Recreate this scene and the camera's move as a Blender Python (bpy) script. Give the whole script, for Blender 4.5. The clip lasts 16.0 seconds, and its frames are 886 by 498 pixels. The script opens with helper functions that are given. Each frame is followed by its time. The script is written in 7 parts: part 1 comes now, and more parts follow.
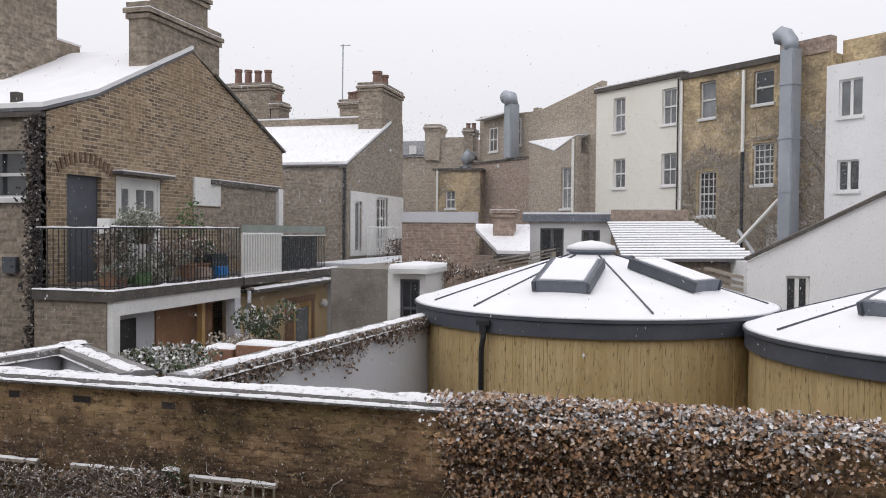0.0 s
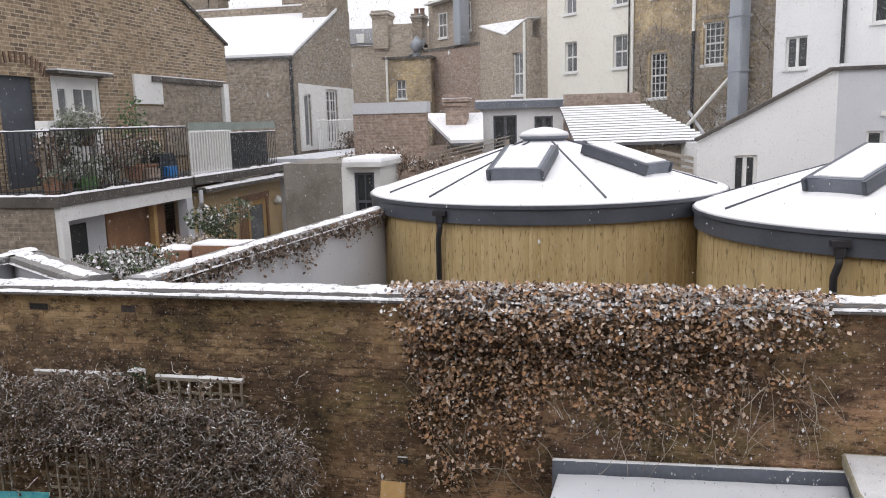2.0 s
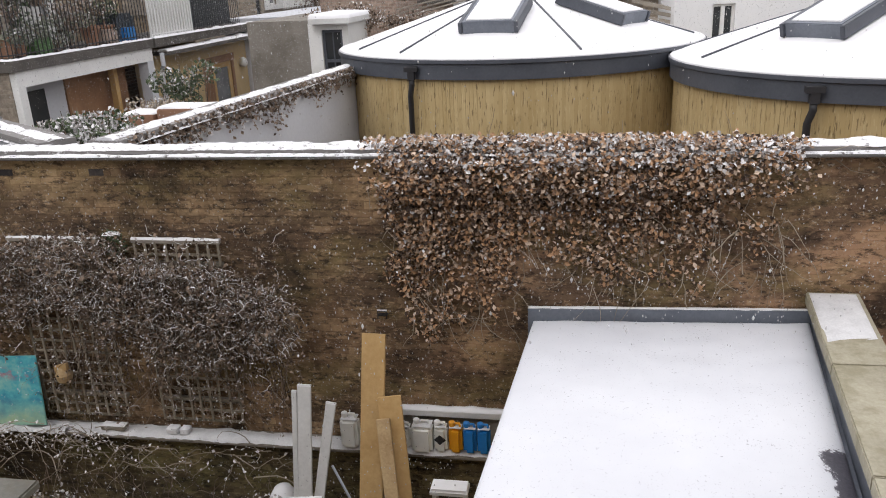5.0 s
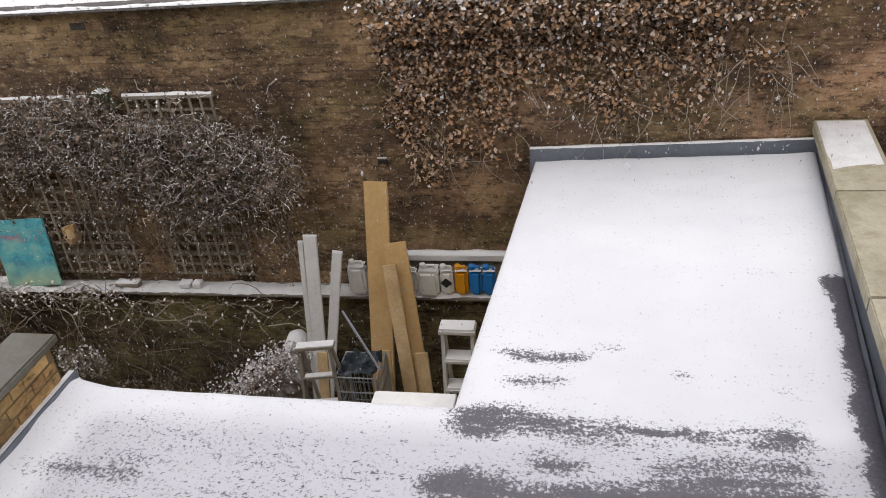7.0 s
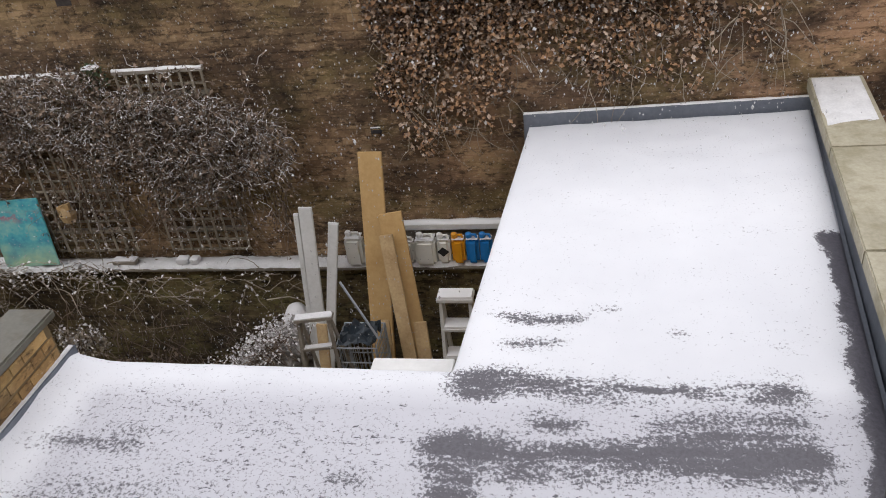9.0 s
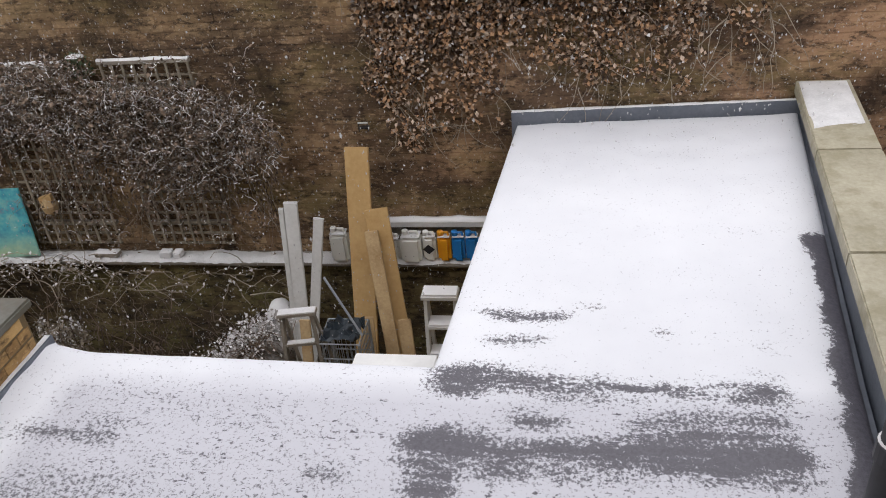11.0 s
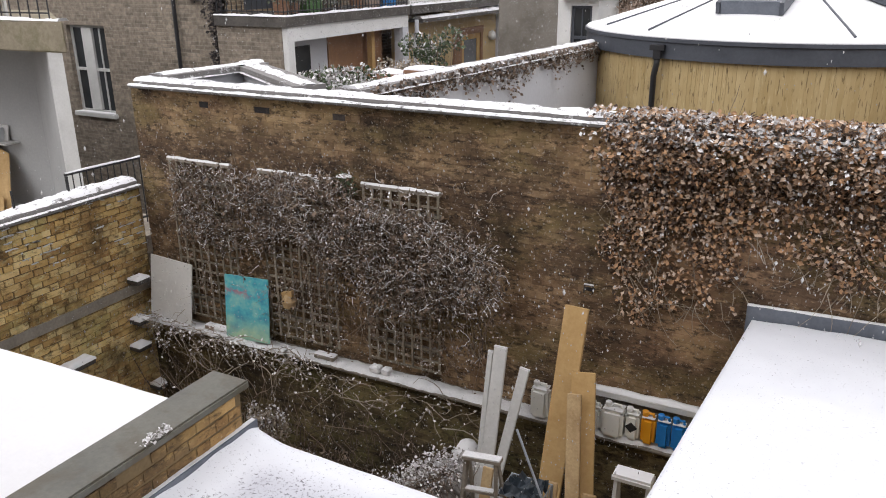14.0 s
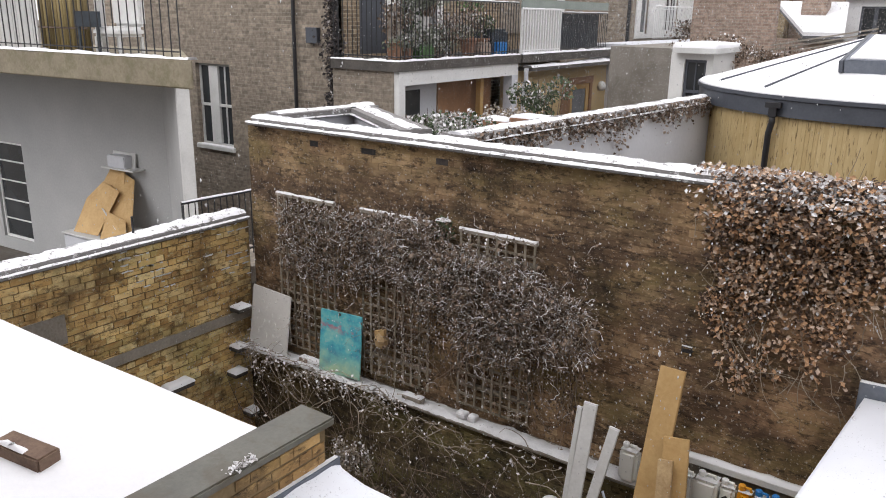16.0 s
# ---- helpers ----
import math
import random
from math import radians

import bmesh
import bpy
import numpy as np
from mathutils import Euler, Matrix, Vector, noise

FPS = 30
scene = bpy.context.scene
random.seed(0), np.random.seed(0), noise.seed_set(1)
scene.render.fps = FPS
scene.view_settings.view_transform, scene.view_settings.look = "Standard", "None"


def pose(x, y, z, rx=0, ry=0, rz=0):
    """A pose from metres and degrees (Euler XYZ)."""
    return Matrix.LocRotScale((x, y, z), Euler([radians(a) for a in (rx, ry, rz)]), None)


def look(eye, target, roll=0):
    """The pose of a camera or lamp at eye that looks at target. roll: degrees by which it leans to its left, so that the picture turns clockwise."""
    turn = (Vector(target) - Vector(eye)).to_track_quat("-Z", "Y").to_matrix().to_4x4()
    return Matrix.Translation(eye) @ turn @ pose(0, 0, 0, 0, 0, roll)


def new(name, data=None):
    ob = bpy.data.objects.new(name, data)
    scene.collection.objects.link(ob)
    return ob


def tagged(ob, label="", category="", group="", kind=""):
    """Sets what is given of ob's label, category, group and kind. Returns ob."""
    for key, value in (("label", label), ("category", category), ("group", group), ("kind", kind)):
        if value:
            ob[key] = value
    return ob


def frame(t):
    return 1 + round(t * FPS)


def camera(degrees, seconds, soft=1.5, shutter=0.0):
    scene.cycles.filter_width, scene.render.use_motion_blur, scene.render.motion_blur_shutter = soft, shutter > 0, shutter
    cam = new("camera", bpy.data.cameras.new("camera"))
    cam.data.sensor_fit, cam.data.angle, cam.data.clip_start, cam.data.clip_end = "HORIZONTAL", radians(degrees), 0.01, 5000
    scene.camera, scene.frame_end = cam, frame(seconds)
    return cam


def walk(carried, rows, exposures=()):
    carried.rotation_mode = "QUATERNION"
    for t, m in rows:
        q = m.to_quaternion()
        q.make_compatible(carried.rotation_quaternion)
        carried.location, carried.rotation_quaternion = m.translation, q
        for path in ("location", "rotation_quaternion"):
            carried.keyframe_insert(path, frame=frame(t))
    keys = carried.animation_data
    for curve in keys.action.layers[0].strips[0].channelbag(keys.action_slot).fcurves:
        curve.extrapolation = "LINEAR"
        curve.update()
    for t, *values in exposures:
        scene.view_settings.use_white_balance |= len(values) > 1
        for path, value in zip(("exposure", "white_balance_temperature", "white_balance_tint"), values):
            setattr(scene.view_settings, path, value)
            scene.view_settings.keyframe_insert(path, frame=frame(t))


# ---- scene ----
cam = camera(58.71, 16.0, 1.0)
PATH = [
    (0, (-0.038, -0.024, 5.890), (-0.831, 2.868, 5.821), 0.48),
    (0.5, (-0.042, -0.032, 5.899), (-0.814, 2.865, 5.811), 0.67),
    (1, (-0.041, -0.039, 5.902), (-0.783, 2.861, 5.692), -0.19),
    (1.5, (-0.040, -0.037, 5.907), (-0.732, 2.859, 5.542), -1.00),
    (2, (-0.042, -0.037, 5.897), (-0.664, 2.858, 5.414), -1.45),
    (2.5, (-0.048, -0.030, 5.881), (-0.564, 2.857, 5.250), -1.24),
    (3, (-0.048, -0.032, 5.866), (-0.537, 2.830, 5.110), -1.76),
    (5.5, (-0.041, -0.017, 5.787), (-0.570, 2.712, 4.660), -2.88),
    (6, (-0.024, -0.006, 5.775), (-0.553, 2.636, 4.456), -3.26),
    (6.5, (-0.015, 0.002, 5.756), (-0.549, 2.589, 4.335), -4.30),
    (7, (-0.009, 0.009, 5.729), (-0.549, 2.553, 4.234), -5.57),
    (7.5, (-0.005, -0.008, 5.725), (-0.575, 2.514, 4.203), -7.96),
    (8, (-0.001, -0.010, 5.715), (-0.547, 2.504, 4.171), -7.82),
    (8.5, (0.004, -0.016, 5.700), (-0.535, 2.487, 4.137), -7.50),
    (9, (0.012, -0.010, 5.678), (-0.524, 2.484, 4.100), -7.16),
    (11.5, (0.042, 0.004, 5.614), (-0.454, 2.512, 4.044), -5.31),
    (12, (0.056, -0.011, 5.606), (-0.492, 2.561, 4.164), -4.52),
    (12.5, (0.044, -0.019, 5.609), (-0.697, 2.555, 4.258), -3.41),
    (13, (0.026, -0.002, 5.615), (-0.983, 2.537, 4.376), -3.44),
    (13.5, (0.018, -0.002, 5.621), (-1.137, 2.535, 4.511), -1.59),
    (14, (0.032, 0.027, 5.614), (-1.281, 2.527, 4.601), -0.43),
    (14.5, (0.044, 0.042, 5.613), (-1.443, 2.454, 4.628), 0.59),
    (15, (0.038, 0.062, 5.613), (-1.564, 2.421, 4.680), 0.07),
    (15.5, (0.040, 0.062, 5.625), (-1.605, 2.416, 4.756), 0.85),
    (16, (0.042, 0.060, 5.635), (-1.616, 2.409, 4.779), 0.89),
]
EXPOSURES = [(0, -0.06, 6380, 10), (1.0, -0.01, 6380, 10), (2.5, 0.25, 6400, 10), (5.5, 0.27, 6540, 10), (6.5, 0.24, 6640, 10), (8.0, 0.22, 6660, 10), (9.0, 0.22, 6500, 10), (12.0, 0.27, 6500, 10), (14.0, 0.41, 6480, 10), (16.0, 0.46, 6460, 10)]
walk(cam, [(t, look(eye, target, roll)) for t, eye, target, roll in PATH], EXPOSURES)

# ---------------------------------------------------------------- world and sun: overcast snow light
world = bpy.data.worlds.new("overcast_sky")
scene.world = world
world.use_nodes = True
wn, wl = world.node_tree.nodes, world.node_tree.links
wn.clear()
w_out, w_bg = wn.new("ShaderNodeOutputWorld"), wn.new("ShaderNodeBackground")
w_sky, w_mix, w_gain = wn.new("ShaderNodeTexSky"), wn.new("ShaderNodeMixRGB"), wn.new("ShaderNodeMixRGB")
w_sky.sky_type, w_sky.sun_disc = "NISHITA", False
w_sky.sun_elevation, w_sky.sun_rotation = radians(38), radians(200)
w_gain.blend_type, w_gain.inputs[0].default_value, w_gain.inputs[2].default_value = "MULTIPLY", 1.0, (0.1, 0.1, 0.1, 1)
w_mix.inputs[0].default_value, w_mix.inputs[2].default_value = 0.93, (0.995, 0.972, 0.995, 1)
wl.new(w_sky.outputs[0], w_gain.inputs[1])
wl.new(w_gain.outputs[0], w_mix.inputs[1])
# an overcast sky is brighter overhead than at the horizon
w_co, w_sep, w_lift, w_mul = wn.new("ShaderNodeTexCoord"), wn.new("ShaderNodeSeparateXYZ"), wn.new("ShaderNodeMapRange"), wn.new("ShaderNodeMixRGB")
wl.new(w_co.outputs["Generated"], w_sep.inputs[0])
wl.new(w_sep.outputs[2], w_lift.inputs[0])
w_lift.inputs[1].default_value, w_lift.inputs[2].default_value, w_lift.inputs[3].default_value, w_lift.inputs[4].default_value = 0.15, 1.0, 0.93, 1.70
w_mul.blend_type, w_mul.inputs[0].default_value = "MULTIPLY", 1.0
wl.new(w_mix.outputs[0], w_mul.inputs[1])
wl.new(w_lift.outputs[0], w_mul.inputs[2])
wl.new(w_mul.outputs[0], w_bg.inputs[0])
wl.new(w_bg.outputs[0], w_out.inputs[0])
w_bg.inputs[1].default_value = 1.0
sun = new("sun", bpy.data.lights.new("sun", "SUN"))
sun.data.energy, sun.data.angle, sun.data.color = 0.6, radians(40), (1.0, 0.97, 0.93)
sun.matrix_world = look((-10, -14, 22), (0, 6, 0))


# ---------------------------------------------------------------- materials
def nodes_of(name):
    m = bpy.data.materials.new(name)
    m.use_nodes = True
    return m, m.node_tree.nodes, m.node_tree.links, m.node_tree.nodes["Principled BSDF"]


def noise_node(n, l, vec, scale, detail=6.0, rough=0.6):
    t = n.new("ShaderNodeTexNoise")
    t.inputs["Scale"].default_value, t.inputs["Detail"].default_value, t.inputs["Roughness"].default_value = scale, detail, rough
    l.new(vec, t.inputs["Vector"])
    return t.outputs["Fac"]


def ramp_node(n, l, fac, stops):
    r = n.new("ShaderNodeValToRGB")
    e = r.color_ramp.elements
    while len(e) < len(stops):
        e.new(0.5)
    for k, (p, c) in enumerate(stops):
        e[k].position, e[k].color = p, (*c, 1) if len(c) == 3 else c
    l.new(fac, r.inputs[0])
    return r.outputs[0]


def mix_node(n, l, fac, a, b, mode="MIX"):
    m = n.new("ShaderNodeMixRGB")
    m.blend_type = mode
    for k, v in ((0, fac), (1, a), (2, b)):
        if isinstance(v, (int, float)):
            m.inputs[k].default_value = v
        elif isinstance(v, tuple):
            m.inputs[k].default_value = (*v, 1)
        else:
            l.new(v, m.inputs[k])
    return m.outputs[0]


def math_node(n, l, op, a, b=0.0, clamp=False):
    m = n.new("ShaderNodeMath")
    m.operation, m.use_clamp = op, clamp
    for k, v in ((0, a), (1, b)):
        if isinstance(v, (int, float)):
            m.inputs[k].default_value = v
        else:
            l.new(v, m.inputs[k])
    return m.outputs[0]


def bump_node(n, l, bsdf, height, strength, distance=0.01):
    b = n.new("ShaderNodeBump")
    b.inputs["Strength"].default_value, b.inputs["Distance"].default_value = strength, distance
    l.new(height, b.inputs["Height"])
    l.new(b.outputs[0], bsdf.inputs["Normal"])


def plain(name, dark, light, rough=0.7, coarse=1.3, fine=40.0, metal=0.0, bump=0.25, per_piece=0.0, grime=None):
    """A surface between two tones at a coarse and a fine scale, with fine relief, and grime in patches if given."""
    m, n, l, b = nodes_of(name)
    co = n.new("ShaderNodeTexCoord").outputs["Object"]
    big, small = noise_node(n, l, co, coarse, 5), noise_node(n, l, co, fine, 4)
    fac = math_node(n, l, "ADD", math_node(n, l, "MULTIPLY", big, 0.65), math_node(n, l, "MULTIPLY", small, 0.35))
    if per_piece:
        info = n.new("ShaderNodeObjectInfo").outputs["Random"]
        isl = n.new("ShaderNodeNewGeometry").outputs["Random Per Island"]
        rnd = math_node(n, l, "FRACT", math_node(n, l, "ADD", info, isl))
        fac = math_node(n, l, "ADD", fac, math_node(n, l, "MULTIPLY", math_node(n, l, "SUBTRACT", rnd, 0.5), per_piece))
    col = ramp_node(n, l, fac, [(0.3, dark), (0.7, light)])
    if grime:
        spot = ramp_node(n, l, noise_node(n, l, co, coarse * 2.3, 8, 0.7), [(0.48, (0, 0, 0)), (0.62, (1, 1, 1))])
        col = mix_node(n, l, math_node(n, l, "MULTIPLY", spot, 0.7), col, grime)
    l.new(col, b.inputs["Base Color"])
    b.inputs["Roughness"].default_value, b.inputs["Metallic"].default_value = rough, metal
    if bump:
        bump_node(n, l, b, small, bump)
    return m


def brick_wall(name, dark, light, mortar, grime, amount=0.5, snowed=0.0):
    """Brickwork too far off for single bricks: courses of 75 mm, sooty in large patches."""
    m, n, l, b = nodes_of(name)
    co = n.new("ShaderNodeTexCoord").outputs["Object"]
    sep, com = n.new("ShaderNodeSeparateXYZ"), n.new("ShaderNodeCombineXYZ")
    l.new(co, sep.inputs[0])
    l.new(math_node(n, l, "ADD", sep.outputs[0], sep.outputs[1]), com.inputs[0])
    l.new(sep.outputs[2], com.inputs[1])
    t = n.new("ShaderNodeTexBrick")
    l.new(com.outputs[0], t.inputs["Vector"])
    for key, v in (("Scale", 1.0), ("Mortar Size", 0.011), ("Mortar Smooth", 0.4), ("Bias", 0.0), ("Brick Width", 0.225), ("Row Height", 0.075)):
        t.inputs[key].default_value = v
    t.inputs["Color1"].default_value, t.inputs["Color2"].default_value, t.inputs["Mortar"].default_value = (*dark, 1), (*light, 1), (*mortar, 1)
    big = noise_node(n, l, co, 0.55, 8, 0.68)
    soot = ramp_node(n, l, big, [(0.42, (0, 0, 0)), (0.60, (1, 1, 1))])
    col = mix_node(n, l, math_node(n, l, "MULTIPLY", soot, amount), t.outputs["Color"], grime)
    small = noise_node(n, l, co, 9.0, 6, 0.7)
    col = mix_node(n, l, 0.8, col, ramp_node(n, l, small, [(0.3, (0.25, 0.24, 0.22)), (0.7, (0.85, 0.83, 0.78))]), "OVERLAY")
    l.new(col, b.inputs["Base Color"])
    b.inputs["Roughness"].default_value = 0.92
    bump_node(n, l, b, math_node(n, l, "ADD", math_node(n, l, "MULTIPLY", t.outputs["Fac"], -0.6), small), 0.5, 0.01)
    return m


def old_brick(name, tones, stain, moss, bits, lichen_from=99.0, stain_share=0.8, east=None, each=0.3):
    """Worn garden bricks, with soot, lichen, moss and pale crumbs that run on from brick to brick."""
    m, n, l, b = nodes_of(name)
    geo, info = n.new("ShaderNodeNewGeometry"), n.new("ShaderNodeObjectInfo")
    pos = geo.outputs["Position"]
    rnd = math_node(n, l, "FRACT", math_node(n, l, "ADD", info.outputs["Random"], geo.outputs["Random Per Island"]))
    small = noise_node(n, l, pos, 24.0, 6, 0.7)
    mid = noise_node(n, l, pos, 2.4, 7, 0.68)
    col = ramp_node(n, l, math_node(n, l, "ADD", math_node(n, l, "MULTIPLY", rnd, each), math_node(n, l, "MULTIPLY", mid, 1.05 - each)), tones)
    sep = n.new("ShaderNodeSeparateXYZ")
    l.new(pos, sep.inputs[0])
    if east:
        # the brick turns redder towards the east end
        drift = math_node(n, l, "ADD", math_node(n, l, "MULTIPLY", math_node(n, l, "ADD", sep.outputs[0], 2.4), 0.33), math_node(n, l, "MULTIPLY", math_node(n, l, "SUBTRACT", noise_node(n, l, pos, 0.9, 7, 0.7), 0.5), 2.6), True)
        col = mix_node(n, l, math_node(n, l, "MULTIPLY", drift, 0.75), col, east)
    mp, flat = n.new("ShaderNodeMapping"), n.new("ShaderNodeMapping")
    mp.inputs["Scale"].default_value = (0.5, 0.5, 1.0)
    flat.inputs["Scale"].default_value = (1.0, 1.0, 2.4)
    l.new(pos, mp.inputs[0])
    l.new(pos, flat.inputs[0])
    big = ramp_node(n, l, noise_node(n, l, mp.outputs[0], 1.5, 8, 0.66), [(0.43, (0, 0, 0)), (0.55, (1, 1, 1))])
    col = mix_node(n, l, math_node(n, l, "MULTIPLY", big, stain_share), col, stain)
    green = ramp_node(n, l, noise_node(n, l, mp.outputs[0], 2.1, 7, 0.66), [(0.50, (0, 0, 0)), (0.64, (1, 1, 1))])
    col = mix_node(n, l, math_node(n, l, "MULTIPLY", green, 0.7), col, moss)
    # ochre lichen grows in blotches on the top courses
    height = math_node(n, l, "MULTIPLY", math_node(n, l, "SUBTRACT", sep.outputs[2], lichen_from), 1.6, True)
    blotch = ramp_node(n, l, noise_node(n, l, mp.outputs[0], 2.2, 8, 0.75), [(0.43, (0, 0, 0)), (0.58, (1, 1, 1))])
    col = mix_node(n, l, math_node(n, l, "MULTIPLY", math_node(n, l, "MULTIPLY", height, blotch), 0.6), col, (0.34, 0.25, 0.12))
    # worn joints and spalled courses
    worn = ramp_node(n, l, noise_node(n, l, flat.outputs[0], 8.0, 6, 0.75), [(0.38, (1, 1, 1)), (0.48, (0, 0, 0))])
    col = mix_node(n, l, math_node(n, l, "MULTIPLY", worn, 0.75), col, tuple(c * 0.35 for c in stain))
    pale = ramp_node(n, l, noise_node(n, l, flat.outputs[0], 10.0, 5, 0.75), [(0.55, (0, 0, 0)), (0.66, (1, 1, 1))])
    col = mix_node(n, l, math_node(n, l, "MULTIPLY", pale, 0.5), col, tuple(min(0.7, c * 1.25) for c in tones[-1][1]))
    wash = ramp_node(n, l, noise_node(n, l, pos, 1.1, 9, 0.72), [(0.37, (0.30, 0.28, 0.27)), (0.5, (0.88, 0.87, 0.86)), (0.60, (1.0, 1.0, 1.0))])
    col = mix_node(n, l, 1.0, col, wash, "MULTIPLY")
    crumbs = ramp_node(n, l, noise_node(n, l, pos, 38.0, 3, 0.6), [(bits, (0, 0, 0)), (bits + 0.05, (1, 1, 1))])
    col = mix_node(n, l, math_node(n, l, "MULTIPLY", crumbs, 0.5), col, (0.5, 0.47, 0.42))
    l.new(col, b.inputs["Base Color"])
    b.inputs["Roughness"].default_value = 0.95
    bump_node(n, l, b, math_node(n, l, "ADD", small, mid), 0.9, 0.012)
    return m


def snow_on_felt():
    """Snow on a dark grey roof membrane, trodden and melted through in streaks across the roof."""
    m, n, l, b = nodes_of("patchy_snow")
    co = n.new("ShaderNodeTexCoord").outputs["Object"]
    sep = n.new("ShaderNodeSeparateXYZ")
    l.new(co, sep.inputs[0])
    x, y = sep.outputs[0], sep.outputs[1]
    warp = noise_node(n, l, co, 1.6, 5)
    fine = noise_node(n, l, co, 52.0, 4, 0.75)
    mp = n.new("ShaderNodeMapping")
    mp.inputs["Scale"].default_value = (0.55, 2.6, 1.0)
    l.new(co, mp.inputs[0])
    streak = noise_node(n, l, mp.outputs[0], 1.5, 7, 0.65)

    blot = noise_node(n, l, mp.outputs[0], 2.6, 5, 0.6)

    def band(at, half, x_from, x_to, strength):
        yy = math_node(n, l, "ADD", y, math_node(n, l, "MULTIPLY", math_node(n, l, "SUBTRACT", warp, 0.5), 0.4))
        d = math_node(n, l, "ABSOLUTE", math_node(n, l, "SUBTRACT", yy, at))
        f = math_node(n, l, "SUBTRACT", 1.0, math_node(n, l, "DIVIDE", d, half), True)
        a = math_node(n, l, "MULTIPLY", math_node(n, l, "SUBTRACT", x, x_from), 7.0, True)
        c = math_node(n, l, "MULTIPLY", math_node(n, l, "SUBTRACT", x_to, x), 7.0, True)
        uneven = math_node(n, l, "MULTIPLY", math_node(n, l, "SUBTRACT", blot, 0.28), 4.2)
        return math_node(n, l, "MULTIPLY", math_node(n, l, "MULTIPLY", math_node(n, l, "MULTIPLY", f, strength), uneven), math_node(n, l, "MULTIPLY", a, c))

    total = band(2.60, 0.20, -0.85, 1.12, 0.95)
    for args in ((3.09, 0.17, -0.78, 1.12, 0.80), (3.66, 0.10, -0.60, 0.08, 0.60), (3.76, 0.05, -0.02, 0.32, 0.5), (3.44, 0.11, -0.52, -0.02, 0.55), (3.47, 0.07, 0.40, 0.62, 0.5), (3.43, 0.08, 0.92, 1.16, 0.45),
                 (2.83, 0.16, 0.2, 1.1, 0.34), (2.86, 0.10, -0.34, 0.05, 0.6), (2.05, 0.35, -3.0, 1.5, 0.25), (2.6, 0.12, -2.95, -2.15, 0.40), (2.40, 0.12, -1.25, -0.95, 0.42), (2.45, 0.2, -0.8, -0.42, 0.8)):
        total = math_node(n, l, "MAXIMUM", total, band(*args))
    # bare strip beside the stone parapet, where the drip falls
    edge = math_node(n, l, "SUBTRACT", math_node(n, l, "ADD", math_node(n, l, "MULTIPLY", y, 0.126), 1.03), x)
    scallop = math_node(n, l, "MULTIPLY", math_node(n, l, "SUBTRACT", noise_node(n, l, co, 3.5, 4), 0.5), 0.28)
    near_edge = math_node(n, l, "MULTIPLY", math_node(n, l, "ADD", math_node(n, l, "SUBTRACT", 0.16, edge), scallop), 12.0, True)
    along = math_node(n, l, "MULTIPLY", math_node(n, l, "SUBTRACT", 4.55, y), 8.0, True)
    total = math_node(n, l, "MAXIMUM", total, math_node(n, l, "MULTIPLY", math_node(n, l, "MULTIPLY", near_edge, along), 1.5))
    # fine specks where twigs and grit show through, on the strip by the house
    flat = n.new("ShaderNodeMapping")
    flat.inputs["Scale"].default_value = (0.55, 1.3, 1.0)
    l.new(co, flat.inputs[0])
    specks = ramp_node(n, l, noise_node(n, l, flat.outputs[0], 34.0, 3, 0.6), [(0.63, (0, 0, 0)), (0.70, (1, 1, 1))])
    strip = math_node(n, l, "MULTIPLY", math_node(n, l, "MULTIPLY", math_node(n, l, "SUBTRACT", 3.09, y), 5.0, True), math_node(n, l, "MULTIPLY", math_node(n, l, "ADD", x, 2.8), 6.0, True))
    total = math_node(n, l, "ADD", total, math_node(n, l, "MULTIPLY", strip, math_node(n, l, "ADD", math_node(n, l, "MULTIPLY", specks, 0.85), 0.15)))
    left_arm = math_node(n, l, "MULTIPLY", math_node(n, l, "MULTIPLY", math_node(n, l, "SUBTRACT", -0.75, x), 2.5, True), 0.06)
    thin = math_node(n, l, "ADD", math_node(n, l, "MULTIPLY", total, 1.3), left_arm)
    thin = math_node(n, l, "ADD", thin, math_node(n, l, "MULTIPLY", math_node(n, l, "SUBTRACT", streak, 0.5), 0.65))
    thin = math_node(n, l, "ADD", thin, math_node(n, l, "MULTIPLY", math_node(n, l, "SUBTRACT", fine, 0.5), 3.4))
    bare = ramp_node(n, l, thin, [(0.46, (0, 0, 0)), (0.60, (0.6, 0.6, 0.6)), (0.85, (1, 1, 1))])
    tone = ramp_node(n, l, noise_node(n, l, co, 0.9, 4), [(0.3, (0.655, 0.67, 0.715)), (0.7, (0.745, 0.76, 0.80))])
    tone = mix_node(n, l, math_node(n, l, "MULTIPLY", strip, 0.8), tone, (0.50, 0.502, 0.555))
    felt = ramp_node(n, l, fine, [(0.3, (0.062, 0.060, 0.074)), (0.7, (0.125, 0.120, 0.142))])
    l.new(mix_node(n, l, bare, tone, felt), b.inputs["Base Color"])
    l.new(ramp_node(n, l, bare, [(0.0, (0.75, 0.75, 0.75)), (1.0, (0.45, 0.45, 0.45))]), b.inputs["Roughness"])
    bump_node(n, l, b, math_node(n, l, "SUBTRACT", math_node(n, l, "MULTIPLY", fine, 0.5), bare), 0.35, 0.012)
    return m


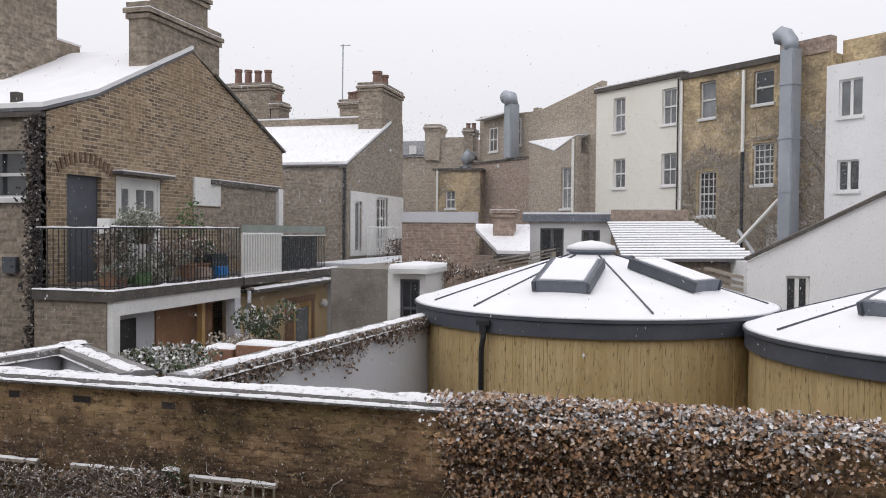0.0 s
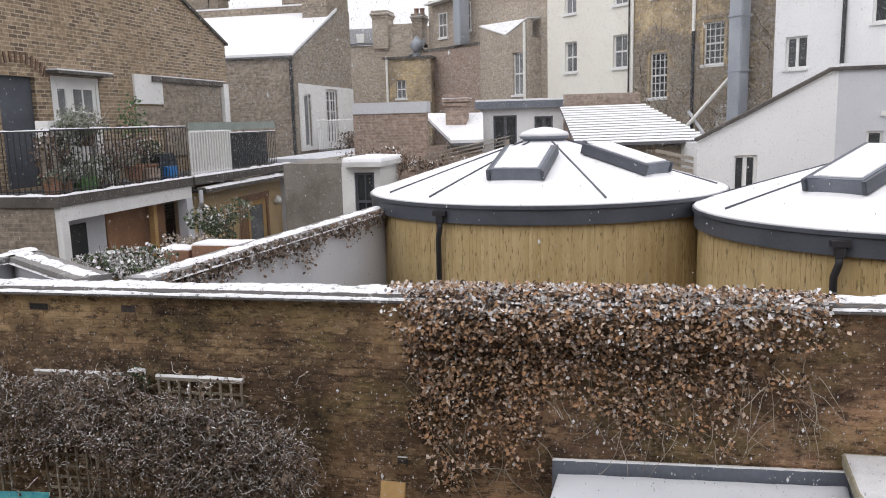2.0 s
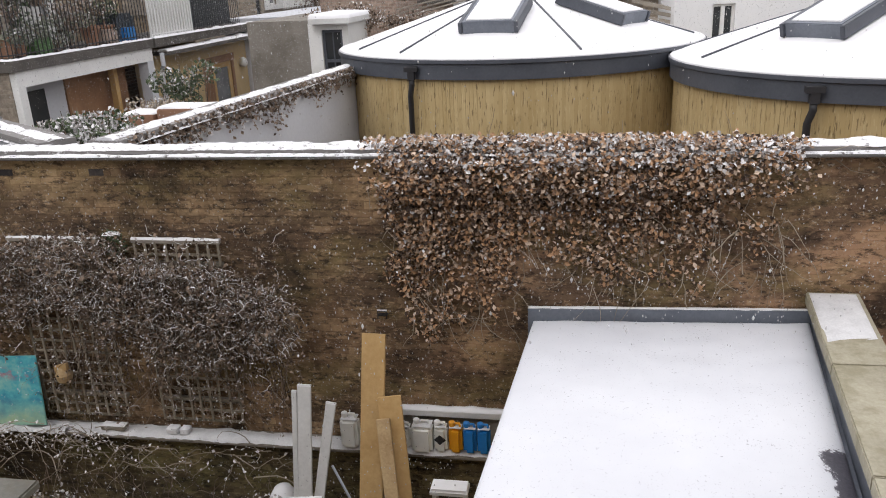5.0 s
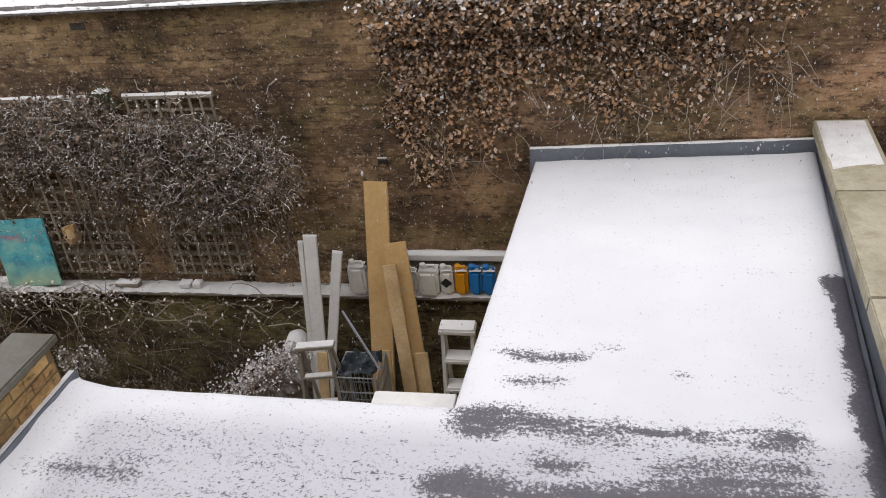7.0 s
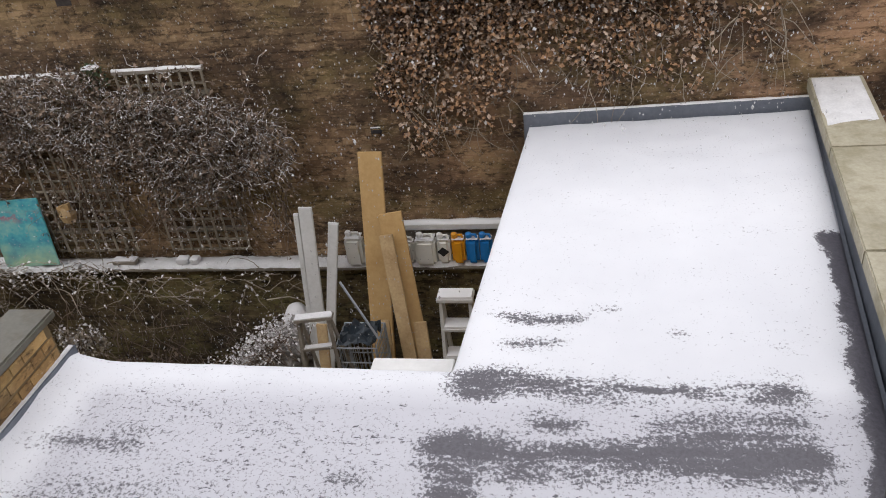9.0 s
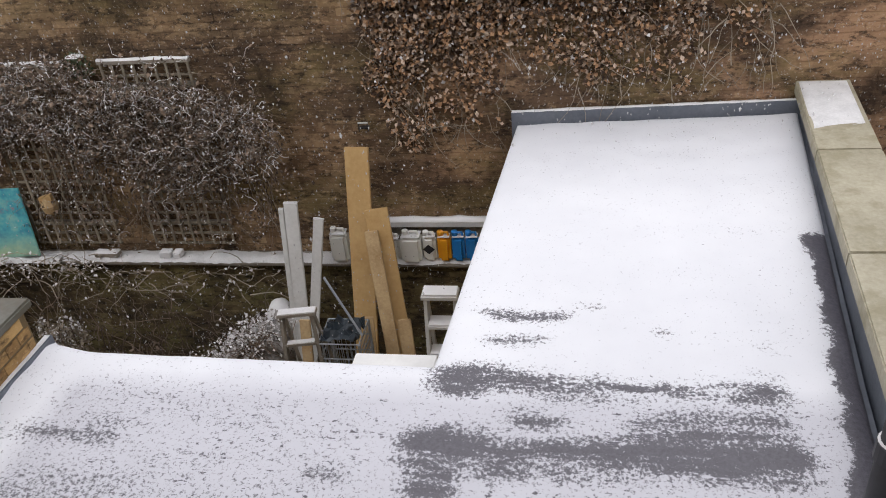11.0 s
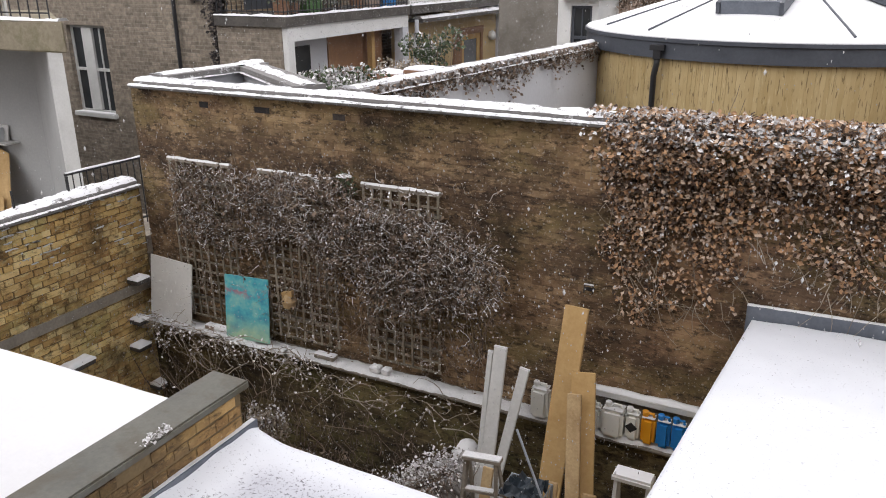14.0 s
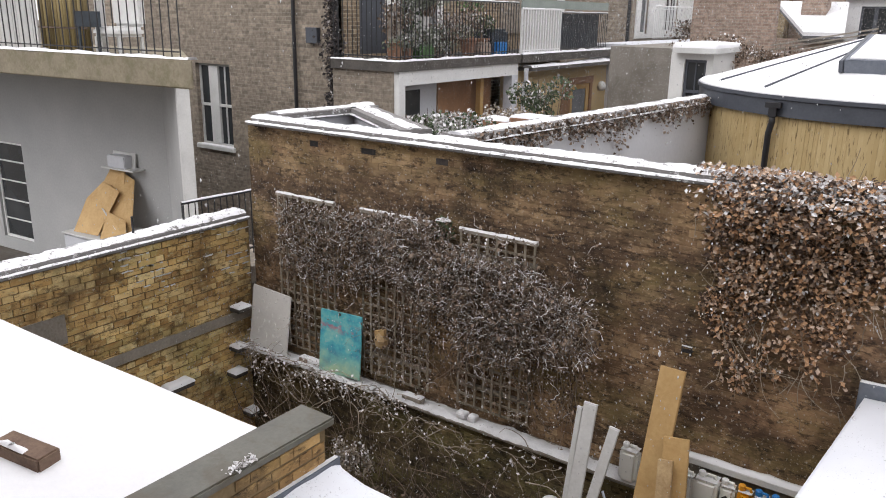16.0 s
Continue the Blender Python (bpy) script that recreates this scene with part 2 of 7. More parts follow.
def glass_pane(name, tint):
    m, n, l, b = nodes_of(name)
    co = n.new("ShaderNodeTexCoord").outputs["Object"]
    l.new(ramp_node(n, l, noise_node(n, l, co, 1.2, 3), [(0.35, tuple(c * 0.55 for c in tint)), (0.7, tint)]), b.inputs["Base Color"])
    b.inputs["Roughness"].default_value = 0.06
    b.inputs["Specular IOR Level"].default_value = 0.6
    return m


def painted_panel():
    """A turquoise canvas with loose washes of blue, green and a red streak."""
    m, n, l, b = nodes_of("painted_canvas")
    co = n.new("ShaderNodeTexCoord").outputs["Generated"]
    sep = n.new("ShaderNodeSeparateXYZ")
    l.new(co, sep.inputs[0])
    col = ramp_node(n, l, noise_node(n, l, co, 5.0, 6), [(0.3, (0.03, 0.24, 0.40)), (0.5, (0.10, 0.46, 0.52)), (0.7, (0.30, 0.58, 0.52))])
    red = math_node(n, l, "MULTIPLY", math_node(n, l, "SUBTRACT", 1.0, math_node(n, l, "MULTIPLY", math_node(n, l, "ABSOLUTE", math_node(n, l, "SUBTRACT", sep.outputs[2], 0.74)), 9.0), True),
                    ramp_node(n, l, noise_node(n, l, co, 6.0, 4), [(0.48, (0, 0, 0)), (0.58, (1, 1, 1))]))
    col = mix_node(n, l, math_node(n, l, "MULTIPLY", red, 0.8), col, (0.5, 0.1, 0.16))
    low = math_node(n, l, "MULTIPLY", math_node(n, l, "SUBTRACT", 0.42, sep.outputs[2]), 3.0, True)
    col = mix_node(n, l, math_node(n, l, "MULTIPLY", low, noise_node(n, l, co, 4.0, 4)), col, (0.5, 0.55, 0.25))
    l.new(col, b.inputs["Base Color"])
    b.inputs["Roughness"].default_value = 0.5
    return m


SNOW = plain("snow", (0.694, 0.694, 0.712), (0.774, 0.774, 0.788), 0.75, 1.6, 25.0, 0, 0.25)
DUST = plain("thin_snow", (0.495, 0.495, 0.504), (0.765, 0.765, 0.774), 0.8, 5.0, 60.0, 0, 0.4)
PATCHY = snow_on_felt()
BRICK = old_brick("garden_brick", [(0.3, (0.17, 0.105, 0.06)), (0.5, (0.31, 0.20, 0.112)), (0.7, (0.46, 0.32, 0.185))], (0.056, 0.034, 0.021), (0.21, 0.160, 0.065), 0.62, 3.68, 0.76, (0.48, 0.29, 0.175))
BRICK_YELLOW = old_brick("yellow_stock_brick", [(0.3, (0.36, 0.205, 0.07)), (0.52, (0.72, 0.49, 0.19)), (0.72, (0.86, 0.68, 0.34))], (0.40, 0.25, 0.105), (0.42, 0.37, 0.15), 0.66, 99.0, 0.45, None, 0.42)
BRICK_ORANGE = old_brick("orange_stock_brick", [(0.3, (0.21, 0.115, 0.042)), (0.52, (0.42, 0.255, 0.095)), (0.72, (0.56, 0.37, 0.16))], (0.13, 0.08, 0.04), (0.26, 0.20, 0.08), 0.68, 99.0, 0.65, None, 0.3)
BRICK_MOSSY = old_brick("mossy_brick", [(0.3, (0.085, 0.062, 0.036)), (0.5, (0.16, 0.12, 0.06)), (0.7, (0.26, 0.205, 0.10))], (0.045, 0.032, 0.022), (0.20, 0.185, 0.065), 0.64, 99.0, 0.7)
DARK_MORTAR = plain("sooty_mortar", (0.10, 0.07, 0.035), (0.24, 0.17, 0.085), 0.98, 1.2, 30.0, 0, 0.5)
GABLE = brick_wall("gable_brick", (0.10, 0.073, 0.055), (0.31, 0.235, 0.165), (0.40, 0.35, 0.275), (0.24, 0.18, 0.12), 0.72)
SOOT = brick_wall("sooty_brick", (0.15, 0.128, 0.108), (0.32, 0.272, 0.225), (0.25, 0.222, 0.19), (0.20, 0.172, 0.145), 0.7)
# haze is put into the colour: brown brick made paler and greyer
FARBRICK = brick_wall("hazed_brown_brick", (0.285, 0.245, 0.205), (0.385, 0.335, 0.28), (0.37, 0.33, 0.29), (0.27, 0.24, 0.21), 0.5)
YELLOW = brick_wall("yellow_brick", (0.36, 0.28, 0.165), (0.50, 0.40, 0.25), (0.43, 0.36, 0.26), (0.135, 0.115, 0.092), 0.85)
RED = brick_wall("red_brick", (0.25, 0.18, 0.152), (0.345, 0.26, 0.22), (0.31, 0.27, 0.24), (0.23, 0.195, 0.17), 0.5)
RENDER_CREAM = plain("cream_render", (0.70, 0.675, 0.60), (0.80, 0.79, 0.73), 0.9, 0.4, 20.0, 0, 0.15)
RENDER_WHITE = plain("white_render", (0.667, 0.673, 0.690), (0.820, 0.820, 0.820), 0.9, 0.4, 20.0, 0, 0.15)
RENDER_GREY = plain("grey_render", (0.460, 0.471, 0.506), (0.598, 0.609, 0.644), 0.9, 0.5, 22.0, 0, 0.2)
CONCRETE = plain("weathered_concrete", (0.163, 0.138, 0.094), (0.350, 0.306, 0.225), 0.9, 1.1, 26.0, 0, 0.35, 0, (0.150, 0.138, 0.075))
STONE = plain("coping_stone", (0.242, 0.220, 0.154), (0.462, 0.429, 0.330), 0.7, 1.5, 35.0, 0, 0.2, 0.2, (0.220, 0.198, 0.121))
DARK_TILE = plain("dark_coping", (0.039, 0.036, 0.034), (0.130, 0.117, 0.104), 0.9, 3.0, 30.0, 0, 0.5)
LEAD = plain("lead_flashing", (0.086, 0.098, 0.121), (0.172, 0.190, 0.224), 0.55, 2.5, 30.0, 0.0, 0.2)
FASCIA = plain("dark_fascia", (0.044, 0.049, 0.062), (0.086, 0.095, 0.115), 0.5, 2.0, 30.0, 0, 0.15)
CAPGREY = plain("grey_green_capping", (0.07, 0.07, 0.06), (0.15, 0.145, 0.12), 0.5, 1.8, 40.0, 0, 0.12, 0, (0.085, 0.07, 0.045))
def dashed_timber():
    """Pale timber slats with short dark upright dashes where the wood has weathered."""
    m, n, l, b = nodes_of("honey_timber_cladding")
    geo, info = n.new("ShaderNodeNewGeometry"), n.new("ShaderNodeObjectInfo")
    rnd = math_node(n, l, "FRACT", math_node(n, l, "ADD", info.outputs["Random"], geo.outputs["Random Per Island"]))
    mp = n.new("ShaderNodeMapping")
    mp.inputs["Scale"].default_value = (44.0, 44.0, 6.0)
    l.new(geo.outputs["Position"], mp.inputs[0])
    broad = noise_node(n, l, geo.outputs["Position"], 0.9, 4)
    dash = ramp_node(n, l, noise_node(n, l, mp.outputs[0], 1.0, 3, 0.5), [(0.35, (1, 1, 1)), (0.40, (0, 0, 0))])
    pale = ramp_node(n, l, noise_node(n, l, mp.outputs[0], 1.3, 3, 0.5), [(0.60, (0, 0, 0)), (0.70, (1, 1, 1))])
    col = ramp_node(n, l, math_node(n, l, "ADD", math_node(n, l, "MULTIPLY", rnd, 0.25), math_node(n, l, "MULTIPLY", broad, 0.75)), [(0.3, (0.40, 0.29, 0.13)), (0.7, (0.52, 0.40, 0.21))])
    col = mix_node(n, l, math_node(n, l, "MULTIPLY", dash, 0.72), col, (0.12, 0.08, 0.035))
    col = mix_node(n, l, math_node(n, l, "MULTIPLY", pale, 0.5), col, (0.60, 0.50, 0.30))
    l.new(col, b.inputs["Base Color"])
    b.inputs["Roughness"].default_value = 0.8
    bump_node(n, l, b, dash, 0.2)
    return m


def broken_snow(name="broken_snow", lo=0.545, hi=0.60):
    """A thin cap of snow on dark tile, broken by specks where the tile shows through."""
    m, n, l, b = nodes_of(name)
    pos = n.new("ShaderNodeNewGeometry").outputs["Position"]
    small, mid = noise_node(n, l, pos, 17.0, 6, 0.75), noise_node(n, l, pos, 4.0, 4, 0.6)
    bare = ramp_node(n, l, math_node(n, l, "ADD", math_node(n, l, "MULTIPLY", small, 0.7), math_node(n, l, "MULTIPLY", mid, 0.3)), [(lo, (0, 0, 0)), (hi, (1, 1, 1))])
    l.new(mix_node(n, l, math_node(n, l, "MULTIPLY", bare, 0.85), (0.76, 0.76, 0.78), (0.09, 0.08, 0.07)), b.inputs["Base Color"])
    b.inputs["Roughness"].default_value = 0.8
    bump_node(n, l, b, math_node(n, l, "SUBTRACT", small, bare), 0.6, 0.02)
    return m


CRUSTED = broken_snow()
COPING = broken_snow("snow_flecked_coping", 0.37, 0.44)
FLAKE = plain("falling_flake", (0.7, 0.7, 0.72), (0.8, 0.8, 0.8), 0.8, 3.0, 30.0, 0, 0)
FLAKE.node_tree.nodes["Principled BSDF"].inputs["Alpha"].default_value = 0.55
# the deep porch's shade is put into this darker render colour
PORCH_WALL = plain("shaded_porch_render", (0.31, 0.315, 0.315), (0.44, 0.44, 0.435), 0.9, 0.5, 22.0, 0, 0.2)
GREYBROWN = plain("grey_brown_render", (0.165, 0.15, 0.13), (0.265, 0.245, 0.215), 0.9, 0.7, 18.0, 0, 0.25, 0, (0.13, 0.115, 0.095))
BLOCK = plain("dark_brown_block", (0.09, 0.055, 0.04), (0.22, 0.145, 0.10), 0.9, 8.0, 40.0, 0, 0.4)
BATTEN = dashed_timber()
BLACK = plain("black_iron", (0.012, 0.012, 0.014), (0.03, 0.03, 0.034), 0.5, 3.0, 40.0, 0, 0.1)
WHITE = plain("white_paint", (0.62, 0.62, 0.61), (0.78, 0.78, 0.77), 0.5, 2.0, 30.0, 0, 0.1)
WHITE_OLD = plain("aged_white_paint", (0.46, 0.46, 0.45), (0.66, 0.66, 0.65), 0.6, 2.0, 30.0, 0, 0.15)
GLASS = glass_pane("dark_window_glass", (0.05, 0.055, 0.06))
GLASS_PALE = glass_pane("curtained_window_glass", (0.22, 0.23, 0.24))
PINE = plain("scaffold_board", (0.42, 0.26, 0.10), (0.60, 0.41, 0.19), 0.75, 2.2, 25.0, 0, 0.25, 0.2)
OSB = plain("chipboard_strand", (0.30, 0.19, 0.09), (0.58, 0.43, 0.24), 0.8, 4.0, 45.0, 0, 0.3)
GREYWOOD = plain("grey_weathered_wood", (0.156, 0.138, 0.114), (0.336, 0.300, 0.252), 0.9, 3.0, 35.0, 0, 0.4, 0.3)
TRELLIS_WOOD = plain("silvered_trellis_wood", (0.16, 0.137, 0.10), (0.36, 0.315, 0.245), 0.9, 4.0, 35.0, 0, 0.4, 0.4)
DOORWOOD = plain("brown_door_wood", (0.17, 0.09, 0.05), (0.36, 0.20, 0.11), 0.6, 2.0, 20.0, 0, 0.2)
TWIG = plain("bare_twig", (0.072, 0.05, 0.037), (0.27, 0.20, 0.15), 0.9, 5.0, 40.0, 0, 0.3, 0.6)
TWIG_DARK = plain("black_leaf_and_hole_shade", (0.02, 0.017, 0.018), (0.09, 0.075, 0.07), 0.9, 5.0, 40.0, 0, 0.3, 0.6)
CREEPER_GREY = plain("grey_brown_creeper", (0.23, 0.195, 0.155), (0.37, 0.32, 0.26), 0.9, 3.0, 30.0, 0, 0.3, 0.5)
TWIG_PALE = plain("pale_dry_twig", (0.19, 0.155, 0.115), (0.38, 0.33, 0.26), 0.9, 5.0, 40.0, 0, 0.3, 0.5)
LEAF = plain("dead_ivy_leaf", (0.05, 0.027, 0.016), (0.41, 0.24, 0.128), 0.7, 2.5, 30.0, 0, 0.2, 1.5)
LEAF_TAN = plain("bleached_ivy_leaf", (0.22, 0.15, 0.10), (0.56, 0.43, 0.33), 0.7, 2.5, 30.0, 0, 0.2, 0.9)
LEAF_SNOW = plain("snow_dusted_leaf", (0.34, 0.32, 0.31), (0.74, 0.73, 0.74), 0.8, 6.0, 50.0, 0, 0.3, 0.8)
GREEN = plain("evergreen_leaf", (0.033, 0.052, 0.023), (0.098, 0.130, 0.065), 0.6, 3.0, 30.0, 0, 0.2, 0.8)
EARTH = plain("wet_earth", (0.042, 0.035, 0.028), (0.119, 0.098, 0.077), 0.85, 0.7, 12.0, 0, 0.6, 0, (0.126, 0.119, 0.112))
SLATE = plain("roof_slate", (0.07, 0.07, 0.075), (0.14, 0.14, 0.15), 0.6, 1.5, 25.0, 0, 0.2)
STEEL = plain("galvanised_duct", (0.240, 0.264, 0.300), (0.384, 0.414, 0.456), 0.5, 0.8, 20.0, 0.35, 0.1)
POT = plain("terracotta", (0.17, 0.085, 0.05), (0.34, 0.19, 0.12), 0.8, 3.0, 30.0, 0, 0.2)
CHIMNEY_POT = plain("sooty_chimney_pot", (0.13, 0.075, 0.06), (0.24, 0.15, 0.12), 0.85, 3.0, 30.0, 0, 0.2)
HDPE = plain("milky_plastic", (0.70, 0.70, 0.66), (0.80, 0.80, 0.77), 0.4, 3.0, 20.0, 0, 0.05)
ORANGE = plain("orange_plastic", (0.62, 0.25, 0.01), (0.75, 0.36, 0.02), 0.4, 3.0, 20.0, 0, 0.05)
BLUE = plain("blue_plastic", (0.01, 0.14, 0.42), (0.02, 0.22, 0.58), 0.4, 3.0, 20.0, 0, 0.05)
TARP = plain("dark_blue_tarp", (0.012, 0.018, 0.026), (0.04, 0.055, 0.07), 0.45, 6.0, 30.0, 0, 0.3)
CANVAS = painted_panel()
CARDBOARD = plain("tan_cardboard", (0.40, 0.25, 0.10), (0.60, 0.41, 0.20), 0.8, 2.0, 20.0, 0, 0.1)
BLUEGREY = plain("slate_blue_door", (0.05, 0.055, 0.07), (0.09, 0.10, 0.12), 0.6, 2.0, 20.0, 0, 0.1)
OCHRE = plain("ochre_render", (0.45, 0.33, 0.17), (0.60, 0.46, 0.26), 0.85, 1.0, 20.0, 0, 0.15)
GREY_LEAF = plain("grey_green_leaf", (0.10, 0.12, 0.08), (0.26, 0.28, 0.21), 0.7, 3.0, 30.0, 0, 0.2, 0.8)
BAMBOO = plain("brown_bamboo", (0.16, 0.12, 0.05), (0.36, 0.28, 0.13), 0.6, 2.0, 25.0, 0, 0.2, 0.8)
LEAFY = plain("bright_green_leaf", (0.04, 0.10, 0.03), (0.10, 0.22, 0.06), 0.5, 3.0, 30.0, 0, 0.2, 0.6)
RAILGREEN = plain("pale_green_panel", (0.20, 0.24, 0.22), (0.30, 0.34, 0.31), 0.6, 2.0, 20.0, 0, 0.1)


# ---------------------------------------------------------------- mesh helpers
class Shape:
    """Gathers corners and faces of one mesh."""

    def __init__(self):
        self.v, self.f = [], []

    def face(self, *pts):
        k = len(self.v)
        self.v.extend(tuple(p) for p in pts)
        self.f.append(tuple(range(k, k + len(pts))))
        return self

    def box(self, x0, y0, z0, x1, y1, z1):
        k = len(self.v)
        self.v.extend([(x0, y0, z0), (x1, y0, z0), (x1, y1, z0), (x0, y1, z0), (x0, y0, z1), (x1, y0, z1), (x1, y1, z1), (x0, y1, z1)])
        self.f.extend([tuple(k + i for i in q) for q in ((0, 3, 2, 1), (4, 5, 6, 7), (0, 1, 5, 4), (1, 2, 6, 5), (2, 3, 7, 6), (3, 0, 4, 7))])
        return self

    def obox(self, c, ax, ay, az):
        """A box about c with half axes ax, ay, az."""
        c, ax, ay, az = Vector(c), Vector(ax), Vector(ay), Vector(az)
        k = len(self.v)
        self.v.extend([tuple(c + a * ax + b * ay + d * az) for d in (-1, 1) for a, b in ((-1, -1), (1, -1), (1, 1), (-1, 1))])
        self.f.extend([tuple(k + i for i in q) for q in ((0, 3, 2, 1), (4, 5, 6, 7), (0, 1, 5, 4), (1, 2, 6, 5), (2, 3, 7, 6), (3, 0, 4, 7))])
        return self

    def beam(self, p, q, w, h, up=(0, 0, 1)):
        """A bar of width w and height h from p to q."""
        p, q = Vector(p), Vector(q)
        d = q - p
        side = d.cross(Vector(up))
        side = side.normalized() if side.length > 1e-6 else Vector((1, 0, 0))
        top = side.cross(d).normalized()
        return self.obox((p + q) / 2, d / 2, side * w / 2, top * h / 2)

    def prism(self, poly, z0, z1):
        """poly: corners (x, y) or (x, y, lift), counter-clockwise from above."""
        k, n = len(self.v), len(poly)
        self.v.extend([(p[0], p[1], z0) for p in poly])
        self.v.extend([(p[0], p[1], z1 + (p[2] if len(p) > 2 else 0)) for p in poly])
        self.f.append(tuple(k + i for i in reversed(range(n))))
        self.f.append(tuple(k + n + i for i in range(n)))
        self.f.extend([(k + i, k + (i + 1) % n, k + n + (i + 1) % n, k + n + i) for i in range(n)])
        return self

    def extrude(self, pts, off):
        """A flat outline pts thickened by the vector off."""
        k, n, off = len(self.v), len(pts), Vector(off)
        self.v.extend([tuple(p) for p in pts])
        self.v.extend([tuple(Vector(p) + off) for p in pts])
        self.f.append(tuple(k + i for i in range(n)))
        self.f.append(tuple(k + n + i for i in reversed(range(n))))
        self.f.extend([(k + (i + 1) % n, k + i, k + n + i, k + n + (i + 1) % n) for i in range(n)])
        return self

    def tube(self, pts, r, n=8, r_end=None):
        pts = [Vector(p) for p in pts]
        r_end = r if r_end is None else r_end
        rings = []
        for i, p in enumerate(pts):
            d = (pts[min(i + 1, len(pts) - 1)] - pts[max(i - 1, 0)]).normalized()
            a = d.cross(Vector((0, 0, 1)) if abs(d.z) < 0.9 else Vector((1, 0, 0))).normalized()
            b = d.cross(a)
            rr = r + (r_end - r) * i / max(1, len(pts) - 1)
            rings.append([len(self.v) + j for j in range(n)])
            self.v.extend([tuple(p + (a * math.cos(2 * math.pi * j / n) + b * math.sin(2 * math.pi * j / n)) * rr) for j in range(n)])
        for u, w in zip(rings, rings[1:]):
            self.f.extend([(u[j], u[(j + 1) % n], w[(j + 1) % n], w[j]) for j in range(n)])
        self.f.append(tuple(reversed(rings[0])))
        self.f.append(tuple(rings[-1]))
        return self

    def lathe(self, c, profile, n=24):
        """Turned about the upright axis through c; profile: (radius, z)."""
        rings = []
        for r, z in profile:
            rings.append([len(self.v) + j for j in range(n)])
            self.v.extend([(c[0] + r * math.cos(2 * math.pi * j / n), c[1] + r * math.sin(2 * math.pi * j / n), c[2] + z) for j in range(n)])
        for u, w in zip(rings, rings[1:]):
            self.f.extend([(u[j], u[(j + 1) % n], w[(j + 1) % n], w[j]) for j in range(n)])
        self.f.append(tuple(reversed(rings[0])))
        self.f.append(tuple(rings[-1]))
        return self

    def mesh(self, name, material, bevel=0.0, smooth=False):
        me = bpy.data.meshes.new(name)
        me.from_pydata(self.v, [], self.f)
        if bevel:
            bm = bmesh.new()
            bm.from_mesh(me)
            bmesh.ops.bevel(bm, geom=list(bm.edges), offset=bevel, segments=2, affect="EDGES", clamp_overlap=True)
            bm.to_mesh(me)
            bm.free()
        me.materials.append(material)
        if smooth:
            me.polygons.foreach_set("use_smooth", [True] * len(me.polygons))
        me.update()
        return me


def thing(name, label, category, group="", kind="", at=None):
    ob = new(name)
    ob.empty_display_size = 0.2
    if at is not None:
        ob.matrix_world = at
    return tagged(ob, label, category, group, kind)


def part(name, shape, material, parent, label="", bevel=0.0, smooth=False, kind=""):
    ob = new(name, shape.mesh(name, material, bevel, smooth))
    ob.parent = parent
    return tagged(ob, label, kind=kind)


def solid(name, shape, material, label, category, group="", kind="", bevel=0.0, smooth=False):
    return tagged(new(name, shape.mesh(name, material, bevel, smooth)), label, category, group, kind)


def snow_ridge(pts, width, thick, rng, step=0.05):
    """A lumpy strip of snow lying along a line."""
    s = Shape()
    rows = []
    for a, b in zip(pts, pts[1:]):
        a, b = Vector(a), Vector(b)
        n = max(2, int((b - a).length / step))
        side = (b - a).cross(Vector((0, 0, 1))).normalized()
        for i in range(n + 1):
            p = a.lerp(b, i / n)
            q = noise.noise(p * 3.1) + 0.6 * noise.noise(p * 11.0)
            w = width / 2 * (0.90 + 0.20 * q + rng.uniform(-0.09, 0.09))
            t = thick * max(0.2, 0.8 + 0.6 * q + rng.uniform(-0.12, 0.12))
            rows.append([p - side * w, p - side * w * 0.72 + Vector((0, 0, t * 0.85)), p + Vector((0, 0, t)), p + side * w * 0.72 + Vector((0, 0, t * 0.85)), p + side * w])
    for r in rows:
        s.v.extend(tuple(p) for p in r)
    for i in range(len(rows) - 1):
        for j in range(4):
            k = i * 5 + j
            s.f.append((k, k + 1, k + 6, k + 5))
    s.f.append((0, 1, 2, 3, 4))
    k = (len(rows) - 1) * 5
    s.f.append((k + 4, k + 3, k + 2, k + 1, k))
    return s


def snow_sheet(poly, z, thick, rng, cell=0.18, lump=0.012):
    """A snow blanket with a rounded rim on a flat outline (convex, counter-clockwise)."""
    pts = [Vector((p[0], p[1], 0)) for p in poly]
    c = sum(pts, Vector()) / len(pts)
    s = Shape()
    ring = []
    for a, b in zip(pts, pts[1:] + pts[:1]):
        n = max(1, int((b - a).length / cell))
        ring += [a.lerp(b, i / n) for i in range(n)]
    m = len(ring)
    shrink = [(1.0, 0.0, 0.0), (1.0, 0.015, 0.55), (1.0, 0.06, 0.95)]
    levels = max(3, int(max((p - c).length for p in ring) / cell / 1.5))
    prof = shrink + [(1 - k / levels, 0.06 * (1 - k / levels), 1.0) for k in range(1, levels)]
    for sc, inset, h in prof:
        for p in ring:
            d = p - c
            q = c + d * sc - d.normalized() * inset
            s.v.append((q.x, q.y, z + thick * h + (lump * noise.noise(Vector((q.x * 1.7, q.y * 1.7, z))) if h > 0.5 else 0)))
    s.v.append((c.x, c.y, z + thick))
    for k in range(len(prof) - 1):
        s.f.extend([(k * m + j, k * m + (j + 1) % m, (k + 1) * m + (j + 1) % m, (k + 1) * m + j) for j in range(m)])
    k = (len(prof) - 1) * m
    s.f.extend([(k + j, k + (j + 1) % m, len(s.v) - 1) for j in range(m)])
    return s


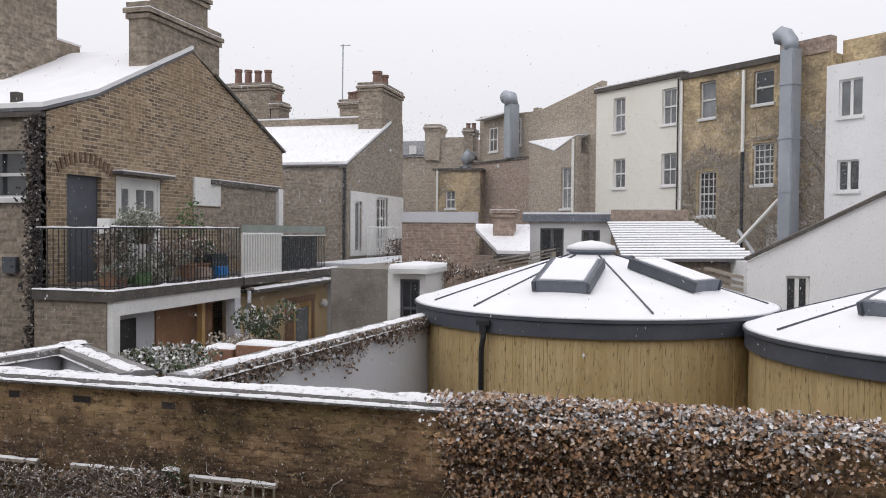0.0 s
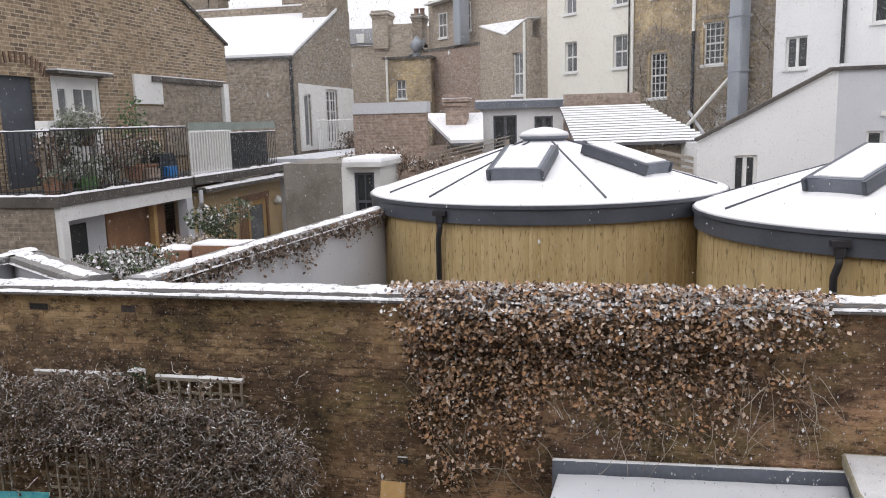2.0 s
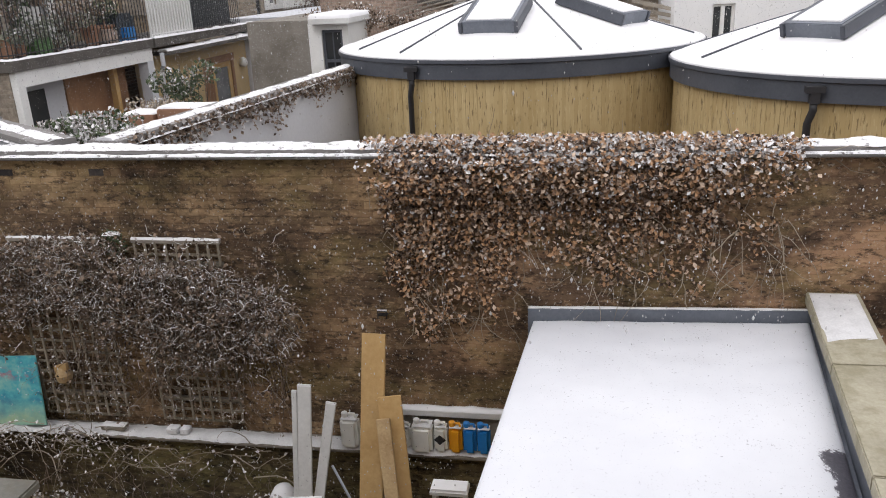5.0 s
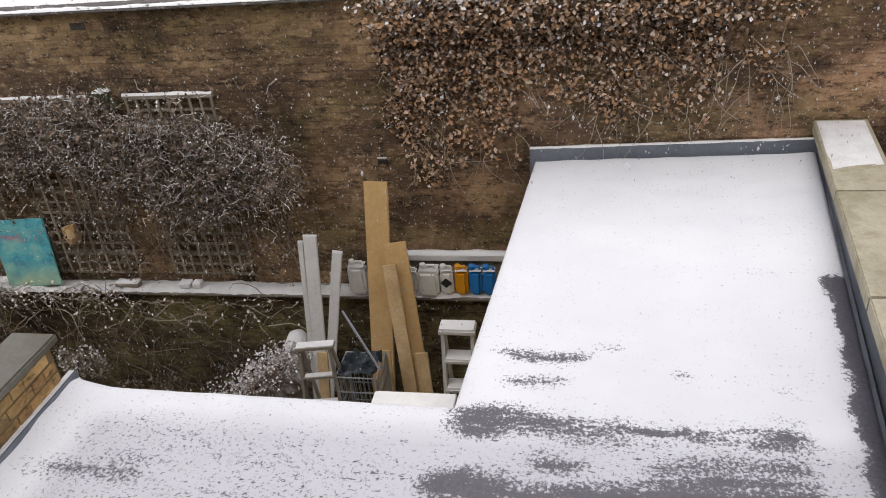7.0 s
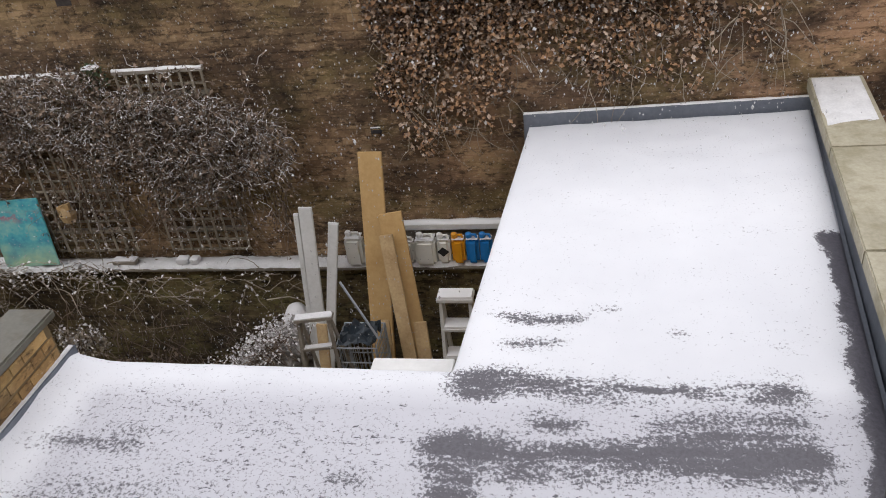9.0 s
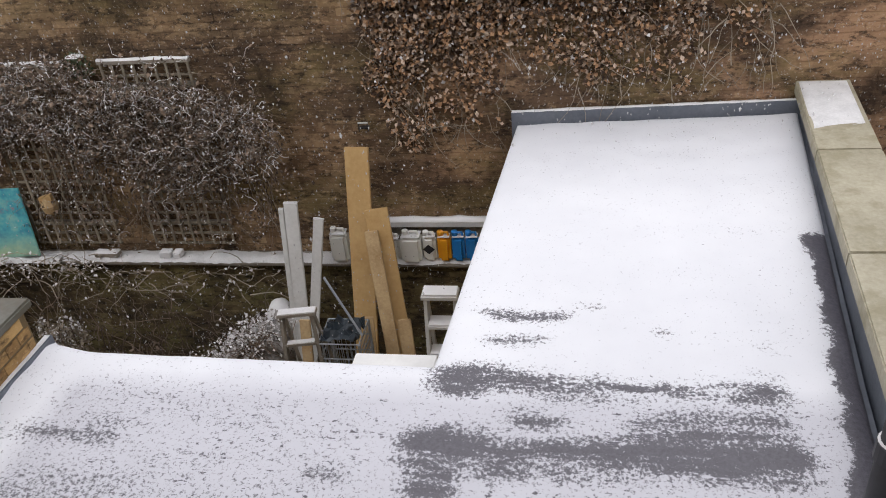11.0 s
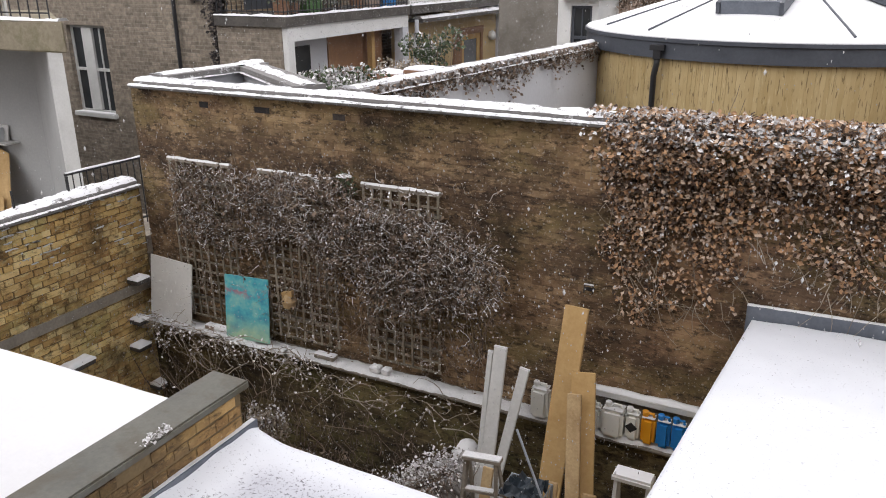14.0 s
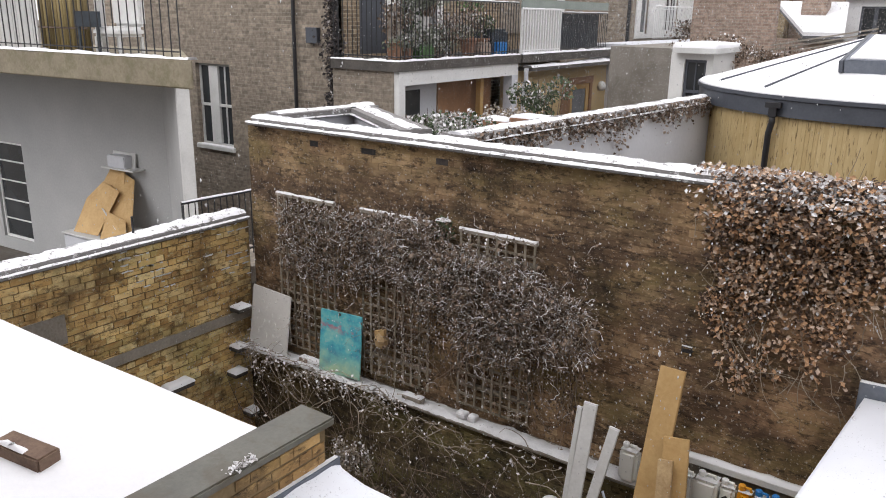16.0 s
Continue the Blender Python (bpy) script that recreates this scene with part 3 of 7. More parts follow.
def leaf_cloud(s, centre, radii, count, size, rng, flat=0.0):
    """Loose bent leaves scattered through an uneven ellipsoid."""
    for _ in range(count):
        while True:
            p = Vector((rng.uniform(-1, 1), rng.uniform(-1, 1), rng.uniform(-1, 1)))
            if p.length < 1 and p.length > 0.25 + 0.5 * noise.noise(p * 2.3 + Vector(centre)):
                break
        p = Vector(centre) + Vector((p.x * radii[0], p.y * radii[1], p.z * radii[2]))
        leaf(s, p, size * rng.uniform(0.6, 1.3), rng)


def leaf(s, p, size, rng, facing=None):
    u = Vector((rng.gauss(0, 1), rng.gauss(0, 1), rng.gauss(0, 0.8))).normalized()
    if facing is not None:
        u = (u * 0.75 + Vector(facing)).normalized()
    a = u.orthogonal().normalized()
    a.rotate(Matrix.Rotation(rng.uniform(0, 6.28), 3, u))
    b = u.cross(a)
    h = size / 2
    k = len(s.v)
    s.v.extend([tuple(p - a * h), tuple(p + b * h * 0.7 + u * h * 0.3), tuple(p + a * h), tuple(p - b * h * 0.7 + u * h * 0.25)])
    s.f.extend([(k, k + 1, k + 2), (k, k + 2, k + 3)])


def twig_run(s, p, d, length, r, rng, droop=0.5, n=5, wild=0.35):
    pts = [Vector(p)]
    d = Vector(d).normalized()
    for _ in range(n):
        d = (d + Vector((rng.gauss(0, wild), rng.gauss(0, wild * 0.4), rng.gauss(0, wild) - droop * 0.15))).normalized()
        pts.append(pts[-1] + d * length / n)
    s.tube(pts, r, 4, r * 0.4)
    return pts


# ---------------------------------------------------------------- ground and garden walls
def structure(name, shape, material, label, category, bevel=0.0, smooth=False):
    return solid(name, shape, material, label, category, "", "structure", bevel, smooth)


ground = structure("ground", Shape().box(-400, -300, -0.5, 400, 600, 0.0), EARTH, "dark wet earth and paving between the walls", "ground")

wall_north = structure("wall_north", Shape().box(-7.35, 6.43, 0, 7.0, 6.66, 4.352), BRICK, "tall soot-stained brick garden wall with a snowed coping", "wall")
plinth = structure("wall_plinth", Shape().box(-7.35, 6.28, 0, 7.0, 6.43, 1.522), BRICK_MOSSY, "low brick plinth along the foot of the garden wall", "wall")
ledge = structure("wall_ledge", Shape().box(-7.35, 6.18, 1.522, -0.55, 6.425, 1.555), GREYWOOD, "narrow weathered ledge along the garden wall", "ledge", 0.008)
wall_west = structure("wall_west", Shape().box(-7.72, -0.4, 0, -7.43, 6.42, 3.16), DARK_MORTAR, "yellow stock brick side wall with a snowed coping", "wall")
rng = random.Random(4)
part("coping", Shape().box(-7.26, 6.32, 4.354, 7.0, 6.74, 4.384).box(-7.24, 6.39, 4.384, 7.0, 6.70, 4.424), COPING, wall_north, "dark tile coping in two steps", 0.01)
part("snow", snow_ridge([(-7.26, 6.54, 4.424), (7.0, 6.54, 4.424)], 0.29, 0.032, rng, 0.035), CRUSTED, wall_north, "white snow on the coping", smooth=True)
part("snow", snow_ridge([(-7.26, 6.352, 4.382), (7.0, 6.352, 4.382)], 0.08, 0.02, rng, 0.04), CRUSTED, wall_north, "thin line of snow on the lower step", smooth=True)
part("coping", Shape().box(-7.80, -0.4, 3.162, -7.37, 6.40, 3.195).box(-7.74, -0.4, 3.195, -7.42, 6.40, 3.24), COPING, wall_west, "dark tile coping", 0.01)
part("snow", snow_ridge([(-7.58, -0.4, 3.24), (-7.58, 6.40, 3.24)], 0.30, 0.035, rng, 0.035), CRUSTED, wall_west, "white snow on the coping", smooth=True)
part("snow", snow_ridge([(-7.395, -0.4, 3.195), (-7.395, 6.40, 3.195)], 0.06, 0.015, rng, 0.035), CRUSTED, wall_west, "thin line of snow on the lower step", smooth=True)
flecks = Shape()
for _ in range(330):
    y, z = rng.uniform(3.2, 6.38), 2.2 + 0.96 * rng.random() ** 0.6
    course = round(z / 0.075) * 0.075 - 0.012
    if noise.noise(Vector((y * 1.5, z * 2.5, 6.0))) + (y - 5.6) * 0.3 + (z - 2.9) * 0.5 < -0.02:
        continue
    half = rng.uniform(0.008, 0.045)
    flecks.obox((-7.414, y, course), (0.008, rng.uniform(-0.004, 0.004), 0), (0, half, rng.uniform(-0.006, 0.006)), (0, 0, rng.uniform(0.003, 0.007)))
part("snow_flecks", flecks, DUST, wall_west, "snow caught on proud bricks", kind="stuff")
for y in (4.95, 5.62):
    part("iron_rod", Shape().tube([(-7.62, y, 3.2), (-7.62, y, 3.45)], 0.014, 6), BLACK, wall_west, "short rusty iron rod")
part("flashing_strip", Shape().box(-7.43, 3.9, 1.89, -7.402, 6.40, 2.01), GREYWOOD, wall_west, "old mossy brown board strip")
part("flashing_strip", Shape().box(-7.43, 3.0, 2.34, -7.400, 3.95, 2.65), GREYWOOD, wall_west, "old mossy brown board strip")
part("snow", snow_ridge([(-7.3, 6.29, 1.555), (-0.6, 6.29, 1.555)], 0.22, 0.035, rng, 0.05), DUST, ledge, "snow along the ledge", smooth=True)
part("snow_bank", snow_ridge([(-7.3, 6.19, 1.56), (-5.2, 6.19, 1.56)], 0.12, 0.055, rng, 0.03), DUST, ledge, "snow banked along the ledge front", smooth=True)


# ---------------------------------------------------------------- our own house and the flat roofs below its window
house_wall = structure("wall_south", Shape().box(-9, -1.2, 0, -0.9, -0.75, 9).box(0.9, -1.2, 0, 7, -0.75, 9).box(-0.9, -1.2, 0, 0.9, -0.75, 4.9).box(-0.9, -1.2, 6.9, 0.9, -0.75, 9), SOOT, "brick back wall of the house with a window", "wall")
back_window = thing("window_1", "white framed upstairs window in the back wall", "window", kind="structure")
part("window_frame", Shape().box(-0.9, -1.0, 4.9, -0.82, -0.9, 6.9).box(0.82, -1.0, 4.9, 0.9, -0.9, 6.9).box(-0.82, -1.0, 4.9, 0.82, -0.9, 4.98).box(-0.82, -1.0, 6.82, 0.82, -0.9, 6.9), WHITE, back_window)
part("pane", Shape().box(-0.82, -0.96, 4.98, 0.82, -0.95, 6.82), GLASS, back_window)

# L-shaped flat roof: a wing to the garden wall and a strip along the house
ROOF = 2.83


def roof_rise(x, y):
    """The wing climbs a little towards the garden wall, more so beside the parapet."""
    return max(0.0, min(1.0, (y - 3.2) / 3.155)) * (0.045 + 0.022 * (x + 0.47))


flat_roof = structure("flat_roof", Shape().prism([(-3.0, -0.75), (1.0, -0.75), (1.45, 3.18), (1.85, 6.36, 0.095), (-0.44, 6.36, 0.045), (-0.69, 3.18), (-3.0, 3.22)], 2.60, ROOF), LEAD, "L-shaped flat roof of grey membrane", "roof")
structure("wing_wall", Shape().prism([(-0.66, 0.0), (1.3, 0.0), (1.75, 6.26), (-0.44, 6.26), (-0.64, 3.1)], 0, 2.60), BRICK_YELLOW, "brick wall below the flat roof", "wall")
structure("strip_wall", Shape().box(-2.95, -0.75, 0, -0.66, 3.12, 2.60), BRICK_YELLOW, "brick wall below the flat roof", "wall")


def roof_snow():
    """One blanket over the L, with a soft rolled rim."""
    out = [(-2.97, -0.72), (0.98, -0.72), (1.43, 3.18), (1.83, 6.355), (-0.47, 6.355), (-0.722, 3.215), (-2.97, 3.265)]
    s = Shape()
    # the west side has no rim: there the snow banks against the upstand
    edges = [e for e in zip(out, out[1:] + out[:1]) if e[0][0] > -2.9 or e[1][0] > -2.9]

    def rim(x, y):
        best, foot = 9.0, None
        for (xa, ya), (xb, yb) in edges:
            dx, dy = xb - xa, yb - ya
            t = max(0, min(1, ((x - xa) * dx + (y - ya) * dy) / (dx * dx + dy * dy)))
            px, py = xa + t * dx, ya + t * dy
            d = math.hypot(x - px, y - py)
            if d < best:
                best, foot = d, (px, py)
        return best, foot

    def left(y):
        return -0.722 + (y - 3.215) * 0.0803

    def right(y):
        return 0.98 + (y + 0.72) * 0.1154 if y < 3.18 else 1.43 + (y - 3.18) * 0.126

    def grid(us, vs, place):
        """A net of points with a skirt at its borders."""
        base = len(s.v)
        for u in us:
            for v in vs:
                x, y = place(u, v)
                d, foot = rim(x, y)
                h = 0.045 * min(1, d / 0.09) ** 0.5 * (1 + 0.35 * noise.noise(Vector((x * 5, y * 5, 3)))) + 0.010 * noise.noise(Vector((x * 2, y * 2, 0))) * min(1, d / 0.2)
                h += 0.055 * max(0.0, 1 - (x + 2.985) / 0.24) ** 1.5 * (1 + 0.3 * noise.noise(Vector((0, y * 4, 8))))
                s.v.append((x, y, roof_rise(x, y) + (ROOF - 0.03 if d < 0.004 else ROOF + 0.006 + max(h, 0))))
        n = len(vs)
        s.f.extend([(base + i * n + j, base + (i + 1) * n + j, base + (i + 1) * n + j + 1, base + i * n + j + 1) for i in range(len(us) - 1) for j in range(n - 1)])

    fine = [0, 0.0015, 0.006, 0.016, 0.03]
    across = fine + list(np.linspace(0.055, 0.945, 30)) + [1 - f for f in reversed(fine)]
    ys = list(np.linspace(-0.72, 3.215, 55)) + list(np.linspace(3.27, 6.3, 44)) + [6.32, 6.338, 6.352, 6.355]
    grid(across, ys, lambda u, y: (left(y) + u * (right(y) - left(y)), y))
    vs = list(np.linspace(-0.72, 3.14, 54)) + [3.17, 3.19, 3.208, 3.215]
    grid([0, 0.0015, 0.006, 0.016, 0.03] + list(np.linspace(0.055, 1.0, 30)), vs, lambda u, y: (-2.984 + u * (left(y) + 2.984), y + 0.05 * (1 - u) * max(0.0, (y - 2.5) / 0.715)))
    return s


part("snow", roof_snow(), PATCHY, flat_roof, "snow melted through in dark streaks", smooth=True)
part("edge_trim", Shape().beam((-0.44, 6.36, 2.83), (-0.690, 3.13, 2.785), 0.03, 0.11).beam((-0.68, 3.175, 2.785), (-2.95, 3.225, 2.785), 0.03, 0.11), FASCIA, flat_roof, "dark drip edge")
part("upstand", Shape().extrude([(-0.508, 6.36, 2.70), (1.84, 6.36, 2.70), (1.84, 6.36, 3.055), (-0.508, 6.36, 3.005)], (0, 0.055, 0)), LEAD, flat_roof, "lead-grey upstand at the far edge", 0.006)
part("snow", snow_ridge([(-0.508, 6.388, 3.003), (1.80, 6.388, 3.053)], 0.05, 0.012, rng, 0.06), SNOW, flat_roof, "thin snow on the upstand", smooth=True)

# stone-capped parapet between this roof and the neighbour's
parapet = structure("parapet_wall", Shape().prism([(1.02, -0.75), (1.38, -0.75), (2.15, 6.38), (1.84, 6.38)], 2.0, 3.10), LEAD, "parapet wall dressed in lead-grey felt", "parapet wall")
structure("parapet_foot", Shape().prism([(1.06, -0.75), (1.38, -0.75), (2.15, 6.27), (1.84, 6.27)], 0, 2.0), BRICK, "brick wall below the parapet", "wall")
slab_ends = [(-0.75, 1.0), (1.0, 2.62), (2.63, 3.83), (3.84, 5.12), (5.13, 6.42)]
for ya, yb in slab_ends:
    inner = [(1.375 + (y - 2.86) * 0.115, y) for y in (ya, yb)]
    slab = Shape().prism([inner[0], (inner[0][0] + 0.41, ya), (inner[1][0] + 0.41, yb), inner[1]], 3.10, 3.20)
    part("coping_slab", slab, STONE, parapet, "wet yellow-grey stone coping slab", 0.008)
part("snow", snow_sheet([(1.69, 5.45), (2.06, 5.55), (2.16, 6.39), (1.80, 6.39)], 3.20, 0.012, rng, 0.08, 0.02), DUST, parapet, "melting snow on the end slab", smooth=True)

# brick upstand with grey capping between the two roofs, and the neighbour's roof
party_wall = structure("party_wall", Shape().box(-3.22, -0.75, 0, -3.02, 3.17, 3.205), DARK_MORTAR, "yellow brick party wall between two flat roofs", "wall")
part("capping", Shape().box(-3.275, -0.75, 3.205, -2.985, 3.23, 3.26), CAPGREY, party_wall, "smooth grey-green metal capping", 0.012)
crumbs = Shape()
for _ in range(70):
    leaf(crumbs, Vector((-3.01 + rng.gauss(0, 0.022), 2.52 + rng.gauss(0, 0.06), 3.266 + rng.uniform(0, 0.02))), rng.uniform(0.012, 0.035), rng, (0, 0, 1.5))
part("snow", crumbs, LEAF_SNOW, party_wall, "melting snow crumbs", kind="stuff")
part("snow", Shape().box(-3.02, -0.75, 2.966, -2.99, 3.25, 2.972), DUST, party_wall, "thin line of snow on the upstand")
part("upstand", Shape().box(-3.02, -0.75, 2.80, -2.985, 3.27, 2.965), LEAD, party_wall, "lead-grey felt upstand", 0.006)
neighbour_roof = structure("neighbour_roof", Shape().prism([(-7.40, -0.75), (-3.22, -0.75), (-3.22, 3.28), (-7.40, 3.18)], 2.62, 2.86), FASCIA, "neighbouring flat roof under thick snow", "roof")
part("snow", snow_sheet([(-7.42, -0.75), (-3.23, -0.75), (-3.23, 3.30), (-7.42, 3.21)], 2.86, 0.075, rng, 0.2, 0.012), SNOW, neighbour_roof, "untouched white snow", smooth=True)
structure("neighbour_wall", Shape().box(-7.4, -0.75, 0, -3.2, 3.1, 2.62), BRICK_YELLOW, "brick wall below the neighbour's roof", "wall")
log = Shape().obox((-4.60, 2.13, 2.965), (0.225, 0.03, 0), (-0.02, 0.085, 0), (0, 0, 0.05))
solid("brick_block", log, BLOCK, "loose dark brown block lying in the roof snow", "block", bevel=0.012)
part("snow", snow_sheet([(-4.78, 2.03), (-4.5, 2.06), (-4.52, 2.11), (-4.74, 2.09)], 3.014, 0.02, rng, 0.05, 0.01), SNOW, bpy.data.objects["brick_block"], smooth=True)
solid("roof_cable", Shape().tube([(-4.82, 2.05, 2.95), (-5.0, 2.02, 2.95), (-5.3, 2.0, 2.95)], 0.02, 6), HDPE, "pale pipe end running into the roof snow", "pipe")

# black vent pipe rising beside the window
vent = thing("vent_pipe", "black plastic vent pipe rising by the parapet", "pipe")
part("pipe", Shape().tube([(1.16, 2.19, 2.85), (1.16, 2.19, 3.56)], 0.055, 16), BLACK, vent, smooth=True)
for z in (2.87, 3.36):
    part("collar", Shape().lathe((1.16, 2.19, z), [(0.056, 0), (0.066, 0.006), (0.066, 0.085), (0.056, 0.092)], 18), BLACK, vent, "joint collar")
    part("snow_rim", Shape().lathe((1.16, 2.19, z + 0.088), [(0.056, 0), (0.064, 0.001), (0.061, 0.005), (0.056, 0.006)], 18), DUST, vent, "thin rim of snow")

# ---------------------------------------------------------------- ivy on the wall
def ivy():
    r = random.Random(11)
    brown, tan, white, stems = Shape(), Shape(), Shape(), Shape()

    def cover(x, z):
        wob = 0.32 * noise.noise(Vector((x * 1.9, z * 1.9, 3.0))) + 0.18 * noise.noise(Vector((x * 5, z * 5, 7.0)))
        low = 3.38 + 0.17 * (x - 0.1) - 0.30 * math.exp(-((x + 1.35) / 0.30) ** 2)
        left = -1.88 + 0.22 * max(0, 4.0 - z)
        right = 1.62 - 0.35 * max(0, 4.1 - z)
        d = min((z - low) / 0.85, (x - left) / 0.22, (right - x) / 0.25) + wob * 3
        return d

    made = 0
    while made < 16500:
        x, z = r.uniform(-2.15, 1.85), r.uniform(2.55, 4.52)
        d = cover(x, z)
        if d < 0 and r.random() > 0.03 + 0.2 * math.exp(d * 2):
            continue
        if d < 1.6 and r.random() > 0.03 + d * 0.48:
            continue
        made += 1
        thick = 0.16 * min(1, max(0, d)) * (0.55 + 0.45 * (z > 4.0))
        y = 6.40 - r.uniform(0.0, 0.05 + thick)
        top = z > 4.28 + 0.1 * noise.noise(Vector((x * 4, 0, 1)))
        p = Vector((x, y, z))
        if 4.1 < z and not top:
            p.y = r.uniform(6.15, 6.31)
        if top:
            p.y = r.uniform(6.17, 6.60)
            p.z = (4.30 if p.y < 6.30 else 4.44) + r.uniform(-0.02, 0.075) * (1 if x < 1.0 else 0.6)
        s = white if r.random() < (0.36 if top else 0.035 + 0.05 * (z > 3.9)) else (tan if r.random() < 0.36 else brown)
        leaf(s, p, r.uniform(0.022, 0.058), r, (0, -0.5, 0.9) if s is white else (0.1, -0.6, 0.75))
    for _ in range(1300):
        x = r.uniform(-1.75, 1.62)
        k = r.random()
        leaf(white if k < 0.3 else (tan if k < 0.5 else brown), Vector((x, r.uniform(6.21, 6.312), r.uniform(4.30, 4.41))), r.uniform(0.022, 0.055), r, (0, -0.6, 0.8))
    for _ in range(3000):
        x = r.uniform(-1.75, 1.62)
        y = r.uniform(6.24, 6.66)
        z = 4.385 + 0.045 * min(1, (y - 6.24) / 0.12) + r.uniform(0, 0.055) * (1 + noise.noise(Vector((x * 3, y * 3, 2))))
        k = r.random()
        leaf(white if k < 0.42 else (tan if k < 0.58 else brown), Vector((x, y, z)), r.uniform(0.022, 0.055), r, (0, -0.4, 1.0))
    for _ in range(230):
        x, z = r.uniform(-1.9, 1.6), r.uniform(2.7, 4.3)
        if cover(x, z) > -0.5:
            twig_run(stems, (x, 6.38, z), (r.uniform(-0.6, 0.6), -0.05, r.choice((-1, 1))), r.uniform(0.2, 0.6), 0.004, r, 0.1, 5, 0.25)
    for x, z, dx, dz in ((1.35, 3.7, 0.5, -0.9), (1.2, 3.75, -0.6, -0.7), (1.5, 3.8, 0.2, -0.6), (-1.6, 3.3, 0.5, -0.9), (-1.2, 3.0, 0.4, -0.9), (1.75, 4.36, 0.9, 0.2)):
        for _ in range(3):
            twig_run(stems, (x, 6.37, z), (dx, -0.1, dz), r.uniform(0.4, 0.8), 0.004, r, 0.1, 7, 0.3)
    root = thing("ivy", "dead brown ivy matting the brick wall, dusted with snow", "climbing plant", kind="stuff")
    part("leaves", brown, LEAF, root, "red-brown dead leaves")
    part("tan_leaves", tan, LEAF_TAN, root, "bleached tan leaves")
    part("snowy_leaves", white, LEAF_SNOW, root, "leaves carrying snow")
    part("stems", stems, TWIG_PALE, root)


ivy()


# ---------------------------------------------------------------- trellis with brambles
def trellis(x0, x1, z0, z1):
    t = thing("trellis", "grey wooden square trellis panel with snow on its top rail", "trellis", "trellis panels on the wall")
    r = random.Random(int(abs(x0) * 100))
    nx, nz = 8, int((z1 - z0) / 0.112)
    for i in range(nx + 1):
        x = x0 + (x1 - x0) * i / nx
        part("slat", Shape().box(x - 0.0105, 6.345, z0, x + 0.0105, 6.36, z1), TRELLIS_WOOD, t)
    for k in range(nz + 1):
        z = z0 + (z1 - z0) * k / nz
        part("slat", Shape().box(x0 - 0.01, 6.36, z - 0.0105, x1 + 0.01, 6.378, z + 0.0105), TRELLIS_WOOD, t)
    part("top_rail", Shape().box(x0 - 0.02, 6.335, z1, x1 + 0.02, 6.385, z1 + 0.03), GREYWOOD, t)
    for zb in (z0 + 0.2, z1 - 0.24):
        part("batten", Shape().box(x0, 6.378, zb, x1, 6.43, zb + 0.04), GREYWOOD, t)
    part("snow", snow_ridge([(x0 - 0.02, 6.36, z1 + 0.03), (x1 + 0.02, 6.36, z1 + 0.03)], 0.05, 0.02, r, 0.06), SNOW, t, smooth=True)


for x0, x1 in ((-6.80, -5.92), (-5.49, -4.58), (-4.18, -3.34)):
    trellis(x0, x1, 1.68, 3.565)


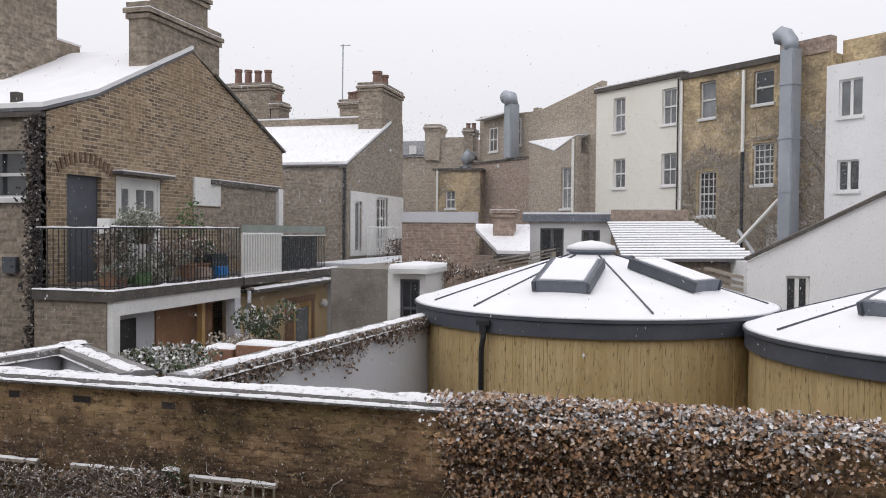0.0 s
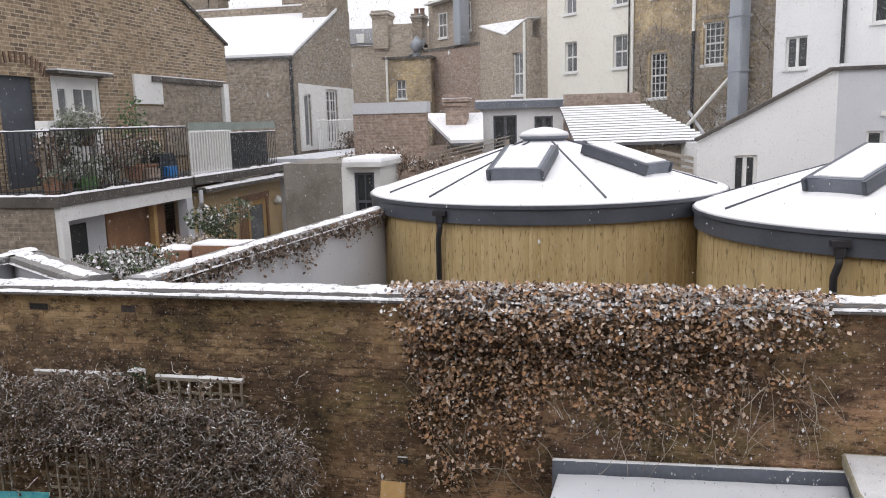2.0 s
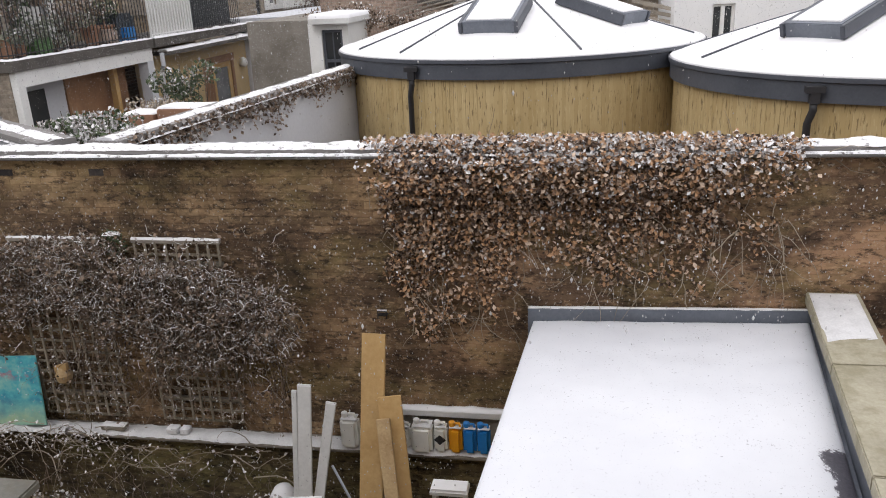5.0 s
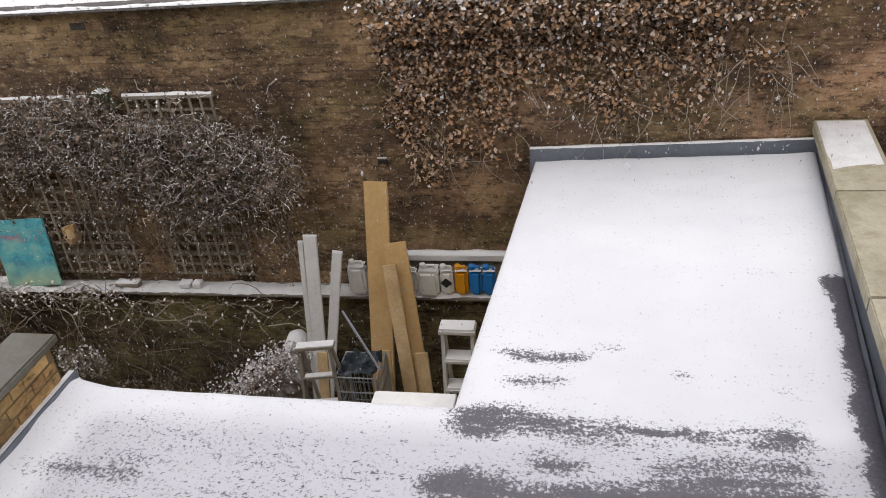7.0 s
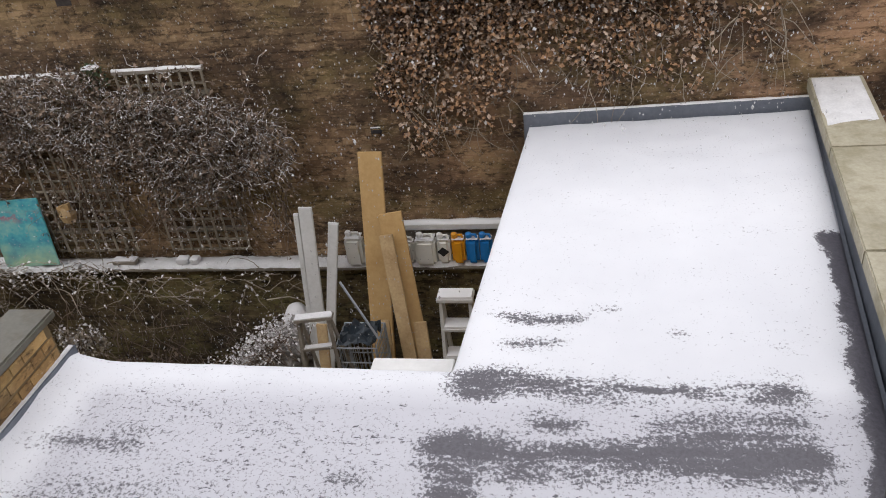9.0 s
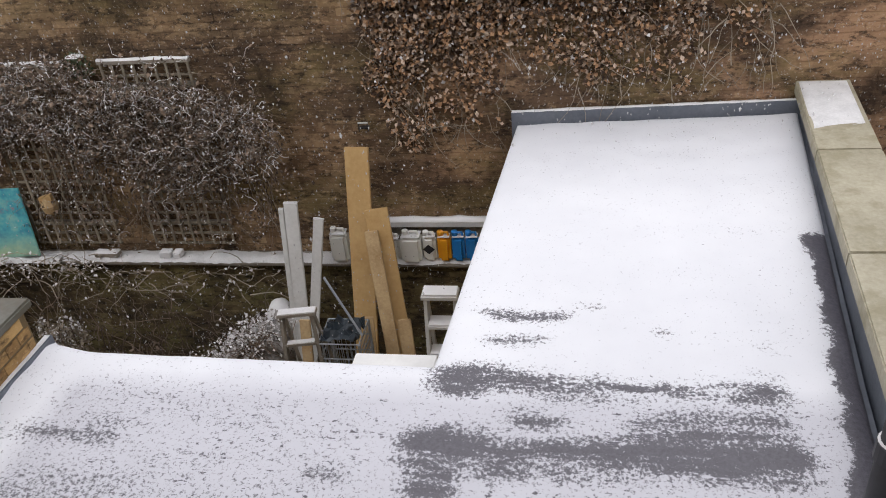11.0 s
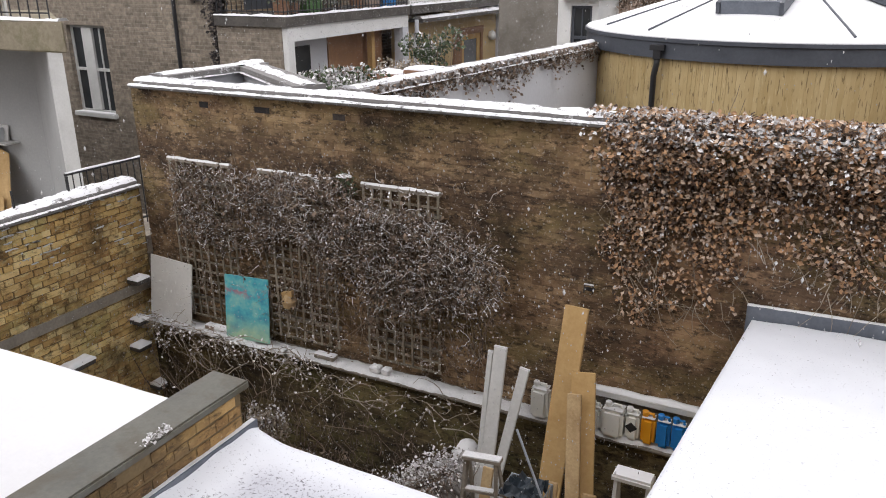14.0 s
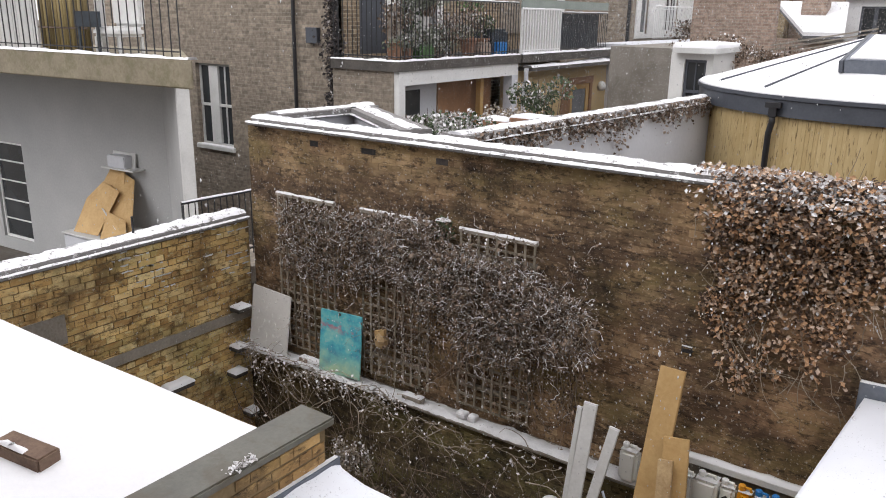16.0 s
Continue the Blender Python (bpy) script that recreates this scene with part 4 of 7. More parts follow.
def bramble():
    r = random.Random(23)
    dark, pale, flecks, leaves, rime = Shape(), Shape(), Shape(), Shape(), Shape()

    def keep(x, z):
        top = 3.60 - 0.05 * math.sin(x * 3) - 0.13 * (x > -4.25) - 0.5 * max(0, (x + 3.45)) - 0.16 * max(0, -6.0 - x)
        low = 2.66 + 0.5 * noise.noise(Vector((x * 0.9, 0, 2))) - 0.28 * math.exp(-((x + 3.3) / 0.5) ** 2) + 0.15 * max(0, -5.6 - x)
        return low < z < top

    n = 0
    while n < 5200:
        x, z = r.uniform(-6.75, -2.62), r.uniform(1.75, 3.7)
        if not keep(x, z) and r.random() > 0.075:
            continue
        if r.random() < 0.45 * (x < -5.6) + 0.35 * (z < 2.7):
            continue
        n += 1
        y = 6.33 - abs(r.gauss(0, 0.12)) * (0.4 + 0.8 * (x > -5))
        pts = twig_run(pale if r.random() < 0.26 else dark, (x, y, z), (r.uniform(-1, 1), r.uniform(-0.4, 0.1), r.uniform(-0.6, 0.8)), r.uniform(0.05, 0.19), r.uniform(0.002, 0.004), r, 0.8, 4, 0.6)
        if r.random() < 0.22:
            rime.tube([q + Vector((0, -0.003, 0.005)) for q in pts], 0.0032, 4, 0.0018)
        for p in pts[1:]:
            if r.random() < 0.33:
                leaf(flecks, p + Vector((0, -0.008, 0.008)), r.uniform(0.010, 0.026), r, (0, -0.4, 1.0))
            if r.random() < 0.4:
                leaf(leaves, p + Vector((r.gauss(0, 0.03), r.gauss(0, 0.03), r.gauss(0, 0.03))), r.uniform(0.025, 0.055), r)
    for _ in range(420):
        x = r.uniform(-6.7, -2.75)
        z = r.uniform(2.1, 3.0)
        if -6.3 < x < -5.3 or x < -6.5:
            continue
        pts = twig_run(pale if r.random() < 0.2 else dark, (x, r.uniform(6.26, 6.34), z), (r.gauss(0, 0.35), -0.03, -1), r.uniform(0.25, 0.75), r.uniform(0.0025, 0.005), r, 0.0, 6, 0.22)
        for p in pts:
            if r.random() < 0.22:
                leaf(flecks, p + Vector((0, -0.008, 0.004)), r.uniform(0.010, 0.024), r, (0, -0.5, 0.9))
            if r.random() < 0.3:
                leaf(leaves, p + Vector((r.gauss(0, 0.03), -0.01, r.gauss(0, 0.03))), r.uniform(0.02, 0.05), r)
    for k in range(6):
        pts = twig_run(pale, (r.uniform(-6.5, -3.6), 6.2, r.uniform(3.2, 3.5)), (r.uniform(-0.5, 1), -0.05, 0.3), r.uniform(0.4, 0.7), 0.005, r, 1.2, 8, 0.25)
        for p in pts:
            leaf(flecks, p + Vector((0, -0.005, 0.012)), 0.035, r, (0, -0.3, 1))
    root = thing("bramble", "bare tangled climber over the trellis, flecked with snow", "climbing plant", kind="stuff")
    part("dark_twigs", dark, TWIG, root)
    part("pale_twigs", pale, TWIG_PALE, root)
    part("dry_leaves", leaves, TWIG, root)
    part("snow_flecks", flecks, LEAF_SNOW, root)
    part("snow_lines", rime, LEAF_SNOW, root, "snow lying along the twigs")


bramble()


sprig_rng = random.Random(90)
sprig_leaves, sprig_stem = Shape(), Shape()
leaf_cloud(sprig_leaves, (-4.38, 6.33, 3.56), (0.14, 0.05, 0.13), 130, 0.05, sprig_rng)
for _ in range(9):
    twig_run(sprig_stem, (-4.38, 6.36, 3.4), (sprig_rng.uniform(-0.5, 0.5), -0.1, 1), 0.28, 0.004, sprig_rng, 0.1, 4, 0.25)
sprig = thing("ivy_sprig", "small green ivy sprig between the trellis panels", "climbing plant")
part("leaves", sprig_leaves, GREEN, sprig, kind="stuff")
part("stem", sprig_stem, TWIG, sprig, kind="stuff")
part("snow", snow_sheet([(-4.46, 6.29), (-4.31, 6.29), (-4.31, 6.37), (-4.46, 6.37)], 3.645, 0.03, sprig_rng, 0.04, 0.01), SNOW, sprig, smooth=True)


def fallen_branches():
    r = random.Random(31)
    s, f, g = Shape(), Shape(), Shape()
    for _ in range(85):
        x = r.uniform(-7.2, -2.75)
        pts = twig_run(s, (x, r.uniform(6.1, 6.22), 1.5 - abs(r.gauss(0, 0.15))), (r.choice((-1, 1)), -0.1, r.uniform(-0.5, 0.1)), r.uniform(0.25, 0.8), r.uniform(0.003, 0.008), r, 0.5, 8, 0.34)
        for p in pts:
            if r.random() < 0.25:
                leaf(f, p + Vector((0, 0, 0.012)), r.uniform(0.02, 0.05), r, (0, -0.3, 1))
    for _ in range(420):
        x = r.uniform(-7.2, -2.6)
        twig_run(g, (x, r.uniform(5.6, 6.2), r.uniform(0.0, 1.0)), (r.uniform(-0.5, 0.5), -0.1, 1), r.uniform(0.2, 0.7), r.uniform(0.003, 0.006), r, 0.2, 5, 0.3)
    for _ in range(120):
        x = -7.3 + 2.6 * r.random() ** 1.4
        pts = twig_run(s, (x, r.uniform(6.08, 6.2), r.uniform(1.5, 1.66)), (r.choice((-1, 1, 1)), -0.15, r.uniform(-0.5, 0.3)), r.uniform(0.15, 0.55), r.uniform(0.003, 0.007), r, 0.5, 6, 0.35)
        for p in pts:
            if r.random() < 0.6:
                leaf(f, p + Vector((0, 0, 0.01)), r.uniform(0.015, 0.05), r, (0, -0.3, 1))
    root = thing("fallen_branches", "dry broken branches and dead stems under the ledge", "branches", kind="stuff")
    part("branches", s, TWIG_PALE, root)
    part("dead_stems", g, TWIG, root)
    part("snow_flecks", f, LEAF_SNOW, root)


fallen_branches()


def shrub(name, label, centre, radii, count, size, leafmat, snowshare, seed, base_z):
    r = random.Random(seed)
    g, w, t = Shape(), Shape(), Shape()
    for k in range(7):
        c = Vector(centre) + Vector((r.uniform(-0.62, 0.62) * radii[0], r.uniform(-0.6, 0.6) * radii[1], r.uniform(-0.55, 0.45) * radii[2]))
        f = r.uniform(0.4, 0.62)
        leaf_cloud(g, c, [q * f for q in radii], count // 7, size, r)
        leaf_cloud(w, c + Vector((0, 0, radii[2] * 0.12)), [q * f * 0.95 for q in radii], int(count * snowshare) // 7, size * 0.8, r)
    for _ in range(26):
        e = Vector(centre) + Vector((r.uniform(-0.7, 0.7) * radii[0], r.uniform(-0.7, 0.7) * radii[1], r.uniform(-0.1, 0.8) * radii[2]))
        b = Vector((centre[0] + r.uniform(-0.1, 0.1), centre[1] + r.uniform(-0.1, 0.1), base_z))
        t.tube([b, b.lerp(e, 0.5) + Vector((r.gauss(0, 0.04), r.gauss(0, 0.04), 0.05)), e], 0.014, 5, 0.004)
    root = thing(name, label, "shrub")
    part("stem", t, TWIG, root, kind="stuff")
    part("leaves", g, leafmat, root, kind="stuff")
    part("snow", w, LEAF_SNOW, root, "snow lying on the leaves", kind="stuff")
    return root


shrub("small_shrub", "small snow-flecked shrub at the foot of the ledge", (-5.25, 5.85, 0.75), (0.28, 0.25, 0.36), 380, 0.05, TWIG_PALE, 0.55, 5, 0.0)
shrub("low_shrub", "low dark shrub in the courtyard corner", (-4.6, 5.8, 0.45), (0.5, 0.3, 0.4), 420, 0.05, TWIG, 0.12, 6, 0.0)
shrub("low_shrub", "low dark shrub under the bare climber", (-6.2, 5.7, 0.5), (0.7, 0.35, 0.45), 520, 0.05, TWIG, 0.12, 7, 0.0)


# ---------------------------------------------------------------- courtyard things
def leaning_board(name, label, top, foot, width, thick, mat, cap=True, twist=0.0):
    """A board from foot to top, its broad face to the south."""
    top, foot = Vector(top), Vector(foot)
    d = top - foot
    side = Vector((1, twist, 0))
    side = (side - d * side.dot(d) / d.length_squared).normalized()
    nrm = side.cross(d).normalized()
    t = thing(name, label, "plank")
    part("board", Shape().obox((top + foot) / 2, d / 2, side * width / 2, nrm * thick / 2), mat, t, bevel=0.004)
    if cap:
        part("snow", Shape().obox(top + d.normalized() * 0.008, d.normalized() * 0.008, side * width / 2, nrm * thick / 2), SNOW, t)
    return t


leaning_board("scaffold_board", "tall honey-coloured scaffold board leaning on the wall", (-1.884, 6.22, 2.775), (-1.945, 5.5, 0.0), 0.218, 0.04, PINE, False)
leaning_board("scaffold_board", "shorter brown scaffold board leaning in a stack", (-1.725, 6.0, 2.27), (-1.44, 5.35, 0.0), 0.21, 0.04, PINE, False, 0.1)
leaning_board("timber_offcut", "rough-edged timber offcut leaning on the boards", (-1.755, 5.86, 2.12), (-1.45, 5.1, 0.0), 0.125, 0.035, OSB, False)
leaning_board("timber_offcut", "short chipboard offcut leaning on the boards", (-1.48, 5.55, 1.38), (-1.34, 5.1, 0.0), 0.12, 0.03, OSB, False)
leaning_board("timber_offcut", "short chipboard strip leaning on the boards", (-1.80, 5.52, 1.42), (-1.74, 5.12, 0.0), 0.09, 0.03, OSB, False)
leaning_board("white_plank", "white painted plank leaning on the ledge", (-2.535, 6.05, 2.30), (-2.53, 5.45, 0.0), 0.128, 0.03, WHITE_OLD)
leaning_board("white_plank", "narrow white painted batten leaning on the ledge", (-2.64, 6.06, 2.23), (-2.62, 5.5, 0.0), 0.05, 0.035, WHITE_OLD)
leaning_board("white_plank", "short white painted plank leaning crosswise", (-2.295, 6.05, 2.13), (-2.58, 5.45, 0.0), 0.095, 0.03, WHITE_OLD)
leaning_board("timber_offcut", "pale timber strip behind the steps", (-2.42, 5.55, 1.35), (-2.44, 5.2, 0.0), 0.1, 0.03, OSB, False)


def stepladder():
    t = thing("stepladder", "old grey wooden stepladder dusted with snow", "stepladder")
    lo, hi = ((-2.43, 4.78, 0), (-2.02, 4.84, 0)), ((-2.385, 5.02, 1.78), (-2.13, 5.04, 1.80))
    for a, b in zip(lo, hi):
        part("leg", Shape().beam(a, b, 0.03, 0.04), GREYWOOD, t)
        part("leg", Shape().beam((a[0] * 0.99, 5.45, 0), (b[0], b[1] + 0.05, 1.76), 0.025, 0.025), GREYWOOD, t)
    for k in range(6):
        f = (0.22 + 0.26 * k) / 1.78
        p, q = [Vector(a).lerp(Vector(b), f) for a, b in zip(lo, hi)]
        part("step", Shape().beam(p, q, 0.065, 0.022), GREYWOOD, t)
        part("snow", Shape().beam(p + Vector((0.02, 0, 0.015)), q + Vector((-0.02, 0, 0.015)), 0.05, 0.008), DUST, t)
    part("top_step", Shape().beam((-2.42, 5.03, 1.80), (-2.09, 5.06, 1.82), 0.09, 0.025), GREYWOOD, t)
    part("snow", Shape().beam((-2.415, 5.03, 1.819), (-2.095, 5.06, 1.839), 0.08, 0.01), DUST, t)


stepladder()


def white_steps():
    t = thing("step_stool", "white painted wooden steps with snow on the treads", "step stool")
    for x in (-1.24, -0.98):
        part("side_rail", Shape().beam((x, 5.15, 0.0), (x, 5.48, 1.70), 0.03, 0.09), WHITE_OLD, t)
        part("rear_leg", Shape().beam((x, 5.85, 0.0), (x, 5.5, 1.68), 0.03, 0.05), WHITE_OLD, t)
    for k in range(5):
        z = 0.3 + 0.28 * k
        y = 5.15 + 0.194 * z
        part("tread", Shape().box(-1.23, y - 0.07, z, -0.99, y + 0.09, z + 0.025), WHITE_OLD, t)
        part("snow", Shape().box(-1.22, y - 0.06, z + 0.025, -1.0, y + 0.08, z + 0.045), SNOW, t)
    part("top_tread", Shape().box(-1.27, 5.40, 1.70, -0.95, 5.56, 1.73), WHITE_OLD, t)
    part("snow", Shape().box(-1.26, 5.41, 1.73, -0.96, 5.55, 1.755), SNOW, t)


white_steps()


def crate_cart():
    t = thing("wire_trolley", "grey metal wire trolley with a dark tarpaulin in it", "trolley")
    x0, x1, y0, y1, z0, z1 = -2.11, -1.75, 5.0, 5.35, 0.55, 1.52
    for x in (x0, x1):
        for y in (y0, y1):
            part("post", Shape().tube([(x, y, 0.0), (x, y, z1)], 0.012, 6), STEEL, t)
    for xa, ya, xb, yb in ((x0, y0, x1, y0), (x1, y0, x1, y1), (x0, y1, x1, y1), (x0, y0, x0, y1)):
        for k in range(1, 9):
            p = Vector((xa, ya, 0)).lerp(Vector((xb, yb, 0)), k / 9)
            part("wire", Shape().tube([(p.x, p.y, z0), (p.x, p.y, z1)], 0.0035, 4), STEEL, t)
    for z in (z0, 0.76, 0.97, 1.18, 1.36, z1):
        part("rail", Shape().tube([(x0, y0, z), (x1, y0, z), (x1, y1, z), (x0, y1, z), (x0, y0, z)], 0.007, 5), STEEL, t)
    r = random.Random(8)
    g = Shape()
    n = 9
    for i in range(n):
        for j in range(n):
            g.v.append((x0 + 0.02 + (x1 - x0 - 0.04) * i / (n - 1), y0 + 0.02 + (y1 - y0 - 0.04) * j / (n - 1), 1.55 + 0.10 * noise.noise(Vector((i * 0.7, j * 0.7, 1))) + r.uniform(-0.02, 0.02)))
    g.f = [(i * n + j, (i + 1) * n + j, (i + 1) * n + j + 1, i * n + j + 1) for i in range(n - 1) for j in range(n - 1)]
    part("sack", Shape().extrude([(x0 + 0.02, y0 + 0.02, 0.5), (x1 - 0.02, y0 + 0.02, 0.5), (x1 - 0.02, y1 - 0.02, 0.5), (x0 + 0.02, y1 - 0.02, 0.5)], (0, 0, 0.3)), TARP, t, "dark sack at the bottom", 0.03)
    part("tarpaulin", g, TARP, t, "crumpled dark blue tarpaulin")
    part("handle", Shape().tube([(-2.06, 5.3, 2.0), (-1.74, 5.1, 1.54)], 0.012, 6), STEEL, t, "pale metal handle")


crate_cart()

snow_heap = Shape()
for k, (x, y, z, r) in enumerate([(-2.80, 5.9, 1.22, 0.20), (-2.93, 5.85, 1.0, 0.27), (-3.12, 5.8, 0.8, 0.32), (-3.36, 5.8, 0.58, 0.34), (-3.65, 5.8, 0.38, 0.34)]):
    rings, cols = 8, 14
    base = len(snow_heap.v)
    for i in range(rings + 1):
        for j in range(cols):
            a, b = math.pi * 0.5 * i / rings, 2 * math.pi * j / cols
            q = Vector((math.sin(a) * math.cos(b), math.sin(a) * math.sin(b), math.cos(a)))
            rr = r * (1 + 0.3 * noise.noise(q * 2.2 + Vector((k * 5, 0, 0))))
            snow_heap.v.append((x + q.x * rr, y + q.y * rr * 0.8, max(0.0, z - 0.25) + q.z * rr))
    snow_heap.f.extend([(base + i * cols + j, base + (i + 1) * cols + j, base + (i + 1) * cols + (j + 1) % cols, base + i * cols + (j + 1) % cols) for i in range(rings) for j in range(cols)])
    snow_heap.prism([(x + r * 0.8 * math.cos(2 * math.pi * j / 10), y + r * 0.6 * math.sin(2 * math.pi * j / 10)) for j in range(10)], 0, max(0.02, z - 0.25))
heap = thing("rubble_heap", "heap of rubble and twigs under speckled snow", "heap")
part("mound", snow_heap, plain("speckled_snow", (0.06, 0.05, 0.042), (0.52, 0.5, 0.49), 0.9, 7.0, 30.0, 0, 0.8), heap)
rh_rng = random.Random(57)
chips, twigs_h = Shape(), Shape()
for _ in range(1900):
    f = rh_rng.random()
    c = Vector((-2.80, 5.85, 1.25)).lerp(Vector((-3.75, 5.75, 0.45)), f)
    a = rh_rng.uniform(-0.3, 3.4)
    q = c + Vector((rh_rng.gauss(0, 0.14), -abs(rh_rng.gauss(0, 0.16)) - 0.05, 0.06 + rh_rng.uniform(-0.15, 0.05)))
    leaf(chips, q, rh_rng.uniform(0.014, 0.045), rh_rng, (0, -0.4, 0.9))
for _ in range(160):
    f = rh_rng.random()
    c = Vector((-2.80, 5.6, 1.15)).lerp(Vector((-3.75, 5.5, 0.45)), f)
    twig_run(twigs_h, c, (rh_rng.uniform(-1, 1), -0.1, rh_rng.uniform(-0.4, 0.6)), rh_rng.uniform(0.12, 0.35), 0.005, rh_rng, 0.5, 4, 0.4)
part("snow_crust", chips, LEAF_SNOW, heap, "broken crumbs of snow", kind="stuff")
part("twig_tangle", twigs_h, TWIG, heap, kind="stuff")
bag = Shape().lathe((-2.84, 5.98, 0.92), [(0.12, 0), (0.15, 0.08), (0.14, 0.2), (0.08, 0.31), (0.02, 0.34)], 14)
solid("snowy_sack", bag, SNOW, "sack covered in snow on the rubble heap", "sack", smooth=True)


def jerrycan(x, y, w, h, mat, label, capmat, mark=None):
    z = 1.585
    t = thing("jerrycan", label, "plastic can", "plastic cans on the ledge")
    d = min(0.17, w * 0.85)
    part("body", Shape().box(x - w / 2, y - d / 2, z, x + w / 2, y + d / 2, z + h * 0.86), mat, t, bevel=0.03)
    part("neck", Shape().lathe((x - w * 0.27, y, z + h * 0.85), [(0.028, 0), (0.024, h * 0.04), (0.024, h * 0.08)], 12), mat, t)
    part("cap", Shape().lathe((x - w * 0.27, y, z + h * 0.92), [(0.03, 0), (0.03, 0.028), (0.024, 0.034)], 12), capmat, t, "screw cap")
    part("handle", Shape().tube([(x - w * 0.1, y, z + h * 0.85), (x - w * 0.02, y, z + h * 0.97), (x + w * 0.28, y, z + h * 0.97), (x + w * 0.36, y, z + h * 0.84)], 0.013, 8), mat, t)
    part("snow", Shape().box(x - w * 0.45, y - d * 0.4, z + h * 0.86, x + w * 0.45, y + d * 0.4, z + h * 0.875), DUST, t)
    if mark:
        part("mark", Shape().extrude([(x - 0.005, y - d / 2 - 0.003, z + h * 0.3), (x + 0.055, y - d / 2 - 0.003, z + h * 0.47), (x - 0.005, y - d / 2 - 0.003, z + h * 0.64), (x - 0.06, y - d / 2 - 0.003, z + h * 0.47)], (0, 0.002, 0)), mark, t, "dark diamond mark")
    return t


jerrycan(-2.19, 6.22, 0.17, 0.36, HDPE, "milky white plastic can with a snowy top", WHITE)
jerrycan(-1.66, 6.24, 0.11, 0.28, HDPE, "milky white plastic can half hidden by boards", WHITE)
jerrycan(-1.49, 6.23, 0.20, 0.32, HDPE, "large milky white plastic can", WHITE)
jerrycan(-1.315, 6.23, 0.125, 0.31, HDPE, "milky plastic can with a dark diamond mark", WHITE, BLACK)
jerrycan(-1.175, 6.23, 0.125, 0.31, ORANGE, "orange plastic can on the ledge", ORANGE)
jerrycan(-1.04, 6.23, 0.12, 0.31, BLUE, "bright blue plastic can", BLUE)
jerrycan(-0.91, 6.23, 0.12, 0.31, BLUE, "bright blue plastic can beside the roof", BLUE)
shelf = thing("wall_shelf", "weathered shelf board behind the plastic cans, snow on top", "shelf")
part("board", Shape().box(-2.0, 6.33, 1.88, -0.6, 6.42, 1.94), WHITE_OLD, shelf, bevel=0.005)
part("back_board", Shape().box(-2.0, 6.40, 1.58, -0.6, 6.425, 1.88), GREYWOOD, shelf)
part("snow", snow_ridge([(-2.0, 6.375, 1.94), (-0.6, 6.375, 1.94)], 0.09, 0.03, rng, 0.07), SNOW, shelf, smooth=True)
hook = thing("wall_lantern", "small black iron lantern bracket on the brick wall", "wall bracket")
part("bracket", Shape().box(-1.88, 6.36, 2.885, -1.79, 6.42, 2.895).box(-1.88, 6.36, 2.86, -1.872, 6.37, 2.93).box(-1.798, 6.36, 2.86, -1.79, 6.37, 2.93).box(-1.88, 6.36, 2.93, -1.79, 6.37, 2.938), BLACK, hook)
part("snow", Shape().box(-1.88, 6.36, 2.938, -1.79, 6.37, 2.948), DUST, hook)

leaning_board("blank_board", "blank off-white board standing on the ledge", (-6.915, 6.30, 2.36), (-6.955, 6.22, 1.60), 0.66, 0.02, WHITE, False)
canvas = leaning_board("painting", "turquoise abstract painted board leaning on the trellis", (-5.78, 6.31, 2.335), (-5.74, 6.20, 1.60), 0.63, 0.02, CANVAS, False)
canvas["category"] = "painting"
bpy.data.objects["blank_board"]["category"] = "board"
orn = thing("wall_ornament", "small tan straw ornament hanging on the trellis", "ornament")
part("tuft", Shape().lathe((-5.17, 6.29, 2.06), [(0.02, 0), (0.07, 0.04), (0.085, 0.11), (0.05, 0.18), (0.02, 0.22)], 10), OSB, orn)
part("bow", Shape().obox((-5.17, 6.27, 2.25), (0.07, 0, 0.02), (0, 0.02, 0), (0, 0, 0.035)), CARDBOARD, orn)
for k, (x, w, h, mat, lab) in enumerate(((-6.95, 0.18, 0.03, DARK_TILE, "dark slate piece lying on the snowy ledge"), (-6.33, 0.16, 0.06, RED, "red brick lying on the snowy ledge"), (-6.18, 0.2, 0.06, SNOW, "snow-covered brick on the ledge"),
                                        (-4.70, 0.26, 0.05, GREYWOOD, "grey wooden block on the ledge"), (-4.05, 0.12, 0.06, SNOW, "snow-covered stone on the ledge"), (-3.92, 0.09, 0.06, SNOW, "snow-covered stone on the ledge"))):
    b = thing("ledge_block", lab, "block")
    part("block", Shape().box(x - w / 2, 6.21, 1.585, x + w / 2, 6.31, 1.585 + h), mat, b, bevel=0.01)
    part("snow", snow_sheet([(x - w / 2, 6.215), (x + w / 2, 6.215), (x + w / 2, 6.305), (x - w / 2, 6.305)], 1.585 + h, 0.022, rng, 0.05, 0.006), SNOW, b, smooth=True)
for y, z, w in ((6.14, 2.04, 0.2), (6.08, 1.53, 0.18), (6.03, 1.2, 0.2), (6.25, 0.57, 0.22), (5.15, 1.36, 0.36)):
    b = thing("jutting_stone", "stone jutting from the side wall, capped with snow", "stone", "stones jutting from the side wall")
    part("stone", Shape().box(-7.43, y - w / 2, z, -7.25, y + w / 2, z + 0.06), DARK_TILE, b, bevel=0.012)
    part("snow", snow_sheet([(-7.42, y - w / 2), (-7.24, y - w / 2), (-7.24, y + w / 2), (-7.42, y + w / 2)], z + 0.06, 0.045, rng, 0.05, 0.01), SNOW, b, smooth=True)
# only the flat white top is known; body and door are added below it
cab = thing("white_panel_stand", "white panel at the flat roof's edge on an added cupboard body", "cupboard")
